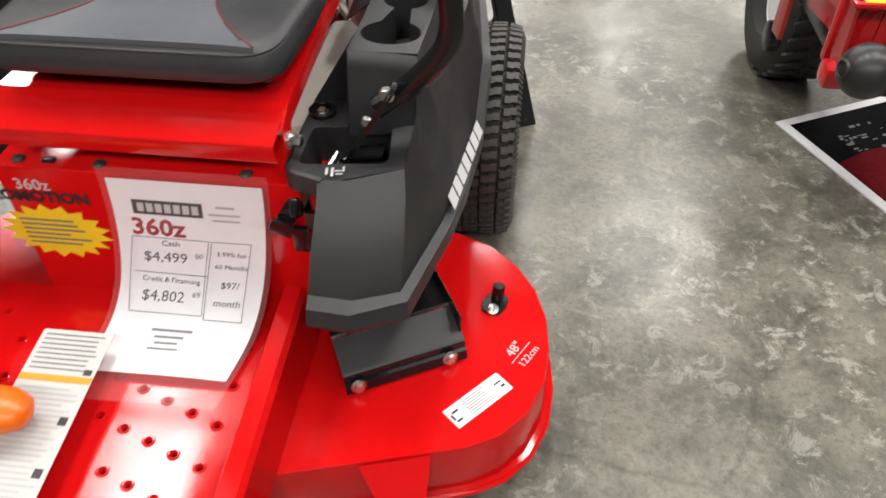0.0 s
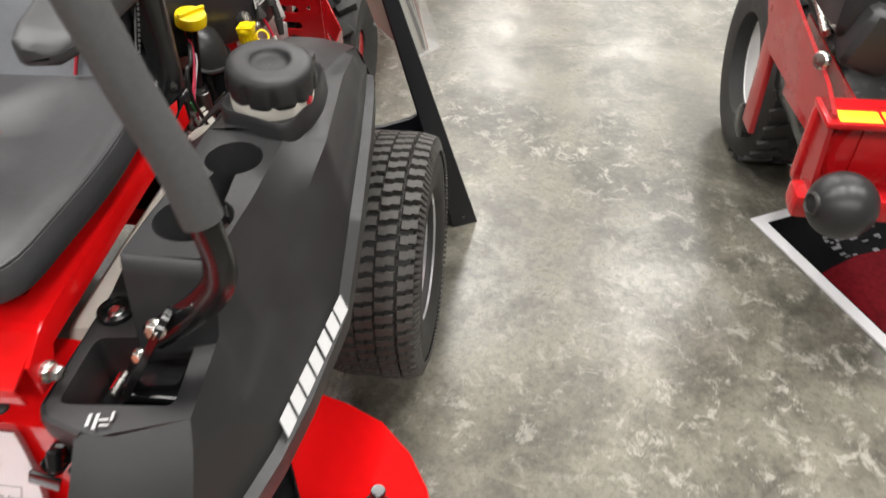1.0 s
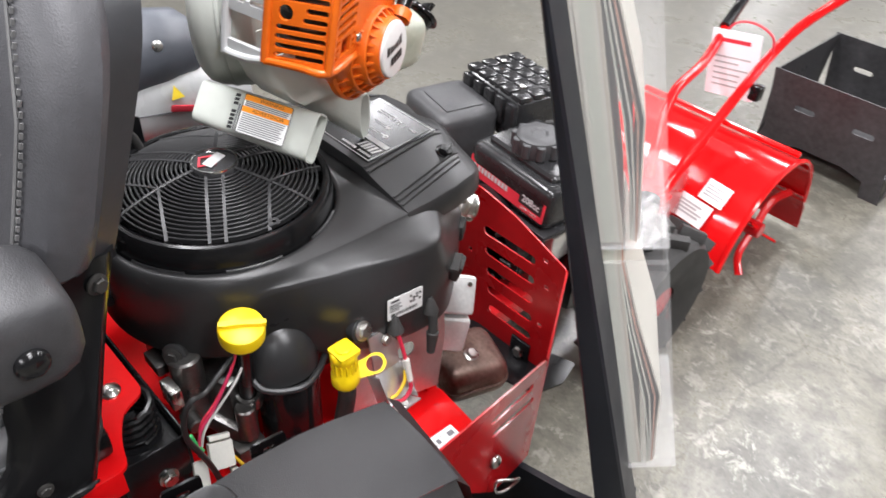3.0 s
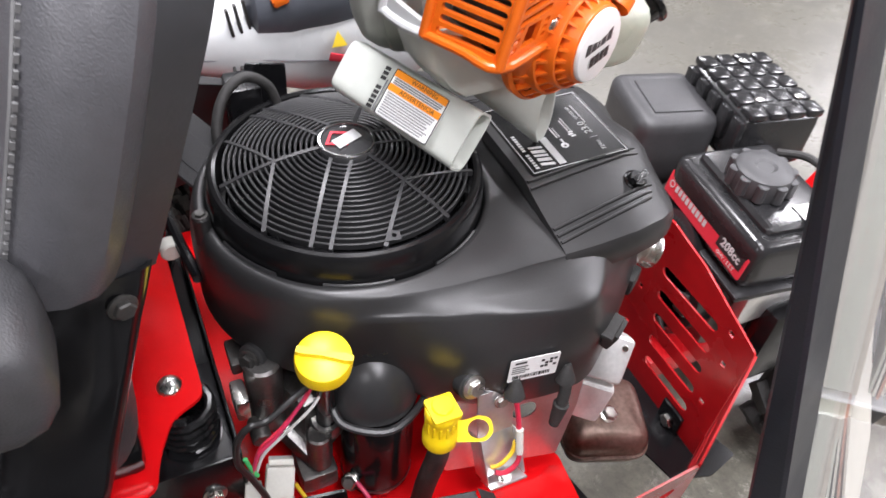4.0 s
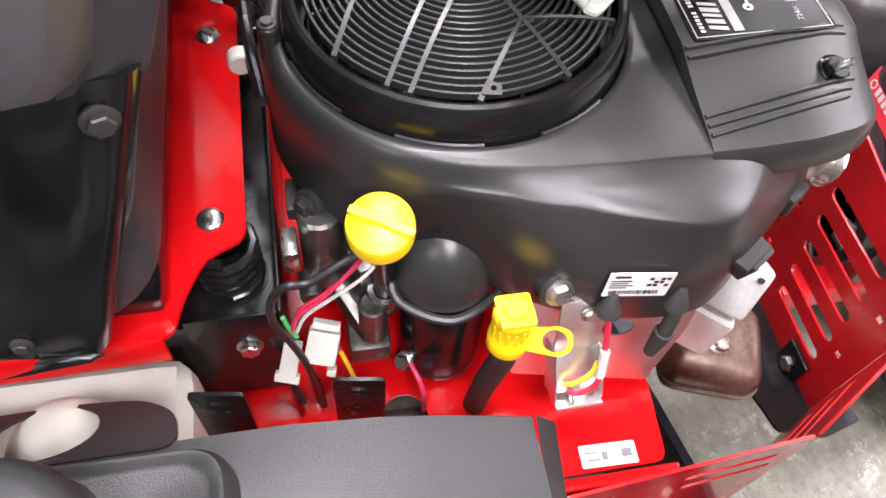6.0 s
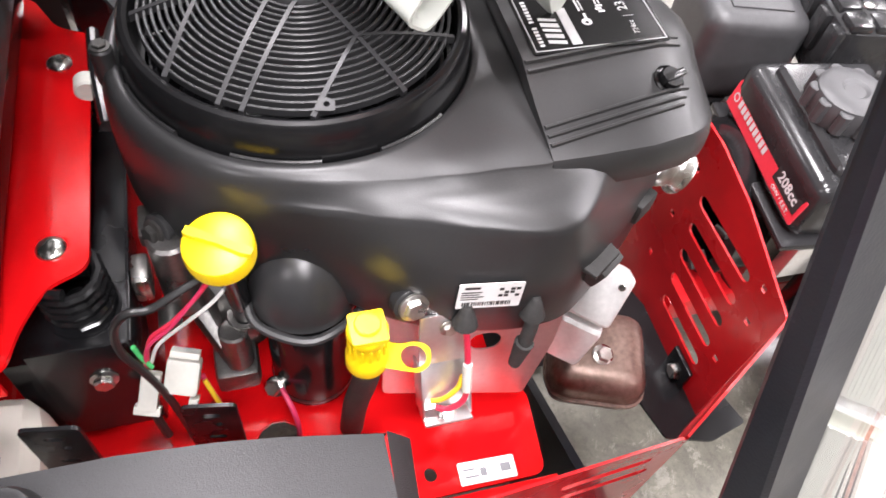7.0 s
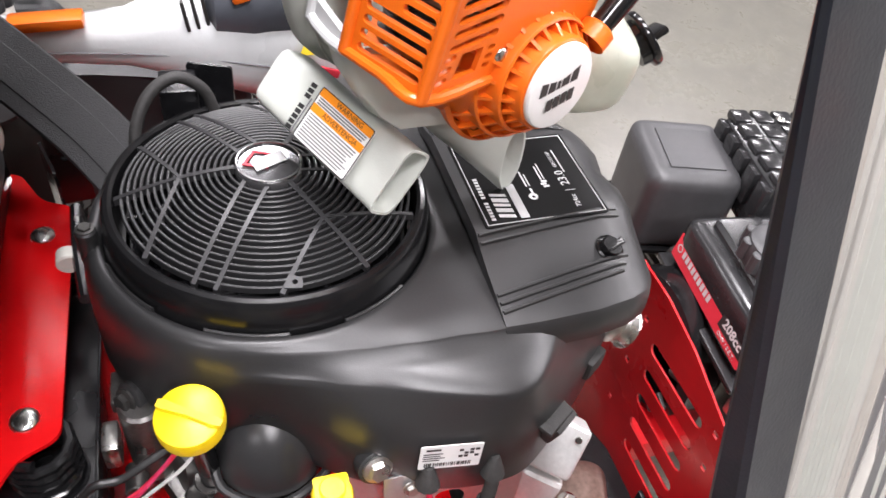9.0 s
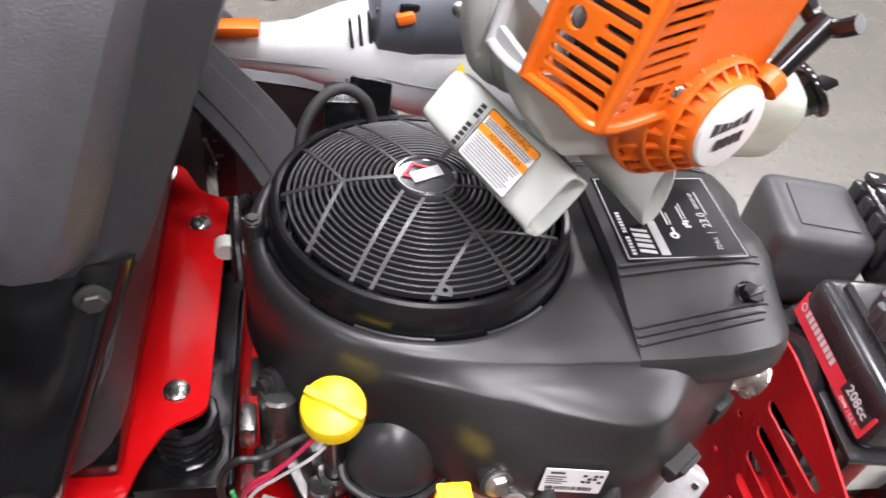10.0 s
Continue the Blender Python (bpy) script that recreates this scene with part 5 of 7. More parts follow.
    gp = [X(p) for p in ((.458, -.714, .892), (.446, -.708, .945), (.424, -.701, 1.01), (.404, -.694, 1.075), (.386, -.686, 1.12), (.340, -.675, 1.15), (.25, -.668, 1.155), (.12, -.665, 1.155))]
    part("grip", tube(gp, .0185, 18), GREY_GRIP, lv, "grey foam lever grip")
    bar = frame3(X((.345, -.704, .682)), (sx * .52, 0, .86), (0, -1, .05))
    part("lever_bar", sheet(rounded([(-.085, -.016), (.072, -.020), (.082, .0), (.072, .020), (-.085, .016)], .010), (), .008, bar), BLACK, lv)
    part("lever_bolt", bolt((sx * .372, -.712, .740), (-.3 * sx, -1, .3), .0085, .010), ZINC, lv)
    part("lever_bolt", bolt((sx * .341, -.712, .694), (-.3 * sx, -1, .3), .0065, .008), ZINC, lv)
    part("damper_cup", revolve([(.020, 0), (.022, .004), (.022, .012), (.016, .014), (.014, .006), (0, .006)], (sx * .246, -.607, .629), (0, 0, 1), 24), BLACK, con)
    part("damper_bolt", bolt((sx * .246, -.607, .636), (0, 0, 1), .007, .006), ZINC, con)
    part("lever_link", box((sx * .300, -.70, .580), (.09, .035, .012), .003), BLACK_STEEL, mower)
    part("lever_hub", rod((sx * .285, -.690, .590), (sx * .362, -.690, .590), .017, 20), BLACK, mower)
    part("link_plate", sheet(rounded([(-.034, -.022), (.034, -.022), (.034, .024), (-.034, .024)], .006), (), .004, frame3((sx * .320, -.676, .614), (1, .1, .1), (0, 1, -.2))), BLACK_STEEL, mower)
    part("link_pin", rod((sx * .272, -.700, .598), (sx * .280, -.672, .606), .005, 12), ZINC, mower)
    part("well_rail", box((sx * .254, -.695, .560), (.010, .090, .030), .002), RED_DARK, mower)
    part("well_floor", box((sx * .302, -.695, .542), (.13, .095, .006), .001), BLACK_STEEL, mower)
    # Inner flap with a round hole over the tank's dome.
    flap = rounded([(.302, -.42), (.249, -.42), (.246, -.30), (.251, -.256), (.268, -.232), (.300, -.226)], .012)
    part("inner_flap", sheet(flap, [ring_pts(.272, -.314, .024, 28, .034)], .004, None, bend=lambda v: Vector((sx * v.x, v.y, v.z + .700 + (v.x - .25) * .75))), FENDER, con, smooth=0)
    part("tank_dome", revolve([(.040 * math.cos(radians(q)), .040 * math.sin(radians(q))) for q in range(-40, 90, 10)] + [(0, .040)], (sx * .270, -.314, .668), (0, 0, 1), 32), TANK_WHITE, mower, "milky white tank dome")
    # Brackets that hold the tank.
    for y, x, z in ((-.109, .247, .667), (-.210, .254, .692)):
        bb = sheet(rounded([(-.020, -.12), (.020, -.12), (.020, .006), (-.020, .006)], .006), [slot(0, -.010, .014, .007), ring_pts(.004, -.026, .003, 10), slot(0, -.050, .014, .006)], .003, frame3((sx * x, y, z), (.15 * sx, 1, 0) if sx > 0 else (.15, -1, 0), (0, 0, 1)))
        part("tank_bracket", bb, BLACK_STEEL, mower, "black slotted steel tank bracket")


side_console(1)
built = set(mower.children)
side_console(-1)
for ob in mower.children:
    if ob not in built:
        ob.location.x -= .06


def drive_wheel(sx):
    cx, cy, cz, R = sx * .463, -.066, .252, .252
    ax = (sx, 0, 0)
    w = .093
    e = part("drive_wheel", revolve([(.128, -w * .80), (.150, -w * .98), (.185, -w * 1.02), (.215, -w * .97), (.232, -w * .86), (.2385, -w * .6), (.241, 0), (.2385, w * .6), (.232, w * .86), (.215, w * .97), (.185, w * 1.02), (.150, w * .98), (.128, w * .80), (.122, w * .7), (.122, -w * .7)], (cx, cy, cz), ax, 80, close=True), RUBBER, mower, "black turf tyre with block tread")
    b = bmesh.new()
    n = 58
    rows = ((-.073, .031, .0), (-.037, .036, .5), (0.0, .036, .0), (.037, .036, .5), (.073, .031, .0))
    base = basis(ax)
    step = ((-.72, -1), (1.12, -1), (1.12, -.12), (.72, .12), (.72, 1), (-1.12, 1), (-1.12, .12), (-.72, -.12))
    for k in range(n):
        for off, wid, ph in rows:
            a = 2 * math.pi * (k + ph) / n
            rr = R - .0065 - (.004 if abs(off) > .05 else 0)
            m = Matrix.Translation((cx, cy, cz)) @ base @ Matrix.Rotation(a, 4, "Z") @ Matrix.Translation((rr, 0, off)) @ Matrix.Rotation(-.25 * (off / .07) if abs(off) > .05 else 0, 4, "Y")
            vs = []
            for side in (-1, 1):
                t = .90 if side > 0 else 1
                for y, z in step:
                    vs.append(b.verts.new(m @ Vector((side * .0065, y * .0092 * t, z * wid / 2 * t))))
            lo, hi = vs[:8], vs[8:]
            b.faces.new(hi)
            for i in range(8):
                q = (i + 1) % 8
                b.faces.new((lo[i], lo[q], hi[q], hi[i]))
    for k in range(n * 2):
        a = math.pi * k / n
        for side in (-1, 1):
            m = Matrix.Translation((cx, cy, cz)) @ base @ Matrix.Rotation(a, 4, "Z")
            box(m @ Vector((.226, 0, side * .0905)), (.022, .007, .006), .001, m=base @ Matrix.Rotation(a, 4, "Z") @ Matrix.Rotation(side * .45, 4, "Y"), bm=b)
    part("tread", b, RUBBER_WORN, e, "dusty zigzag tread blocks", smooth=0)
    rim = part("rim", revolve([(.120, -.06), (.120, .05), (.124, .066), (.130, .076), (.1325, .080), (.1335, .077), (.1285, .068), (.118, .060), (.112, .045), (.108, .02), (.095, .012), (.06, .016), (.05, .022), (.03, .022), (0, .022)], (cx, cy, cz), ax, 56), RIM, e, "silver painted steel rim")
    for k in range(4):
        a = math.pi / 2 * k + .4
        q = (Matrix.Translation((cx, cy, cz)) @ base) @ Vector((.045 * math.cos(a), .045 * math.sin(a), .021))
        part("wheel_nut", bolt(q, ax, .010, .014), ZINC, rim)


drive_wheel(1)
drive_wheel(-1)


def cutting_deck():
    left = [(0, -.40), (.30, -.405), (.40, -.415), (.455, -.432), (.520, -.462), (.575, -.515), (.612, -.575), (.634, -.645), (.640, -.715), (.632, -.795), (.605, -.860), (.562, -.908), (.512, -.935), (.45, -.952), (.33, -.985), (.214, -1.018), (.10, -1.04), (0, -1.045)]
    outl = [(x, y) for x, y in left] + [(-x, y) for x, y in left[::-1][1:-1]]
    m = Matrix.Translation((0, 0, .235))
    d = part("cutting_deck", sheet(outl, (), .005, m), RED, mower, "glossy red steel cutting deck")
    cx, cy = 0, -.70
    rows = []
    for f, z in ((0.0, .233), (.002, .228), (.002, .135), (.004, .120), (.014, .116), (.014, .108), (.004, .106)):
        rows.append([(x + f * (x - cx) / max(.2, math.hypot(x - cx, y - cy)), y + f * (y - cy) / max(.2, math.hypot(x - cx, y - cy)), z) for x, y in outl])
    part("deck_skirt", loft(rows, closed=True), RED, d, smooth=50)
    lip = [(p[0], p[1], .108) for p in rows[4]]
    part("deck_lip", tube(lip, .007, 8, 1, closed=True, smooth=False), RED, d)
    # Belt cover bracket.
    fb = Vector((.147, .077, 0)).normalized()
    o = Vector((.388, -.800, .30))
    m = frame3(o, fb, (0, 0, 1))
    fold = lambda rows: thicken(loft([[tuple(m @ Vector((x, z, w))) for x in (-.105, .115)] for z, w in rows]), .003)
    cov = part("belt_cover", fold(((-.060, .014), (-.042, .010), (-.040, .004), (-.027, .002))), BLACK_STEEL, d, "black folded steel belt cover", smooth=0)
    # The top takes the paler fender black to imitate light falling on it.
    part("cover_top", fold(((-.0268, .001), (-.024, -.003), (-.001, -.058), (.001, -.062))), FENDER, cov, "sloped cover top, black paled as if lit from above", smooth=0)
    part("cover_back", fold(((.0008, -.064), (.004, -.068), (.006, -.17))), BLACK_STEEL, cov, smooth=0)
    for x in (-.083, .083):
        q = m @ Vector((x, -.046, .012))
        part("cover_bolt", bolt(q, tuple(m.to_3x3() @ Vector((0, .2, 1))), .010, .010), ZINC, cov, "zinc flange bolt")
    part("cover_end", box(m @ Vector((.113, -.01, -.10)), (.003, .17, .06), .001, m=Matrix.Rotation(math.atan2(fb.y, fb.x), 4, "Z")), BLACK_STEEL, cov)
    part("spindle_flange", sheet(rounded([(-.028, -.018), (.0, -.024), (.028, -.018), (.028, .018), (0, .024), (-.028, .018)], .012), t=.004, m=Matrix.Translation((.537, -.622, .240)) @ Matrix.Rotation(1.2, 4, "Z")), BLACK_STEEL, d)
    part("wash_port", rod((.540, -.612, .238), (.543, -.606, .272), .012, 14), BLACK, d, "black deck washout fitting")
    part("port_bolt", bolt((.533, -.640, .240), (0, 0, 1), .009, .009), ZINC, d)
    # Warning label and cutting width.
    p = [Vector((.551, -.782, .2362)), Vector((.467, -.873, .2362))]
    mm = frame3((.5225, -.8425, .2362), p[0] - p[1], (-.7, .7, 0))
    lb = part("deck_label", sheet(rounded([(-.062, -.0215), (.062, -.0215), (.062, .0215), (-.062, .0215)], .002), t=.0008, m=mm), LABEL_WHITE, d, "white safety label")
    up = mm @ Matrix.Translation((0, 0, .0003))
    part("label_print", text_block(.055, .034, 7, 3, up), INK_FAINT, lb)
    part("label_symbol", bars([(-.050, -.010, .012, .004), (-.046, .008, .014, .004), (-.056, .0, .004, .012), (.048, .004, .016, .003), (.052, -.006, .008, .005)], up), INK, lb)
    wm = Matrix.Translation((.592, -.735, .2362)) @ Matrix.Rotation(radians(60), 4, "Z")
    words("width_mark", '48"', .026, wm @ Matrix.Translation((0, .016, 0)), WHITE_INK, d)
    words("width_mark", "122cm", .020, wm @ Matrix.Translation((.002, -.014, 0)), WHITE_INK, d)
    part("width_line", bars([(0, .002, .06, .0015)], wm), WHITE_INK, d)
    # Anti-scalp bracket in front.
    b = bmesh.new()
    b.faces.new([b.verts.new(q) for q in ((.345, -.988, .234), (.456, -.957, .234), (.450, -1.045, .130), (.415, -1.055, .125))])
    part("roller_bracket", thicken(b, .004), RED, d)
    part("deck_roller", rod((.40, -1.03, .09), (.46, -1.02, .09), .055, 24), BLACK, d)


cutting_deck()


def front_body():
    # Front panel under the seat, ledge and foot pan.
    pn = part("front_panel", sheet([(-.24, .33), (.24, .33), (.24, .600), (-.24, .600)], (), .004, frame3((0, -.752, 0), (1, 0, 0), (0, 0, 1))), RED, mower, "glossy red front panel below the seat")
    part("panel_ledge", box((0, -.690, .599), (.48, .126, .006), .002), RED, pn)
    for x in (-.205, -.075, .155):
        part("ledge_bolt", dome_bolt((x, -.735, .602), (0, 0, 1), .010, .006), IRON, pn)
    ks = part("choke_lever", rod((.230, -.752, .562), (.238, -.778, .580), .0060, 14), BLACK, pn, "black control lever with a moulded knob")
    part("lever_knob", box((.239, -.782, .585), (.014, .014, .028), .005, m=Matrix.Rotation(-.5, 4, "X"), seg=3), BLACK, ks)
    part("lever_collar", revolve([(.016, 0), (.016, .006), (.013, .009), (0, .009)], (.228, -.754, .560), (0, -1, .2), 24), BLACK, ks)
    part("ledge_clip", box((-.155, -.735, .604), (.02, .012, .006), .002), BLACK, pn)
    words("model_mark", "360z", .030, frame3((-.190, -.7525, .566), (1, 0, 0), (0, 0, 1)), WHITE_INK, pn, .0004)
    # Starburst sticker.
    rnd = random.Random(4)
    star = []
    for k in range(34):
        a = 2 * math.pi * k / 34
        q = 1.0 if k % 2 else .80 - .06 * rnd.random()
        star.append((.095 * q * math.cos(a), .058 * q * math.sin(a)))
    sm = frame3((-.183, -.7535, .470), (1, 0, 0), (0, 0, 1))
    st = part("promotion_sticker", sheet(star, (), .0006, sm), YELLOW_LABEL, pn, "yellow starburst promotion sticker")
    part("sticker_print", text_block(.11, .060, 6, 9, sm @ Matrix.Translation((.0, .0, .0003)), gap=.6), INK_GREY, st)
    words("sticker_word", "PROMOTION", .030, sm @ Matrix.Translation((-.01, .073, .0003)), INK, st, .0012)
    # Ignition and brake clip near the fender.
    part("key_switch", rod((.218, -.752, .548), (.218, -.775, .552), .014, 16), BLACK, pn)
    part("key", box((.214, -.786, .545), (.036, .006, .026), .004, m=Matrix.Rotation(.4, 4, "Y")), BLACK, pn)
    part("hour_meter", box((.232, -.758, .500), (.026, .010, .05), .004), BLACK, pn)
    # Sloped floor of the foot well.
    holes = []
    for i in range(-8, 9):
        for j in range(-7, 4):
            x, y = -.008 + .045 * i + .005 * j, -1.005 - .0165 * i + .069 * j
            if not (-.055 < x < .150 and -1.33 < y < -.80):
                continue
            for px in (x, -.24 - x):
                holes.append(ring_pts(px, (-.752 - y) / .995, .0068, 10))
    b = sheet([(-.42, 0), (.178, 0), (.178, .60), (-.42, .60)], [[(x, y) for x, y in h] for h in holes if True], .004, None)
    fm = Matrix(((1, 0, 0, 0), (0, -.995, 0, -.752), (0, -.10, 1, .336), (0, 0, 0, 1)))
    bmesh.ops.transform(b, matrix=fm, verts=b.verts)
    pan = part("foot_pan", b, RED, mower, "glossy red perforated foot pan")
    for h in holes:
        c = Vector((sum(p[0] for p in h) / len(h), sum(p[1] for p in h) / len(h), 0))
        part("dimple", revolve([(.0060, -.010), (.0062, -.004), (.0068, -.001), (.0080, .0012), (.0092, .0012), (.0108, 0)], fm @ c, (0, .1, 1), 12), RED, pan)
    # Black sheet added below the pan so that its holes read as shaded.
    under = sheet([(-.42, 0), (.178, 0), (.178, .60), (-.42, .60)], (), .002)
    bmesh.ops.transform(under, matrix=Matrix.Translation((0, 0, -.012)) @ fm, verts=under.verts)
    part("hole_shade_sheet", under, BLACK_STEEL, pan)
    part("pan_front", box((-.12, -1.37, .27), (.62, .05, .05), .01), RED, mower)
    b = loft([[(.180, -.752, .372), (.180, -1.40, .330)], [(.186, -.752, .384), (.186, -1.40, .342)], [(.214, -.752, .384), (.214, -1.40, .342)], [(.222, -.752, .374), (.222, -1.40, .334)], [(.224, -.752, .25), (.224, -1.40, .24)]])
    part("frame_tube", thicken(b, .003), RED, mower, "glossy red main frame tube")
    # Long instruction strip.
    sm = Matrix(((1, 0, 0, -.116), (0, .995, 0, -1.065), (0, .10, 1, .3600), (0, 0, 0, 1)))
    sm = sm @ Matrix.Translation((0, 0, -.0015))
    st = part("instruction_strip", sheet(rounded([(-.058, -.23), (.058, -.23), (.058, .185), (-.058, .185)], .004), t=.0008, m=sm), LABEL_GREY, pan, "long pale printed instruction label")
    part("orange_band", bars([(0, .098, .114, .012)], sm @ Matrix.Translation((0, 0, .0003))), INK_ORANGE, st)
    part("strip_print", text_block(.10, .070, 8, 21, sm @ Matrix.Translation((0, .145, .0003)), gap=.7, short=.15), INK_GREY, st)
    part("strip_print", text_block(.10, .30, 34, 22, sm @ Matrix.Translation((0, -.065, .0003)), gap=.6, short=.2), INK_FAINT, st)
    for x, y, h in ((.046, .112, .010), (.044, .03, .014), (.044, -.05, .014)):
        part("strip_symbol", bars([(x, y, .013, h)], sm @ Matrix.Translation((0, 0, .0004))), INK, st)


front_body()


# ---- the price sheet hung on the mower ----
def price_sheet():
    e = thing("price_sheet", "white printed price sheet in a clear plastic sleeve", "price tag")
    line = [(-.7585, .622), (-.7595, .56), (-.763, .50), (-.772, .44), (-.790, .392), (-.822, .356), (-.868, .337), (-.975, .325)]
    path = smooth_path([(0, y, z) for y, z in line], 5)
    dist = [0.0]
    for a, c in zip(path, path[1:]):
        dist.append(dist[-1] + (c - a).length)
    total = dist[-1]

    def at(u, s, lift=0.0):
        """A point u across and s down the sheet."""
        s = min(max(s, 0), total - 1e-6)
        i = max(k for k in range(len(dist) - 1) if dist[k] <= s)
        t = (s - dist[i]) / (dist[i + 1] - dist[i])
        p = path[i].lerp(path[i + 1], t)
        d = (path[i + 1] - path[i]).normalized()
        n = Vector((1, 0, 0)).cross(d)
        if n.y > 0:
            n = -n
        x = .066 - .070 * (s / total) ** 1.5 + u
        return p + Vector((x, 0, 0)) + n * (lift + .004 * math.sin(u * 14 + 1) * (s / total))

    def skin(u0, u1, s0, s1, lift, nu=8, ns=26):
        return loft([[tuple(at(u0 + (u1 - u0) * i / nu, s0 + (s1 - s0) * j / ns, lift)) for i in range(nu + 1)] for j in range(ns + 1)])

    pp = part("paper", skin(-.121, .121, .022, .387, .004), PAPER, e, "white printed paper")
    part("sleeve", skin(-.131, .131, .0, total - .002, .0055), SLEEVE, e, "clear plastic sleeve")

    def blockp(name, rects, material, lift=.0046):
        b = bmesh.new()
        for x, s, w, h in rects:
            s, h = .022 + (s - .022) * 1.13, h * 1.13
            vs = [b.verts.new(at(x + sx * w / 2, s + sy * h / 2, lift)) for sx, sy in ((-1, -1), (1, -1), (1, 1), (-1, 1))]
            b.faces.new(vs)
        part(name, b, material, pp)

    def line_words(body, size, x, s, material, bold=0.0):
        s = .022 + (s - .022) * 1.13
        ob = words("print", body, size, Matrix.Identity(4), material, pp, bold)
        for v in ob.data.vertices:
            v.co = at(x + v.co.x, s - v.co.y, .0048)

    blockp("name_block", [(-.032, .068, .112, .025)], INK)
    for k in range(7):
        blockp("name_bar", [(-.075 + .0145 * k, .068, .0105, .015)], WHITE_INK, .0049)
    line_words("360z", .046, -.052, .104, INK_RED, .0012)
    rules = [(-.097, .183, .0013, .125), (.029, .183, .0013, .125), (-.034, .121, .126, .0013), (-.034, .182, .126, .0013), (-.034, .246, .126, .0013), (.034, .186, .0013, .130), (.098, .186, .0013, .130), (.066, .121, .064, .0013), (.066, .251, .064, .0013)]
    for rule in rules:
        blockp("table_rule", [rule], INK_GREY)
    line_words("Cash", .015, -.034, .130, INK)
    line_words("$4,499", .027, -.044, .155, INK_GREY)
    line_words("00", .014, .012, .149, INK_GREY)
    line_words("Credit & Financing", .0132, -.034, .193, INK)
    line_words("$4,802", .027, -.044, .220, INK_GREY)
    line_words("69", .014, .012, .214, INK_GREY)
    line_words("3.99% for", .0128, .066, .142, INK)
    line_words("60 Months", .0128, .066, .164, INK)
    line_words("$97/", .017, .066, .195, INK)
    line_words("month", .0175, .066, .224, INK)
    for q in ([(.060, .060, .03, .004)], [(.058, .073, .050, .0035)], [(.060, .083, .044, .0035)]):
        blockp("small_print", q, INK_FAINT)
    for q in ([(-.010, .272, .070, .004)], [(-.010, .283, .050, .004)], [(-.010, .293, .040, .004)], [(-.010, .303, .052, .004)]):
        blockp("small_print", q, INK_GREY)


price_sheet()


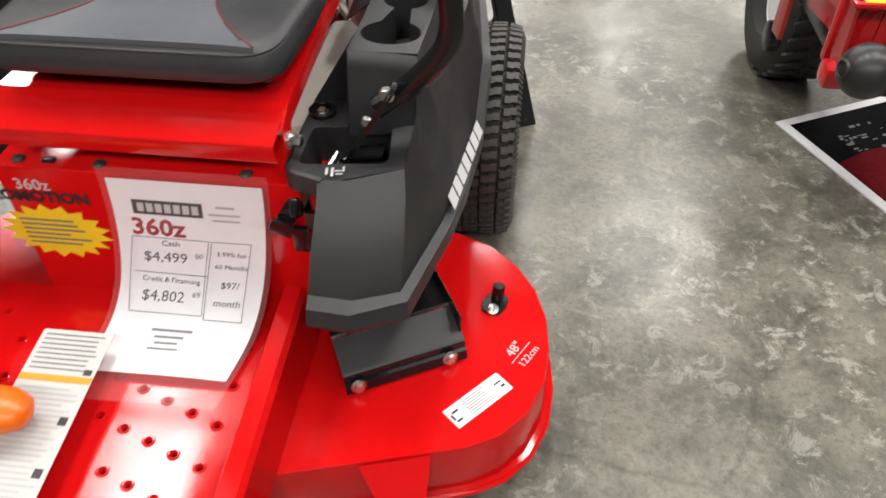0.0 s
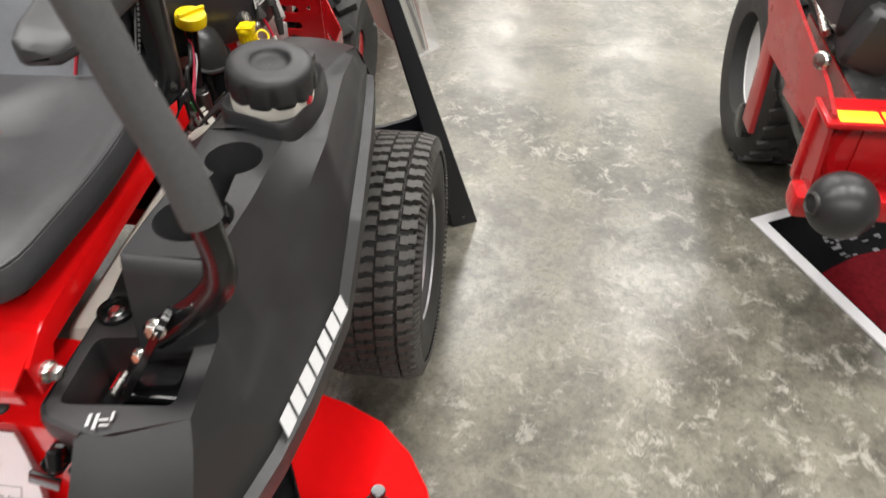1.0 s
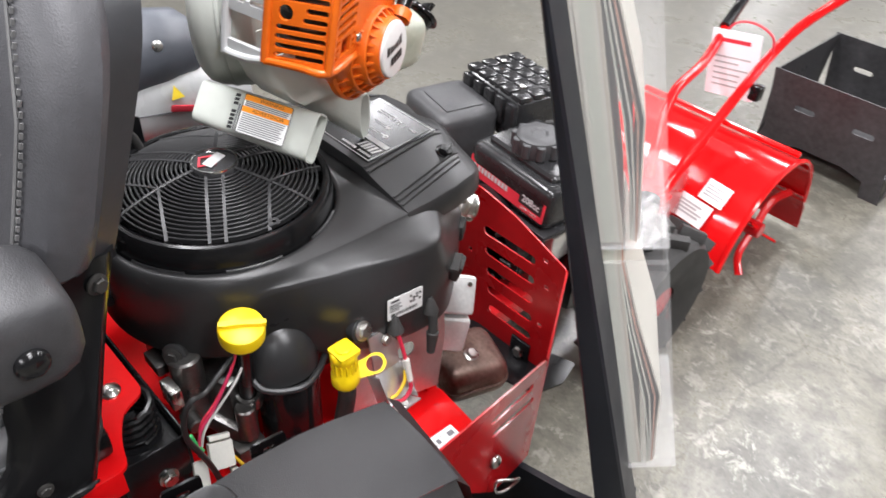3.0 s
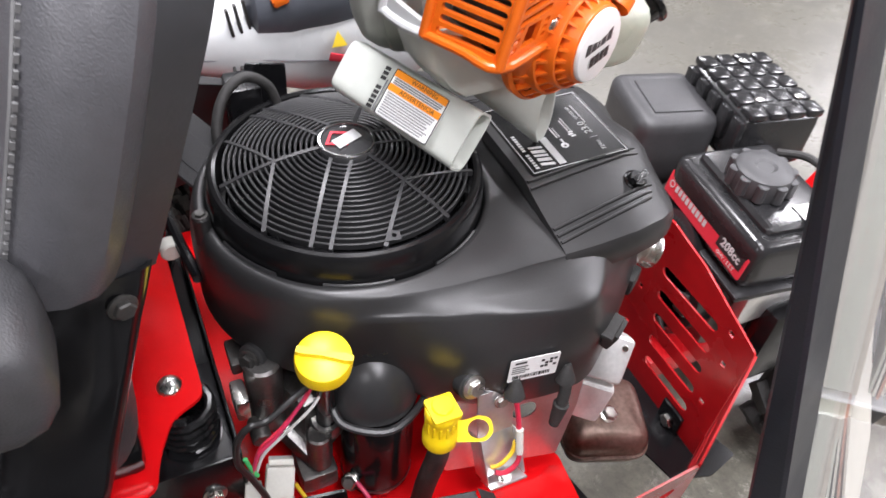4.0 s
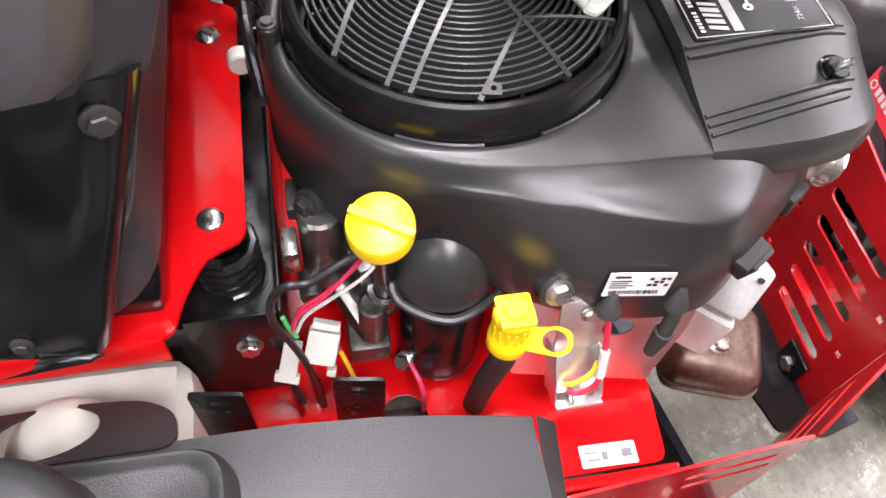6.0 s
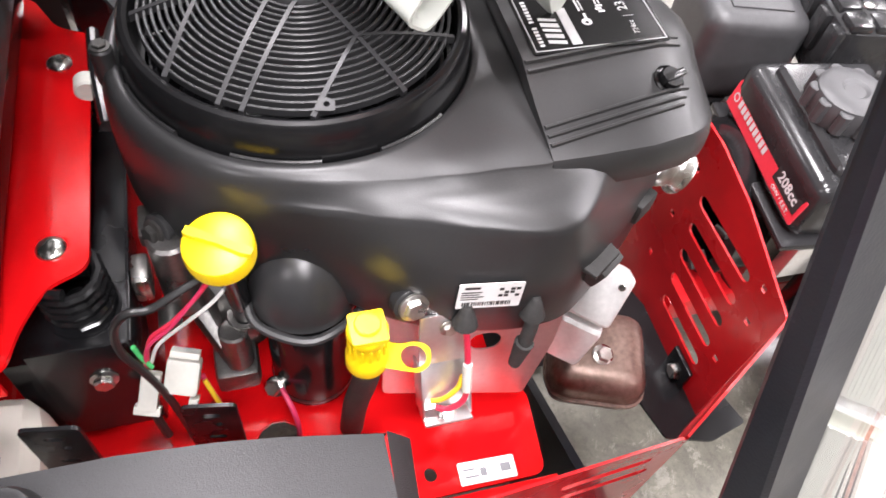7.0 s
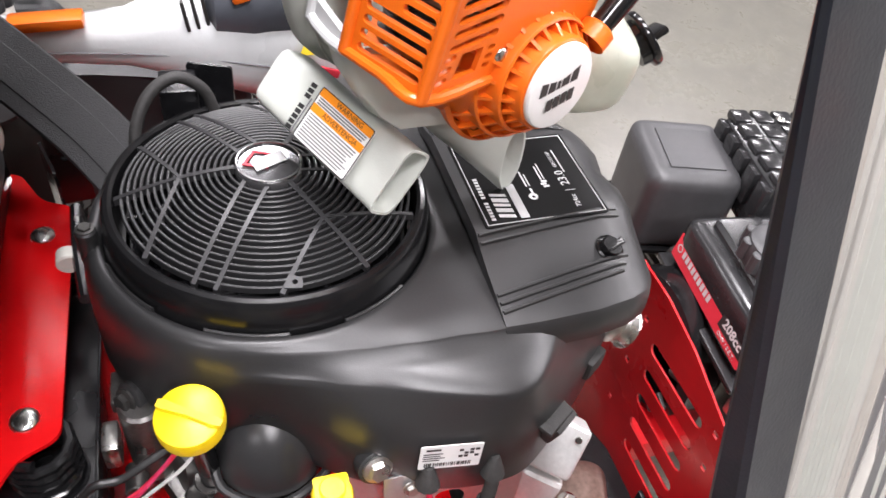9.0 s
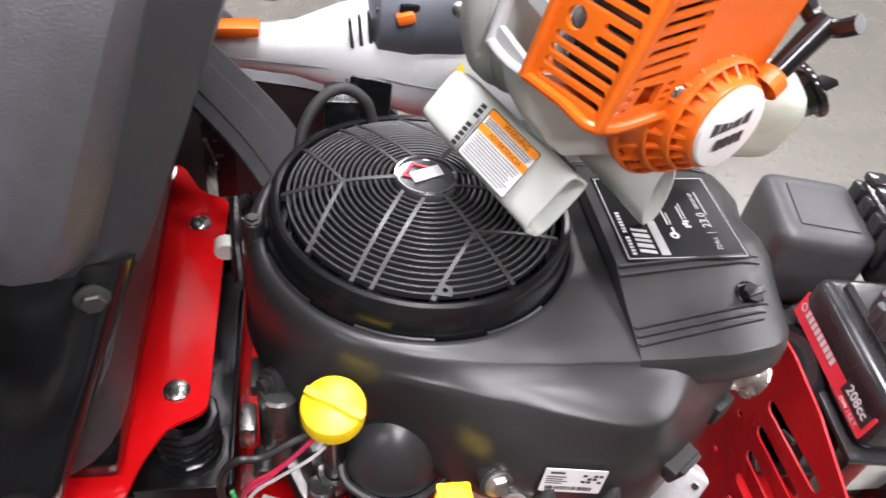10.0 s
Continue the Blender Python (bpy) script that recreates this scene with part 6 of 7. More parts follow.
# ---- the leaf blower lying on the engine ----
def leaf_blower():
    e = thing("leaf_blower", "orange and pale grey handheld leaf blower resting on the engine", "leaf blower")
    A, B = Vector((-.0270, .0075, .9225)), Vector((.0945, .0745, .9060))
    ax = (B - A).normalized()
    u = Vector((-.226, .566, .792))
    u = (u - ax * u.dot(ax)).normalized()
    n = ax.cross(u)
    Z = Vector((0, 0, 1))

    def flat_tube(p, d, uu, nn, sizes, t=.0022, round_=.42):
        """A flat nozzle behind its front face, open at its far end: (place along it, height, depth)."""
        outer, inner = [], []
        for s, h, w in sizes:
            o, i = [], []
            c0 = p + d * s - nn * w / 2
            for k in range(32):
                a = 2 * math.pi * k / 32
                c, q = math.cos(a), math.sin(a)
                f = lambda v: abs(v) ** round_ * (1 if v > 0 else -1)
                o.append(tuple(c0 + uu * h / 2 * f(q) + nn * w / 2 * f(c)))
                i.append(tuple(c0 + uu * (h / 2 - t) * f(q) + nn * (w / 2 - t) * f(c)))
            outer.append(o)
            inner.append(i)
        return loft(outer + inner[::-1], closed=True)

    ln = (B - A).length
    nz = part("nozzle", flat_tube(A, ax, u, n, [(-.004, .048, .034), (0, .052, .040), (ln * .5, .0545, .038), (ln * .97, .0575, .035), (ln, .0585, .0355)]), BLOWER_GREY, e, "pale grey flat nozzle with a warning label")
    m = frame3(Vector((.0505, .0432, .9188)) + n * .0004, ax, u)
    w2, h2 = .0295, .0222
    lb = part("warning_label", sheet(rounded([(-w2, -h2), (w2, -h2), (w2, h2), (-w2, h2)], .0025), t=.001, m=m @ Matrix.Translation((0, 0, .0010))), LABEL_WHITE, nz, "white warning label with orange bands")
    up = m @ Matrix.Translation((0, 0, .0012))
    part("orange_band", bars([(.0, .0184, .0570, .0062)], up), INK_ORANGE, lb)
    part("orange_band", bars([(.0, .0052, .0570, .0062)], up), INK_ORANGE, lb)
    words("label_words", "WARNING", .0060, up @ Matrix.Translation((.004, .0184, .0003)), INK, lb)
    words("label_words", "ADVERTENCIA", .0058, up @ Matrix.Translation((.003, .0052, .0003)), INK, lb)
    part("label_print", text_block(.053, .0062, 3, 31, up @ Matrix.Translation((.0, .0118, 0)), short=.1), INK_GREY, lb)
    part("label_print", text_block(.053, .0215, 9, 32, up @ Matrix.Translation((.0, -.0095, 0)), gap=.6, short=.12), INK_GREY, lb)
    fr = lambda d: rounded([(-w2 + d, -h2 + d), (w2 - d, -h2 + d), (w2 - d, h2 - d), (-w2 + d, h2 - d)], .0022)
    part("label_border", sheet(fr(.0), [fr(.0007)], .0004, up @ Matrix.Translation((0, 0, .0004))), INK, lb)
    # The maker's name along the label's edge: plain slanted blocks and a fine line under them.
    for k in range(9):
        y = -.0195 + .0046 * k
        if k != 5:
            part("name_bar", sheet([(-.0400, y - .0017), (-.0345, y - .0012), (-.0345, y + .0022), (-.0400, y + .0017)], (), .0004, up), INK, nz)
    part("name_line", bars([(-.0323, -.006, .0016, .030)], up), INK_GREY, nz)

    # The second flat tube under the motor, cut off upright.
    tip = Vector((.0245, .1985, .850))
    d = Vector((.05, .75, -.66)).normalized()
    rows, inner = [], []
    for s, h, w, turn in ((.15, .060, .040, 0.0), (.10, .062, .036, .15), (.05, .066, .030, .5), (0.0, .0700, .0250, 1.0)):
        nn = Vector((.98, -.15, 0)).lerp(Vector((.32, -.95, 0)), turn).normalized()
        c0 = tip - d * s - nn * w / 2
        for out, t in ((rows, 0), (inner, .0022)):
            ring = []
            for k in range(32):
                a = 2 * math.pi * k / 32
                c, q = math.cos(a), math.sin(a)
                f2 = lambda v, ex: abs(v) ** ex * (1 if v > 0 else -1)
                narrow = 1 - .80 * max(0.0, -q) ** 1.5
                ring.append(tuple(c0 + Z * (h / 2 - t) * f2(q, .75) + nn * (w / 2 - t) * narrow * f2(c, .6)))
            out.append(ring)
    part("intake_tube", loft(rows + inner[::-1], closed=True), BLOWER_GREY, e, "pale grey flat tube end")

    # Motor hood: slotted orange walls round a dark core.
    L, E = Vector((.055, .0475, 0)), Vector((.1180, .0840, 0))
    D = E + Vector((-.40, .915, 0)).normalized() * .150
    K, J = D + Vector((-.12, -.02, 0)), L + Vector((-.03, .09, 0))
    S = Matrix(((1, 0, .03, -.03 * .99), (0, 1, .17, -.17 * .99), (0, 0, 1, 0), (0, 0, 0, 1)))

    def wall(p, q, z0a, z0b, z1, holes, t=.004):
        dd = q - p
        w = dd.length
        return sheet(rounded([(0, z0a), (w, z0b), (w, z1), (0, z1)], .004, 3), holes, t, S @ frame3(p, dd, Z))

    w1 = (E - L).length
    h1 = [slot(w1 * .52, .9995 + .0098 * k, w1 * .78, .0062, 0) for k in range(4)]
    h1 += [slot(w1 * .72, 1.0385, w1 * .38, .0062, 0), ring_pts(w1 * .27, 1.0440, .0082, 18), slot(w1 * .74, 1.0485, w1 * .34, .0062, 0)]
    h1 += [slot(w1 * .52, 1.0590 + .0098 * k, w1 * .78, .0062, 0) for k in range(6)]
    hood = part("motor_hood", wall(L, E, .991, .989, 1.125, h1), ORANGE, e, "orange slotted plastic motor hood")
    h2s = [slot(.031, 1.0235 + .0098 * k, .040, .0060, .10) for k in range(10)]
    h2s += [[(.022, .9975), (.042, .9985), (.042, 1.0165), (.024, 1.0160)], slot(.050, 1.001, .0070, .0042), slot(.050, 1.0075, .0070, .0042), slot(.050, 1.0140, .0070, .0042),
            slot(.0125, .9985, .0095, .0044, .3), slot(.0135, 1.0065, .0095, .0044, .3), slot(.0145, 1.0145, .0095, .0044, .3)]
    part("hood_side", wall(E, D, .989, .985, 1.125, h2s), ORANGE, hood)
    for p in (E, L):
        part("hood_corner", tube([S @ Vector((p.x, p.y, z)) for z in (.990, 1.04, 1.125)], .0046, 12), ORANGE, hood)
    # The rounded lower edge and the chin that runs down to the starter.
    part("hood_edge", tube([S @ Vector((p.x, p.y, z)) for p, z in ((L, .991), (L.lerp(E, .5), .990), (E, .989), (E.lerp(D, .4), .987))], .0042, 10, 4), ORANGE, hood)
    b = loft([[(L.x, L.y, .990), (E.x, E.y, .988), (.106, .111, .987), (.094, .139, .986), (.081, .17, .985)],
              [(L.x - .004, L.y + .006, .986), (E.x - .006, E.y + .004, .984), (.098, .113, .975), (.090, .139, .962), (.080, .17, .955)],
              [(.045, .062, .984), (.088, .088, .978), (.076, .118, .950), (.076, .140, .933), (.075, .165, .922)],
              [(.0, .08, .985), (.03, .10, .975), (.045, .130, .945), (.045, .150, .925), (.045, .17, .915)]])
    part("hood_chin", thicken(b, .003), ORANGE, hood, smooth=50)
    part("chin_sign", sheet(rounded([(-.011, -.006), (.011, -.006), (.011, .006), (-.011, .006)], .0015), (), .001, frame3((.0785, .138, .9405), (-.05, .8, -.6), (.5, .5, .8))), BLACK, hood)
    part("hood_back", wall(D, K, .985, .985, 1.125, ()), ORANGE, hood)
    part("hood_roof", sheet([(p.x, p.y) for p in (L, E, D, K, J)], (), .004, S @ Matrix.Translation((0, 0, 1.127))), ORANGE, hood)
    core = part("motor_core", rod((.035, .115, .960), (.042, .140, 1.115), .034, 24), IRON, e, "dark motor cylinder")
    for k in range(9):
        part("cooling_fin", revolve([(.034, 0), (.043, 0), (.043, .003), (.034, .003)], (.0355 + .0008 * k, .118 + .0026 * k, .985 + .014 * k), (.04, .16, 1), 24, close=True), ALU, core)
    part("hood_screw", dome_bolt((.0915, .144, 1.004), (1, .2, 0), .0062, .005), ZINC, hood, "bright recessed hood screw")

    # White slotted guard and the fan volute beside the hood.
    f = (E - L).normalized()
    fg = Vector((.985, .17, 0)).normalized()
    G = L - fg * .066
    wg = .064
    hg = [[(.008, .998), (wg - .004, .998), (wg - .004, 1.030), (.008, 1.030)], slot(.021, 1.0440, .022, .006), slot(.050, 1.0440, .022, .006), ring_pts(.036, 1.052, .008, 16)]
    hg += [slot(.021, 1.0595, .022, .006), slot(.050, 1.0595, .022, .006)] + [slot(.034, 1.071 + .0098 * k, .052, .006) for k in range(5)]
    gd = part("intake_guard", wall(G, L - fg * .002, .980, .990, 1.125, hg, .005), TOOL_WHITE, e, "white slotted intake guard")
    part("guard_rim", tube([S @ (G + fg * s + Vector((0, 0, z))) for s, z in ((.004, 1.12), (.004, .995), (.010, .984), (.04, .985), (wg, .990))], .0045, 10, 5), TOOL_WHITE, gd)
    sa = Vector((.914, .407, .02)).normalized()
    va = Vector((.656, .755, .02)).normalized()
    C = Vector((-.090, .100, 1.000))
    vol = part("fan_volute", revolve([(0, -.036), (.076, -.036), (.088, -.033), (.096, -.026), (.100, -.014), (.100, .020), (.096, .030), (.088, .036), (0, .036)], C, va, 64), BLOWER_GREY, e, "pale grey fan housing")
    part("volute_seam", revolve([(.1002, -.001), (.1015, 0), (.1015, .003), (.1002, .004)], C, va, 64), BLOWER_GREY, vol)
    # Lower housing between the nozzle and the tube.
    rows = []
    inn = Vector((-fg.y, fg.x, 0))
    for z, w0, w1b, dep in ((.990, -.064, .004, .004), (.975, -.062, .006, .004), (.955, -.055, .010, .009), (.938, -.047, .014, .020), (.925, -.040, .016, .036)):
        o = L + Vector((0, 0, z))
        rows.append([tuple(o + fg * w0 + inn * (dep + .05)), tuple(o + fg * (w0 + .004) + inn * (dep + .010)), tuple(o + fg * (w0 + .014) + inn * dep), tuple(o + fg * (w1b - .014) + inn * dep), tuple(o + fg * (w1b - .004) + inn * (dep + .006)), tuple(o + fg * w1b + inn * (dep + .05))])
    part("lower_housing", thicken(loft(rows), .003), BLOWER_GREY, vol, smooth=60)

    # Recoil starter: rings and ribs that step out to a white disc.
    c = Vector((.0752, .1795, .9805))
    st = part("starter_cover", revolve([(0, -.026), (.0670, -.026), (.0680, -.018), (.0650, -.0150), (.0620, -.024), (.034, .004), (0, .004)], c, sa, 56), ORANGE, e, "orange ribbed recoil starter cover")
    for r0, hgt in ((.0326, .0245), (.0425, .0130), (.0530, .0005)):
        part("starter_ring", revolve([(r0, -.028), (r0, hgt - .0005), (r0 + .0006, hgt), (r0 + .0022, hgt - .001), (r0 + .0028, hgt - .003), (r0 + .0028, -.028)], c, sa, 56), ORANGE, st)
    mm = Matrix.Translation(c) @ basis(sa, (0, 0, 1))
    for k in range(22):
        a = 2 * math.pi * k / 22
        rows = [[mm @ Matrix.Rotation(a, 4, "Z") @ Vector((r, y, z)) for r, z in ((.033, -.006), (.033, .0215), (.0655, -.0165), (.0655, -.028))] for y in (-.0013, .0013)]
        part("starter_rib", loft([[tuple(q) for q in row] for row in rows], closed=True, caps=True), ORANGE, st)
    disc = part("starter_disc", revolve([(.0326, .010), (.0326, .0265), (.0316, .0278), (.0292, .0284), (0, .029)], c, sa, 44), LABEL_WHITE, st, "round white name disc")
    dm = frame3(c + sa * .0294, Vector((-.407, .914, .12)), Vector((-.1, 0, 1)))
    for k, w in enumerate((.0072, .0072, .0036, .0078, .0072)):
        x = (-.0180, -.0095, -.0030, .0038, .0128)[k]
        part("disc_bar", sheet([(x - w / 2 - .0014, .0015), (x + w / 2 - .0014, .0015), (x + w / 2 + .0014, .0125), (x - w / 2 + .0014, .0125)], (), .0003, dm), INK, disc)
    for k in range(4):
        x = -.0125 + .0072 * k
        part("disc_bar", sheet([(x - .0038, -.0125), (x + .0018, -.0125), (x + .0040, -.0040), (x - .0016, -.0040)], (), .0003, dm), INK, disc)
    fb = part("fuel_bottle", box((.022, .258, .950), (.064, .066, .074), .026, m=Matrix.Rotation(.25, 4, "Y"), seg=4), FUEL, e, "translucent fuel bottle")
    ca = Vector((-.02, .80, .58)).normalized()
    cc = Vector((.022, .300, .968))
    cap = part("bottle_cap", revolve([(0, -.008), (.019, -.008), (.020, 0), (.0245, .001), (.0250, .004), (.0240, .0065), (0, .0065)], cc, ca, 28), BLACK, fb, "black bottle cap")
    part("cap_wing", box(cc + ca * .014, (.030, .006, .014), .002, m=basis(ca, (.6, .2, .5))), BLACK, cap)
    g0, gd2 = Vector((.0700, .2260, 1.006)), Vector((-.36, .68, .64)).normalized()
    gr = part("starter_grip", rod(g0, g0 + gd2 * .055, .0085, 16, r1=.0105), BLACK, e, "black starter grip")
    part("grip_end", tube([g0 + gd2 * .052 + sa * q + Vector((0, 0, .010 * (abs(q) / .022) ** 2)) for q in (-.024, -.012, 0, .012, .024)], .0070, 10), BLACK, gr)
    part("rope_guide", revolve([(.013, -.010), (.013, .002), (.0105, .004), (0, .004)], g0, gd2, 20), ORANGE, st)


leaf_blower()


# ---- the white battery tool lying across the far fender ----
def battery_tool():
    e = thing("garden_power_tool", "white and dark grey battery garden tool with orange switch", "power tool")
    line = [(-.225, -.48, .862, .020, .024), (-.228, -.36, .856, .021, .024), (-.232, -.25, .850, .022, .024), (-.236, -.16, .845, .024, .026), (-.238, -.10, .845, .030, .032), (-.240, -.05, .848, .048, .046), (-.240, 0, .846, .064, .056), (-.236, .05, .838, .070, .060), (-.230, .11, .830, .070, .060), (-.222, .17, .824, .064, .055), (-.216, .21, .822, .040, .036)]
    rows = []
    for x, y, z, h, w in line:
        rows.append([(x + w * math.cos(2 * math.pi * k / 28), y, z + h * abs(math.sin(2 * math.pi * k / 28)) ** .8 * (1 if math.sin(2 * math.pi * k / 28) > 0 else -1)) for k in range(28)])
    body = part("body", loft(rows, closed=True, caps=True), TOOL_WHITE, e, "smooth white plastic body")
    part("seam", tube([(-.200, -.40, .858), (-.206, -.16, .845), (-.196, -.05, .842), (-.178, .03, .838), (-.170, .11, .830)], .0009, 6), INK_GREY, body)
    rows = []
    for y, h, w, z in ((-.018, .022, .034, .893), (-.008, .044, .050, .897), (.03, .058, .056, .902), (.08, .060, .056, .904), (.13, .054, .050, .900), (.160, .034, .036, .892)):
        rows.append([(-.232 + w * math.cos(2 * math.pi * k / 24), y, z + h * math.sin(2 * math.pi * k / 24)) for k in range(24)])
    pan = part("control_panel", loft(rows, closed=True, caps=True), TOOL_GREY, e, "dark grey side panel")
    part("slider", box((-.180, .018, .918), (.014, .020, .012), .004, m=Matrix.Rotation(.3, 4, "X")), ORANGE, pan, "orange slider")
    part("slider_slot", box((-.184, .022, .910), (.006, .022, .044), .003), BLACK, pan)
    part("panel_bolt", dome_bolt((-.183, .075, .930), (1, 0, .3), .008, .004), ZINC, pan)
    part("rear_grip", box((-.255, -.24, .914), (.034, .26, .036), .012), TOOL_GREY, e, "dark grey rear grip")
    part("trigger", box((-.216, -.172, .8765), (.026, .072, .012), .004, m=Matrix.Rotation(.06, 4, "X")), ORANGE, e, "orange switch")
    part("warning_sign", sheet([(-.010, -.009), (.010, -.009), (0, .010)], (), .0006, frame3((-.172, .085, .862), (0, 1, 0), (-.4, 0, .9))), YELLOW_LABEL, body)
    for k in range(4):
        part("vent", box((-.197, -.038 + .010 * k, .888 + .004 * k), (.008, .004, .034 + .002 * k), .0018, m=Matrix.Rotation(.15, 4, "X")), IRON, body)
        part("vent", box((-.189, -.040 + .009 * k, .824), (.008, .0035, .020), .0015), IRON, body)
    part("red_mark", box((-.1665, .095, .836), (.004, .05, .010), .002, m=Matrix.Rotation(-.3, 4, "X")), INK_RED, body)
    # Shoulder strap of woven nylon: a broad flat web with a raised rib band along its middle.
    s = [Vector((-.262, -.300, .905)), Vector((-.215, -.262, .893)), Vector((-.150, -.205, .872)), Vector((-.075, -.140, .848)), Vector((-.030, -.105, .826))]
    across, lift = Vector((.52, -.62, -.38)).normalized(), Vector((.30, -.25, .90)).normalized()
    for name, w0, w1, t in (("strap", -.032, .032, .003), ("strap_web", -.014, .018, .0042)):
        rows = []
        for p in smooth_path(s, 6):
            rows.append([tuple(p + across * q + lift * z) for q, z in ((w0, 0), (w0 + .002, t), (w1 - .002, t), (w1, 0), (w1 - .002, -t), (w0 + .002, -t))])
        part(name, loft(rows, closed=True, caps=True), NYLON, e, "black woven nylon strap" if name == "strap" else "")
    part("strap_buckle", box((-.215, -.245, .835), (.035, .05, .012), .004, m=Matrix.Rotation(.5, 4, "Z")), NYLON, e)
    e.location = (-.058, -.014, -.034)
    part("cord_hook", tube([(-.215, -.305, .80), (-.19, -.275, .815), (-.16, -.25, .80)], .006, 10), ORANGE, e)


battery_tool()


def engine_back():
    """Cable loop and black bracket behind the grille."""
    part("choke_cable", tube([(-.070, -.108, .790), (-.092, -.106, .830), (-.112, -.090, .856), (-.124, -.066, .864), (-.124, -.044, .850), (-.122, -.034, .822), (-.126, -.022, .806), (-.130, .005, .808), (-.135, .035, .806)], .0056, 12), RUBBER, mower, "black looped hose")
    part("hose_bracket", box((-.150, -.066, .80), (.040, .035, .09), .004), BLACK_STEEL, mower)
    part("hose_plate", sheet(rounded([(-.022, -.03), (.022, -.03), (.022, .022), (-.022, .022)], .004), t=.003, m=frame3((-.165, -.036, .828), (.3, 1, 0), (0, 0, 1))), BLACK_STEEL, mower)
    part("far_bracket", sheet(rounded([(-.03, -.10), (.03, -.10), (.03, .02), (-.03, .02)], .008), [ring_pts(.0, -.005, .004, 12)], .003, frame3((-.185, -.205, .722), (.9, .3, 0), (0, 0, 1))), BLACK_STEEL, mower)
    part("damper_rod", tube([(-.10, -.172, .742), (-.04, -.168, .742), (.02, -.16, .742)], .006, 10), BLACK_STEEL, mower)
    part("damper_bush", rod((-.046, -.178, .735), (-.030, -.177, .735), .011, 16), NYLON_WHITE, mower, "milky white bush")


engine_back()


# ---- the black literature stand beside the mower ----
def brochure_stand():
    e = thing("brochure_stand", "black steel floor stand with clear brochure pockets", "display stand")
    FL = lambda z: Vector((.552 - .180 * z, .316 - .172 * z, z))
    FR = lambda z: Vector((.615 - .228 * z, .347 - .199 * z, z))
    d = Vector((-.33, .94, 0)).normalized()
    n = Vector((.62, .78, 0)).normalized()
    rows = []
    for k in range(14):
        z = 1.30 * k / 13
        a, c = FL(z), FR(z)
        side = (c - a).normalized()
        dep = .040 + .012 * max(0.0, .5 - z)
        rim = .003
        rows.append([tuple(q) for q in (a + side * rim, c - side * rim, c + d * rim, c + d * dep, a + d * dep, a + d * rim)])
    part("upright", loft(rows, closed=True, caps=True), STAND, e, "black satin slanted sheet-steel upright", smooth=0)
    part("foot_screw", dome_bolt(FL(.03).lerp(FR(.03), .5) - d * .001, (.4, -.9, 0), .005, .003), IRON, e)
    # The low cross plate with a rounded inner corner.
    o = FL(0) + d * .022
    x = Vector((-.98, -.12, 0)).normalized()
    m = frame3(o, x, (0, 0, 1))
    sh = lambda z: z * .166
    outl = [(-.0, 0), (.62, 0), (.62, .235), (.16, .312), (sh(.335) + .038, .333), (sh(.345) + .022, .342), (sh(.375) + .010, .372), (sh(.41) + .002, .412), (sh(.41) - .01, .412)]
    part("cross_plate", sheet(outl, (), .012, m), STAND, e, "black steel cross plate")
    part("far_foot", box(o + x * .60 + Vector((0, 0, .02)), (.05, .30, .04), .004), STAND, e)
    # Clear pockets, one over the other, each with a sheaf of brochures.
    rnd = random.Random(8)
    lean = Vector((-.245, -.132, 1.0))
    d = Vector((-.58, .81, 0)).normalized()
    for z0, z1, w0, w1 in ((.52, .845, .084, .086), (.862, 1.25, .088, .092)):
        q0 = Vector((.490, .272, .52)) + lean * (z0 - .52) - n * .024
        q1 = q0 + lean * (z1 - z0)
        fr = [[q0, q1], [q0 + n * w0, q1 + n * w1]]
        pk = part("pocket", thicken(loft([[tuple(p) for p in fr[0]], [tuple(p) for p in fr[1]], [tuple(p + d * .20) for p in fr[1]]]), .002), FILM, e, "clear acrylic brochure pocket")
        part("pocket_floor", thicken(loft([[tuple(q0), tuple(q0 + d * .20)], [tuple(q0 + n * w0), tuple(q0 + n * w0 + d * .20)]]), .003), FILM, pk)
        part("pocket_edge", tube([q0 + n * w0, q0.lerp(q1, .5) + n * (w0 + w1) / 2, q1 + n * w1], .0016, 6), FILM, pk)
        part("pocket_edge", tube([q0, q0 + n * w0 * .5, q0 + n * w0], .0016, 6), FILM, pk)
        def leaf(offsets, near, material):
            pts = [q0.lerp(q1, t) + n * interp(offsets, t) + Vector((0, 0, .004)) for t in [i / 14 * .97 for i in range(15)]]
            b = loft([[tuple(p + d * near) for p in pts], [tuple(p + d * .10) for p in pts], [tuple(p + d * .19) for p in pts]])
            part("brochure", thicken(b, .0019), material, pk)

        # A tight stack against the back, and a few loose leaves that bow forward.
        for k in range(16):
            o2 = .004 + .0022 * k
            leaf([(0, o2), (1, o2 * .86)], .004 + .0018 * rnd.random(), (PAGE_TAN, PAGE_CREAM, PAGE_CREAM, PAGE_GREEN, PAGE_GREEN, PAGE_GREEN, PAGE_CREAM, PAGE_TAN)[k // 2])
        for k in range(4):
            leaf([(0, .046 + .003 * k), (.12, .050 + .003 * k), (.35, .048 + .007 * k), (.7, .036 + .004 * k), (1, .030 + .002 * k)], .004 + .006 * rnd.random(), (PAGE_GREEN, PAGE_CREAM, PAGE_BROWN, PAGE_CREAM)[k])


brochure_stand()


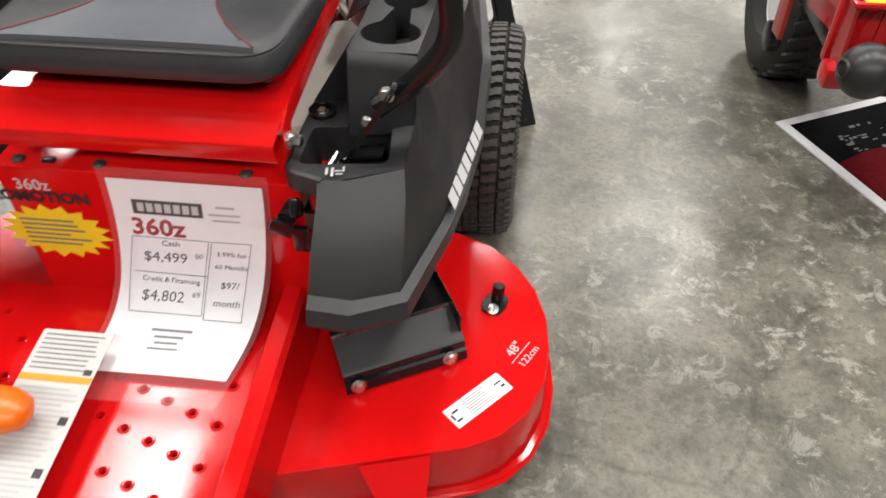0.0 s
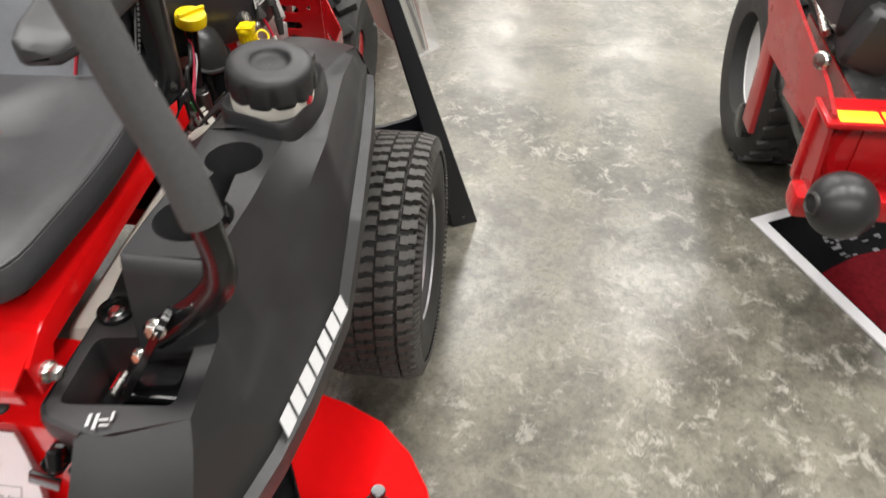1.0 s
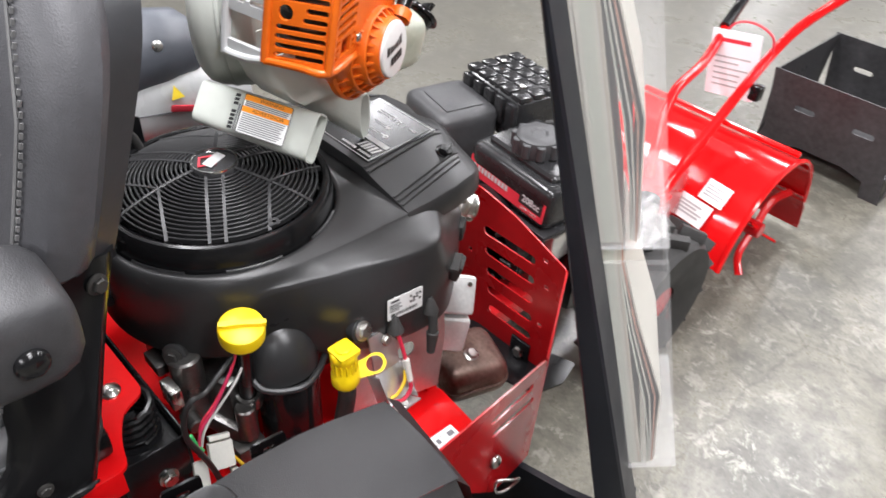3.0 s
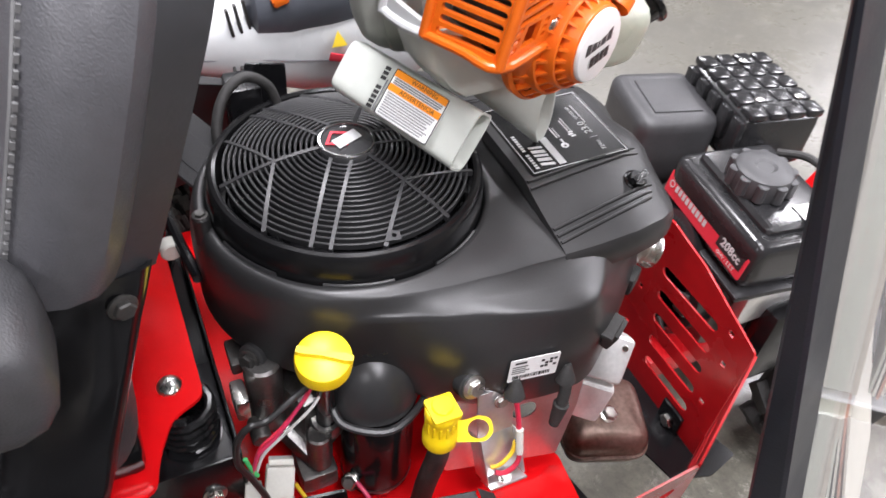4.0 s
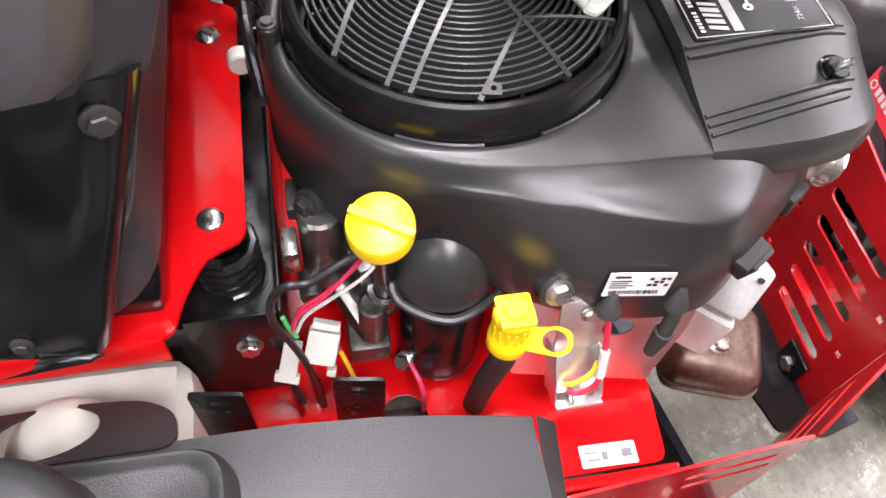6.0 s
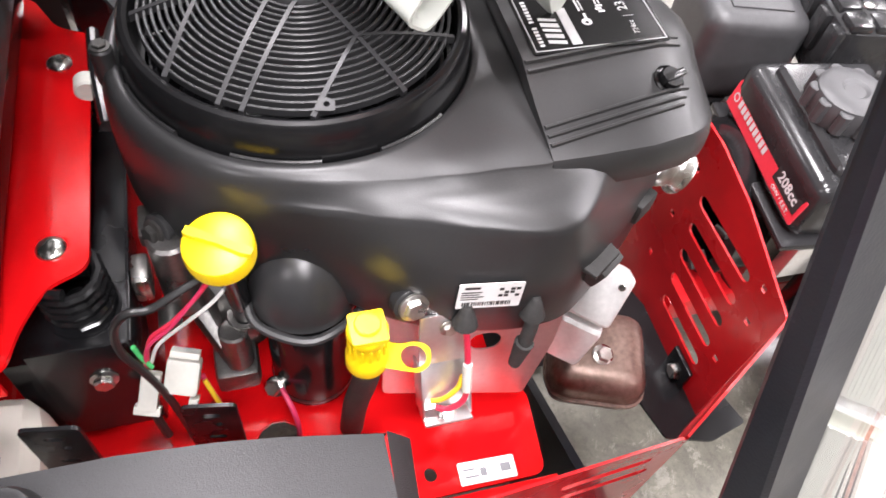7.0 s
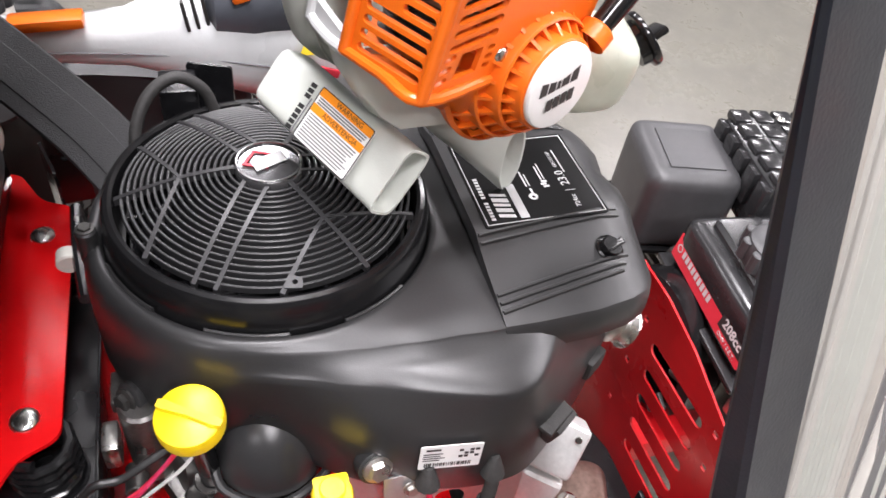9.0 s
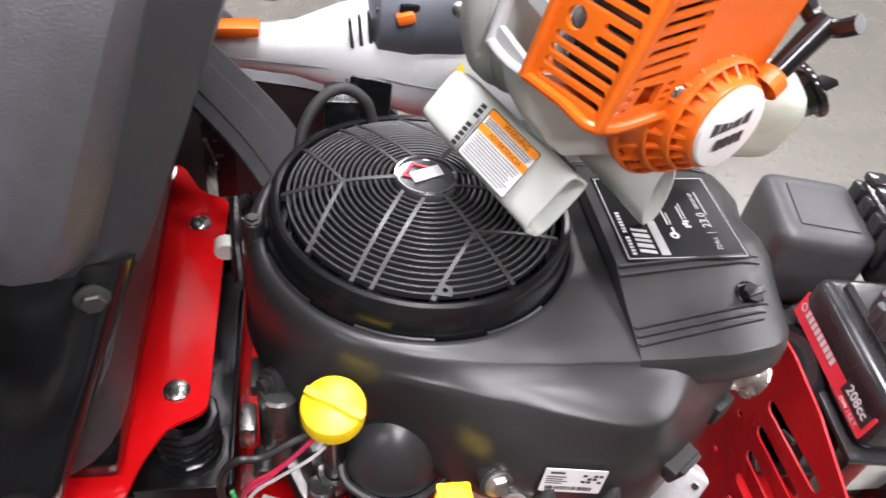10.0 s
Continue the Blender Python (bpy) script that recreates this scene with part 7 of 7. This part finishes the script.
# ---- the rear-tine tiller behind the mower ----
def wheel_lugged(parent, c, R, w, ax):
    wh = part("wheel", revolve([(.05, -w * .7), (R * .6, -w), (R * .85, -w), (R * .9, -w * .8), (R * .9, w * .8), (R * .85, w), (R * .6, w), (.05, w * .7)], c, ax, 32, close=True), RUBBER, parent, "black lugged tiller tyre")
    base = basis(ax)
    for k in range(14):
        for s in (-1, 1):
            a = 2 * math.pi * (k + (.5 if s > 0 else 0)) / 14
            m = Matrix.Translation(c) @ base @ Matrix.Rotation(a, 4, "Z")
            part("lug", box(m @ Vector((R * .95, 0, s * w * .45)), (R * .14, .024, w * 1.0), .004, m=base @ Matrix.Rotation(a, 4, "Z") @ Matrix.Rotation(s * .6, 4, "X")), RUBBER, wh)
    part("rim", revolve([(0, w * .6), (R * .45, w * .6), (R * .58, w * .95), (R * .60, w * .9)], c, ax, 28), RED_DARK, wh)


def tiller():
    e = thing("rear_tine_tiller", "red rear-tine garden tiller with a black engine", "tiller")
    # Fuel tank with its band and cap; it faces the mower a little askew.
    T = Matrix.Translation((.024, .617, .598)) @ Matrix.Rotation(radians(-7), 4, "Z")
    b = bmesh.new()
    box((0, 0, 0), (.215, .165, .085), .022, m=None, bm=b, seg=4)
    box((0, .004, .040), (.175, .125, .030), .014, bm=b, seg=3)
    bmesh.ops.transform(b, matrix=T, verts=b.verts)
    tank = part("fuel_tank", b, TANK_SATIN, e, "glossy black fuel tank with a red name band")
    b = box((0, 0, -.044), (.235, .185, .010), .004)
    bmesh.ops.transform(b, matrix=T, verts=b.verts)
    part("tank_flange", b, TANK_SATIN, tank)
    m = T @ frame3((.0, -.0832, -.004), (1, 0, 0), (0, .12, 1))
    band = part("name_band", sheet(rounded([(-.100, -.019), (.100, -.019), (.100, .019), (-.100, .019)], .003), t=.0015, m=m), INK_RED, tank, "red name band with white print")
    up = m @ Matrix.Translation((0, 0, .0003))
    part("band_ring", sheet(ring_pts(-.088, 0, .006, 14), [ring_pts(-.088, 0, .0042, 14)], .0003, up @ Matrix.Translation((0, 0, .0003))), WHITE_INK, band)
    part("band_bars", bars([(-.074 + .0095 * k, 0, .0068, .011) for k in range(9)], up), WHITE_INK, band)
    part("band_patch", bars([(.066, .004, .058, .022)], up), INK, band)
    words("band_words", "208cc", .0185, up @ Matrix.Translation((.066, .005, .0004)), WHITE_INK, band, .0004)
    words("band_words", "OHV / S.E.T.", .0085, up @ Matrix.Translation((.066, -.013, .0004)), WHITE_INK, band)
    cap = part("fuel_cap", revolve([(0, .034), (.012, .034), (.016, .037), (.034, .037), (.040, .033), (.042, .026), (.042, .008), (.040, 0)], T @ Vector((.0, -.018, .053)), (0, 0, 1), 32), GREY_PLASTIC, tank, "black scalloped fuel cap")
    for k in range(10):
        a = 2 * math.pi * k / 10
        part("cap_scallop", rod(T @ Vector((.041 * math.cos(a), -.018 + .041 * math.sin(a), .057)), T @ Vector((.041 * math.cos(a), -.018 + .041 * math.sin(a), .084)), .008, 10), GREY_PLASTIC, cap)
    b = box((.075, .02, .0565), (.045, .035, .0012), .0003)
    bmesh.ops.transform(b, matrix=T, verts=b.verts)
    part("tank_label", b, LABEL_WHITE, tank)
    b = box((.07, .075, .058), (.05, .022, .012), .003)
    bmesh.ops.transform(b, matrix=T, verts=b.verts)
    part("yellow_tab", b, YELLOW, tank)
    part("fuel_line", tube([T @ Vector(p) for p in ((-.06, .06, .055), (-.02, .085, .068), (.05, .085, .066), (.09, .05, .058))], .006, 10), RUBBER, tank)
    # Air cleaner and finned muffler guard.
    b = box((-.210, .612, .586), (.150, .138, .138), .026, m=Matrix.Rotation(radians(-14), 4, "Z"), seg=4)
    ac = part("air_cleaner", b, GREY_PLASTIC, e, "matte dark grey air cleaner box")
    part("air_cleaner_lid", box((-.205, .612, .6552), (.092, .082, .004), .0018, m=Matrix.Rotation(radians(-14), 4, "Z")), GREY_PLASTIC, ac)
    part("air_cleaner_lip", box((-.208, .612, .520), (.160, .148, .008), .003, m=Matrix.Rotation(radians(-14), 4, "Z")), BLACK, ac)
    R2 = Matrix.Translation((-.150, .738, .635)) @ Matrix.Diagonal((1.2, 1.2, 1.1, 1)) @ Matrix.Rotation(radians(-10), 4, "Z")
    b = box((0, 0, 0), (.150, .115, .095), .02, seg=3)
    bmesh.ops.transform(b, matrix=R2, verts=b.verts)
    mg = part("muffler_guard", b, TANK_SATIN, e, "black slotted muffler guard")
    for i in range(5):
        for j in range(4):
            part("guard_fin", box(R2 @ Vector((-.060 + .030 * i, -.042 + .028 * j, .044)), (.026, .024, .012), .004, m=R2.to_3x3().to_4x4()), TANK_SATIN, mg)
    for i in range(5):
        part("guard_fin", box(R2 @ Vector((-.060 + .030 * i, -.058, .012)), (.022, .012, .050), .005, m=R2.to_3x3().to_4x4()), TANK_SATIN, mg)
    for x, y in ((-.045, .0), (.045, .028), (.045, -.03)):
        part("guard_screw", dome_bolt(R2 @ Vector((x, y, .055)), (0, 0, 1), .007, .004), ZINC, mg)
    # Engine, recoil housing and frame.
    b = bmesh.new()
    box((-.02, .66, .46), (.20, .20, .20), .02, bm=b)
    en = part("engine", b, ALU, e, "cast aluminium tiller engine")
    for k in range(6):
        part("cooling_fin", box((-.10, .66, .42 + .018 * k), (.16, .17, .006), .002), ALU, en)
    rc = part("recoil_housing", revolve([(0, .0), (.09, 0), (.105, .01), (.105, .05), (.09, .06)], (-.02, .560, .470), (0, -1, 0), 40), BLACK, e, "round black slotted recoil housing")
    for k in range(18):
        a = 2 * math.pi * k / 18
        part("recoil_slot", box((-.02 + .085 * math.cos(a), .5575 - .06, .470 + .085 * math.sin(a)), (.024, .006, .008), .002, m=Matrix.Rotation(-a, 4, "Y")), IRON, rc)
    part("engine_side_plate", box((.115, .60, .505), (.02, .10, .06), .004), ALU_BRIGHT, e)
    part("frame", box((.0, .78, .34), (.16, .62, .05), .01), RED_DARK, e, "red steel tiller frame")
    part("gear_case", box((.0, 1.05, .30), (.12, .30, .16), .03), RED_DARK, e)
    part("side_cover", box((.13, .74, .42), (.05, .28, .16), .02), BLACK, e)
    wheel_lugged(e, (.155, .93, .19), .19, .06, (1, 0, 0))
    wheel_lugged(e, (-.17, .93, .19), .19, .06, (-1, 0, 0))
    # Tine hood.
    rows = []
    for i in range(13):
        a = radians(15 + 150 * i / 12)
        y, z = 1.40 - .235 * math.cos(a) * 1.05, .085 + .30 * math.sin(a) ** .9
        rows.append([(x, y, z) for x in (-.27, -.20, 0, .14, .205, .212)])
    hd = part("tine_hood", thicken(loft(rows), .004), RED, e, "glossy red tine hood")
    rows2 = [[(.212, 1.40 - .235 * math.cos(radians(15 + 150 * i / 12)) * 1.05, .085 + .30 * math.sin(radians(15 + 150 * i / 12)) ** .9) for i in range(13)]]
    part("hood_rim", tube(rows2[0], .007, 8), RED, hd)
    part("rear_flap", thicken(loft([[(-.27, 1.62, .20), (.212, 1.62, .20)], [(-.27, 1.68, .13), (.212, 1.68, .13)], [(-.27, 1.70, .05), (.212, 1.70, .05)]]), .003), RED_DARK, hd)
    part("hood_ridge", tube([(-.26, 1.46, .392), (0, 1.46, .392), (.205, 1.46, .392)], .008, 8), RED, hd)
    for c, s, r in (((.12, 1.235, .325), (.07, .055), .9), ((.085, 1.20, .275), (.10, .06), .9)):
        m = frame3(c, (1, -.15, 0), (0, .62, .78))
        lb = part("hood_label", sheet([(-s[0] / 2, -s[1] / 2), (s[0] / 2, -s[1] / 2), (s[0] / 2, s[1] / 2), (-s[0] / 2, s[1] / 2)], (), .001, m @ Matrix.Translation((0, 0, .008))), LABEL_WHITE, hd)
        part("label_print", text_block(s[0] * .8, s[1] * .6, 4, 40, m @ Matrix.Translation((0, 0, .0085))), INK_FAINT, lb)
    for k in range(6):
        x = -.18 + .072 * k
        for q in range(4):
            a = math.pi / 2 * q + .5 * k
            y, z = 1.42 + .13 * math.cos(a), .165 + .13 * math.sin(a)
            part("tine", tube([(x, 1.42, .165), (x, 1.42 + .08 * math.cos(a), .165 + .08 * math.sin(a)), (x + (.03 if k % 2 else -.03), y, z)], .010, 8, flat=.5), RED, e, "curved red steel tine")
    part("tine_shaft", rod((-.22, 1.42, .165), (.20, 1.42, .165), .022, 16), RED_DARK, e)
    # Handlebars with a sheet taped on.
    part("handlebar", tube([(.055, 1.06, .34), (.047, 1.15, .395), (.040, 1.35, .516), (.036, 1.50, .590), (.045, 1.60, .640), (.075, 1.72, .690), (.11, 1.84, .735)], .0125, 14), RED, e, "red tubular handlebar")
    part("handlebar", tube([(.010, 1.08, .36), (-.035, 1.16, .46), (-.068, 1.25, .525), (-.082, 1.40, .562), (-.125, 1.60, .655), (-.150, 1.72, .712), (-.17, 1.84, .765)], .0125, 14), RED, e, "red tubular handlebar")
    part("handle_clamp", box((.060, 1.42, .520), (.030, .030, .040), .008), BLACK, e)
    part("cable_sleeve", tube([(-.105, 1.50, .615), (-.112, 1.56, .648), (-.122, 1.62, .680)], .0145, 10), BLACK, e)


tiller()


def tag_sheet():
    e = thing("price_card", "white printed price card tied to the tiller handlebar", "price tag")
    m = frame3((-.041, 1.470, .541), (1, .0, .155), (.07, 0, 1))
    c = part("card", sheet(rounded([(-.067, -.086), (.067, -.086), (.067, .086), (-.067, .086)], .004), (), .0015, m), PAPER, e, "white card")
    part("card_title", bars([(.0, .060, .08, .010)], m), INK_RED, c)
    part("card_print", text_block(.10, .09, 6, 55, m @ Matrix.Translation((0, -.02, 0)), gap=.7), INK_FAINT, c)
    part("tie", tube([(-.095, 1.475, .590), (-.070, 1.48, .640), (-.020, 1.48, .655), (.030, 1.48, .640), (.040, 1.49, .600)], .003, 8), INK_RED, e)


tag_sheet()


# ---- steel fire pit ----
def fire_pit():
    e = thing("fire_pit", "dark raw steel square fire pit box on cut-out legs", "fire pit")
    y0, y1 = 2.10, 2.58
    xl, xr = -.155, .322
    outl = [(xl + .01, 0), (xl + .075, 0), (xl + .085, .055), (xl + .16, .075), (xr - .16, .075), (xr - .085, .055), (xr - .075, 0), (xr - .01, 0), (xr - .03, .10), (xr, .31), (xl, .31), (xl + .03, .10)]
    holes = [slot(xl + .14, .205, .07, .018), slot(xr - .14, .205, .07, .018)]
    part("front_plate", sheet(outl, holes, .005, frame3((0, y0, 0), (1, 0, 0), (0, 0, 1))), PIT_STEEL, e)
    part("back_plate", sheet(outl, holes, .005, frame3((0, y1, 0), (1, 0, 0), (0, 0, 1))), PIT_STEEL, e)
    so = [(y0 + .0, .31), (y1, .31), (y1 - .03, .10), (y1 - .02, 0), (y1 - .08, 0), (y1 - .09, .06), (y0 + .09, .06), (y0 + .08, 0), (y0 + .02, 0), (y0 + .03, .10)]
    for x in (xl + .012, xr - .012):
        hs = [slot(y0 + .17 + .03 * k, .215, .055, .008, math.pi / 2) for k in range(4)] if x < 0 else [slot(y0 + .17, .21, .07, .018), slot(y1 - .17, .21, .07, .018)]
        part("side_plate", sheet(so, hs, .005, frame3((x, 0, 0), (0, 1, 0), (0, 0, 1))), PIT_STEEL, e)
    part("ash_tray", box(((xl + xr) / 2, (y0 + y1) / 2, .085), (xr - xl - .05, y1 - y0 - .02, .004)), PIT_STEEL, e)


fire_pit()


def far_machine():
    """The low red machine behind the fire pit."""
    e = thing("walk_behind_mower", "red walk-behind mower, far behind the fire pit", "lawn mower")
    b = bmesh.new()
    box((.62, 3.12, .28), (.56, .46, .16), .05, bm=b, seg=3)
    part("deck", b, RED, e)
    part("engine", box((.62, 3.12, .42), (.24, .24, .14), .04, seg=3), RED_DARK, e)
    for x in (.38, .88):
        for y in (2.90, 3.32):
            part("wheel", revolve([(0, -.03), (.10, -.03), (.12, -.02), (.12, .02), (.10, .03), (0, .03)], (x, y, .12), (1, 0, 0), 28), RUBBER, e)
    part("side_chute", box((.36, 2.86, .19), (.14, .12, .16), .03), RED, e)


far_machine()


# ---- the second mower across the aisle ----
def second_mower():
    e = thing("second_riding_mower", "red riding mower with a white-rimmed wheel across the aisle", "riding mower")
    c = (1.415, .79, .262)
    ax = (-1, 0, 0)
    t = part("tyre", revolve([(.14, -.10), (.19, -.11), (.235, -.10), (.258, -.075), (.262, 0), (.258, .075), (.235, .10), (.19, .11), (.14, .10)], c, ax, 56, close=True), RUBBER, e, "black tyre with a white rim")
    part("rim", revolve([(.145, .05), (.150, .074), (.155, .078), (.150, .070), (.138, .055), (.06, .050), (0, .052)], c, ax, 48), WHITE_RIM, t, "white painted wheel disc")
    b = bmesh.new()
    for k in range(30):
        for s in (-1, 1):
            a = 2 * math.pi * (k + .25 * s) / 30
            m = Matrix.Translation(c) @ basis(ax) @ Matrix.Rotation(a, 4, "Z")
            box(m @ Vector((.262, 0, s * .045)), (.014, .030, .075), .003, m=basis(ax) @ Matrix.Rotation(a, 4, "Z") @ Matrix.Rotation(s * .4, 4, "X"), bm=b)
    part("tread", b, RUBBER, t)
    part("hub", revolve([(.045, .08), (.045, .105), (.03, .112), (0, .112)], (c[0] - .02, .60, .20), ax, 24), BLACK, e)
    # Side frame: two posts and a slanted brace.
    part("rear_post", box((1.262, .455, .43), (.014, .075, .30), .004, m=Matrix.Rotation(-.08, 4, "X")), RED_OLD, e)
    m = frame3((1.252, 0, 0), (0, 1, 0), (0, 0, 1))
    part("side_brace", sheet([(.41, .50), (.52, .58), (.50, .66), (.06, .62), (-.01, .60), (-.035, .44), (.02, .44), (.055, .53)], (), .008, m), RED_OLD, e, "dull red side brace")
    part("inner_panel", sheet([(.03, .42), (.47, .36), (.47, .56), (.03, .56)], (), .004, frame3((1.33, 0, 0), (0, 1, 0), (0, 0, 1))), RED_DARK, e)
    # Front panel and crossbar with yellow labels.
    fp = part("front_panel", box((1.50, .050, .50), (.53, .03, .16), .012), RED_DARK, e, "red front panel with yellow labels")
    part("front_ledge", box((1.50, .02, .585), (.53, .09, .012), .005), RED_DARK, fp)
    for k in range(4):
        part("yellow_label", box((1.292 + .076 * k, .0, .592), (.070, .036, .001), .0003), YELLOW_LABEL, fp)
    part("recess", revolve([(.075, .0), (.09, .006), (.10, .002), (.10, 0)], (1.37, .034, .50), (0, -1, 0), 32), RED_DARK, fp)
    part("front_bar", box((1.50, -.02, .425), (.56, .06, .05), .012), RED_DARK, e)
    # Black ball on its stem.
    ball = part("ball_cover", revolve([(0, -.058)] + [(.058 * math.cos(radians(a)), .058 * math.sin(radians(a))) for a in range(-80, 81, 10)] + [(0, .058)], (1.268, -.115, .488), (0, 0, 1), 40), GRILLE, e, "black rubber ball cover")
    part("ball_socket", revolve([(.020, -.006), (.020, .002), (.017, .004), (.014, -.004), (0, -.006)], (1.2135, -.127, .497), (-1, -.2, .15), 20), IRON, ball)
    part("ball_stem", rod((1.268, -.110, .45), (1.30, -.03, .43), .016, 14), IRON, e)
    # Grey fender, lever boot and seat edge above.
    b = bmesh.new()
    box((1.40, .42, .70), (.26, .52, .12), .04, bm=b, seg=3)
    box((1.34, .17, .66), (.10, .10, .12), .03, m=Matrix.Rotation(.3, 4, "Y"), bm=b, seg=3)
    part("fender", b, FENDER, e, "dark grey plastic fender")
    part("seat_front", box((1.62, .30, .68), (.28, .44, .13), .05, seg=3), VINYL, e, "black seat cushion")
    part("round_bolt", revolve([(0, 0), (.014, 0), (.016, .003), (.016, .011), (.013, .015), (0, .016)], (1.245, .105, .640), (-.8, -.5, .2), 24), ZINC, e, "bright round bolt")
    part("linkage", rod((1.27, .20, .645), (1.29, .40, .66), .009, 10), ZINC, e)
    part("linkage", rod((1.29, .17, .625), (1.30, .44, .625), .012, 10), IRON, e)
    part("under_frame", box((1.48, .35, .36), (.30, .60, .06), .01), BLACK_STEEL, e)
    part("front_caster", revolve([(0, -.03), (.07, -.03), (.10, -.02), (.10, .02), (.07, .03), (0, .03)], (1.75, -.10, .10), (1, 0, 0), 28), RUBBER, e)
    part("far_tyre", revolve([(0, -.09), (.20, -.10), (.262, -.06), (.262, .06), (.20, .10), (0, .09)], (2.05, .79, .262), (1, 0, 0), 40), RUBBER, e)
    part("far_frame", box((1.78, .40, .50), (.04, .80, .14), .01), RED_DARK, e)


second_mower()


# ---- printed board on the floor ----
def floor_board():
    e = thing("printed_board", "dark printed photo board with white border lying on the floor", "sign")
    a = math.atan2(.084, .167)
    m = Matrix.Translation((1.337, .428, .006)) @ Matrix.Rotation(a, 4, "Z")
    W, H = .62, .80
    pan = part("board", sheet([(0, 0), (W, 0), (W, -H), (0, -H)], (), .005, m), PAPER, e, "white bordered board")
    part("photo", sheet([(.030, -.030), (W - .03, -.030), (W - .03, -H + .03), (.030, -H + .03)], (), .0005, m @ Matrix.Translation((0, 0, .0008))), PHOTO_DARK, pan, "dark photo print")
    part("photo_red", sheet([(.032, -.235), (.15, -.215), (.32, -.225), (W - .032, -.20), (W - .032, -H + .032), (.032, -H + .032)], (), .0004, m @ Matrix.Translation((0, 0, .0014))), PHOTO_RED, pan, "deep red shape in the photo")
    rnd = random.Random(12)
    b = bmesh.new()
    for k in range(26):
        x, y = .12 + .2 * rnd.random(), -.10 - .12 * rnd.random()
        bars([(x, y, .006 + .02 * rnd.random(), .003 + .008 * rnd.random())], m @ Matrix.Translation((0, 0, .0020)), b)
    part("photo_glints", b, INK_GREY, pan)


floor_board()


def orange_guard():
    """The tip of an orange tool lying over the foot pan."""
    e = thing("orange_tool_handle", "orange rounded plastic tool end over the foot pan", "hand tool")
    rows = []
    for x, w, h in ((-.36, .030, .022), (-.24, .034, .026), (-.15, .038, .028), (-.10, .036, .027), (-.078, .026, .020), (-.070, .012, .010)):
        rows.append([(x - .03, -1.05 + w * math.cos(2 * math.pi * k / 20), .400 + h * math.sin(2 * math.pi * k / 20) - .25 * (x + .07) * .2) for k in range(20)])
    part("tip", loft(rows, closed=True, caps=True), ORANGE, e)
    part("shaft", rod((-.37, -1.05, .412), (-.65, -1.05, .44), .016, 14), BLACK, e)


orange_guard()
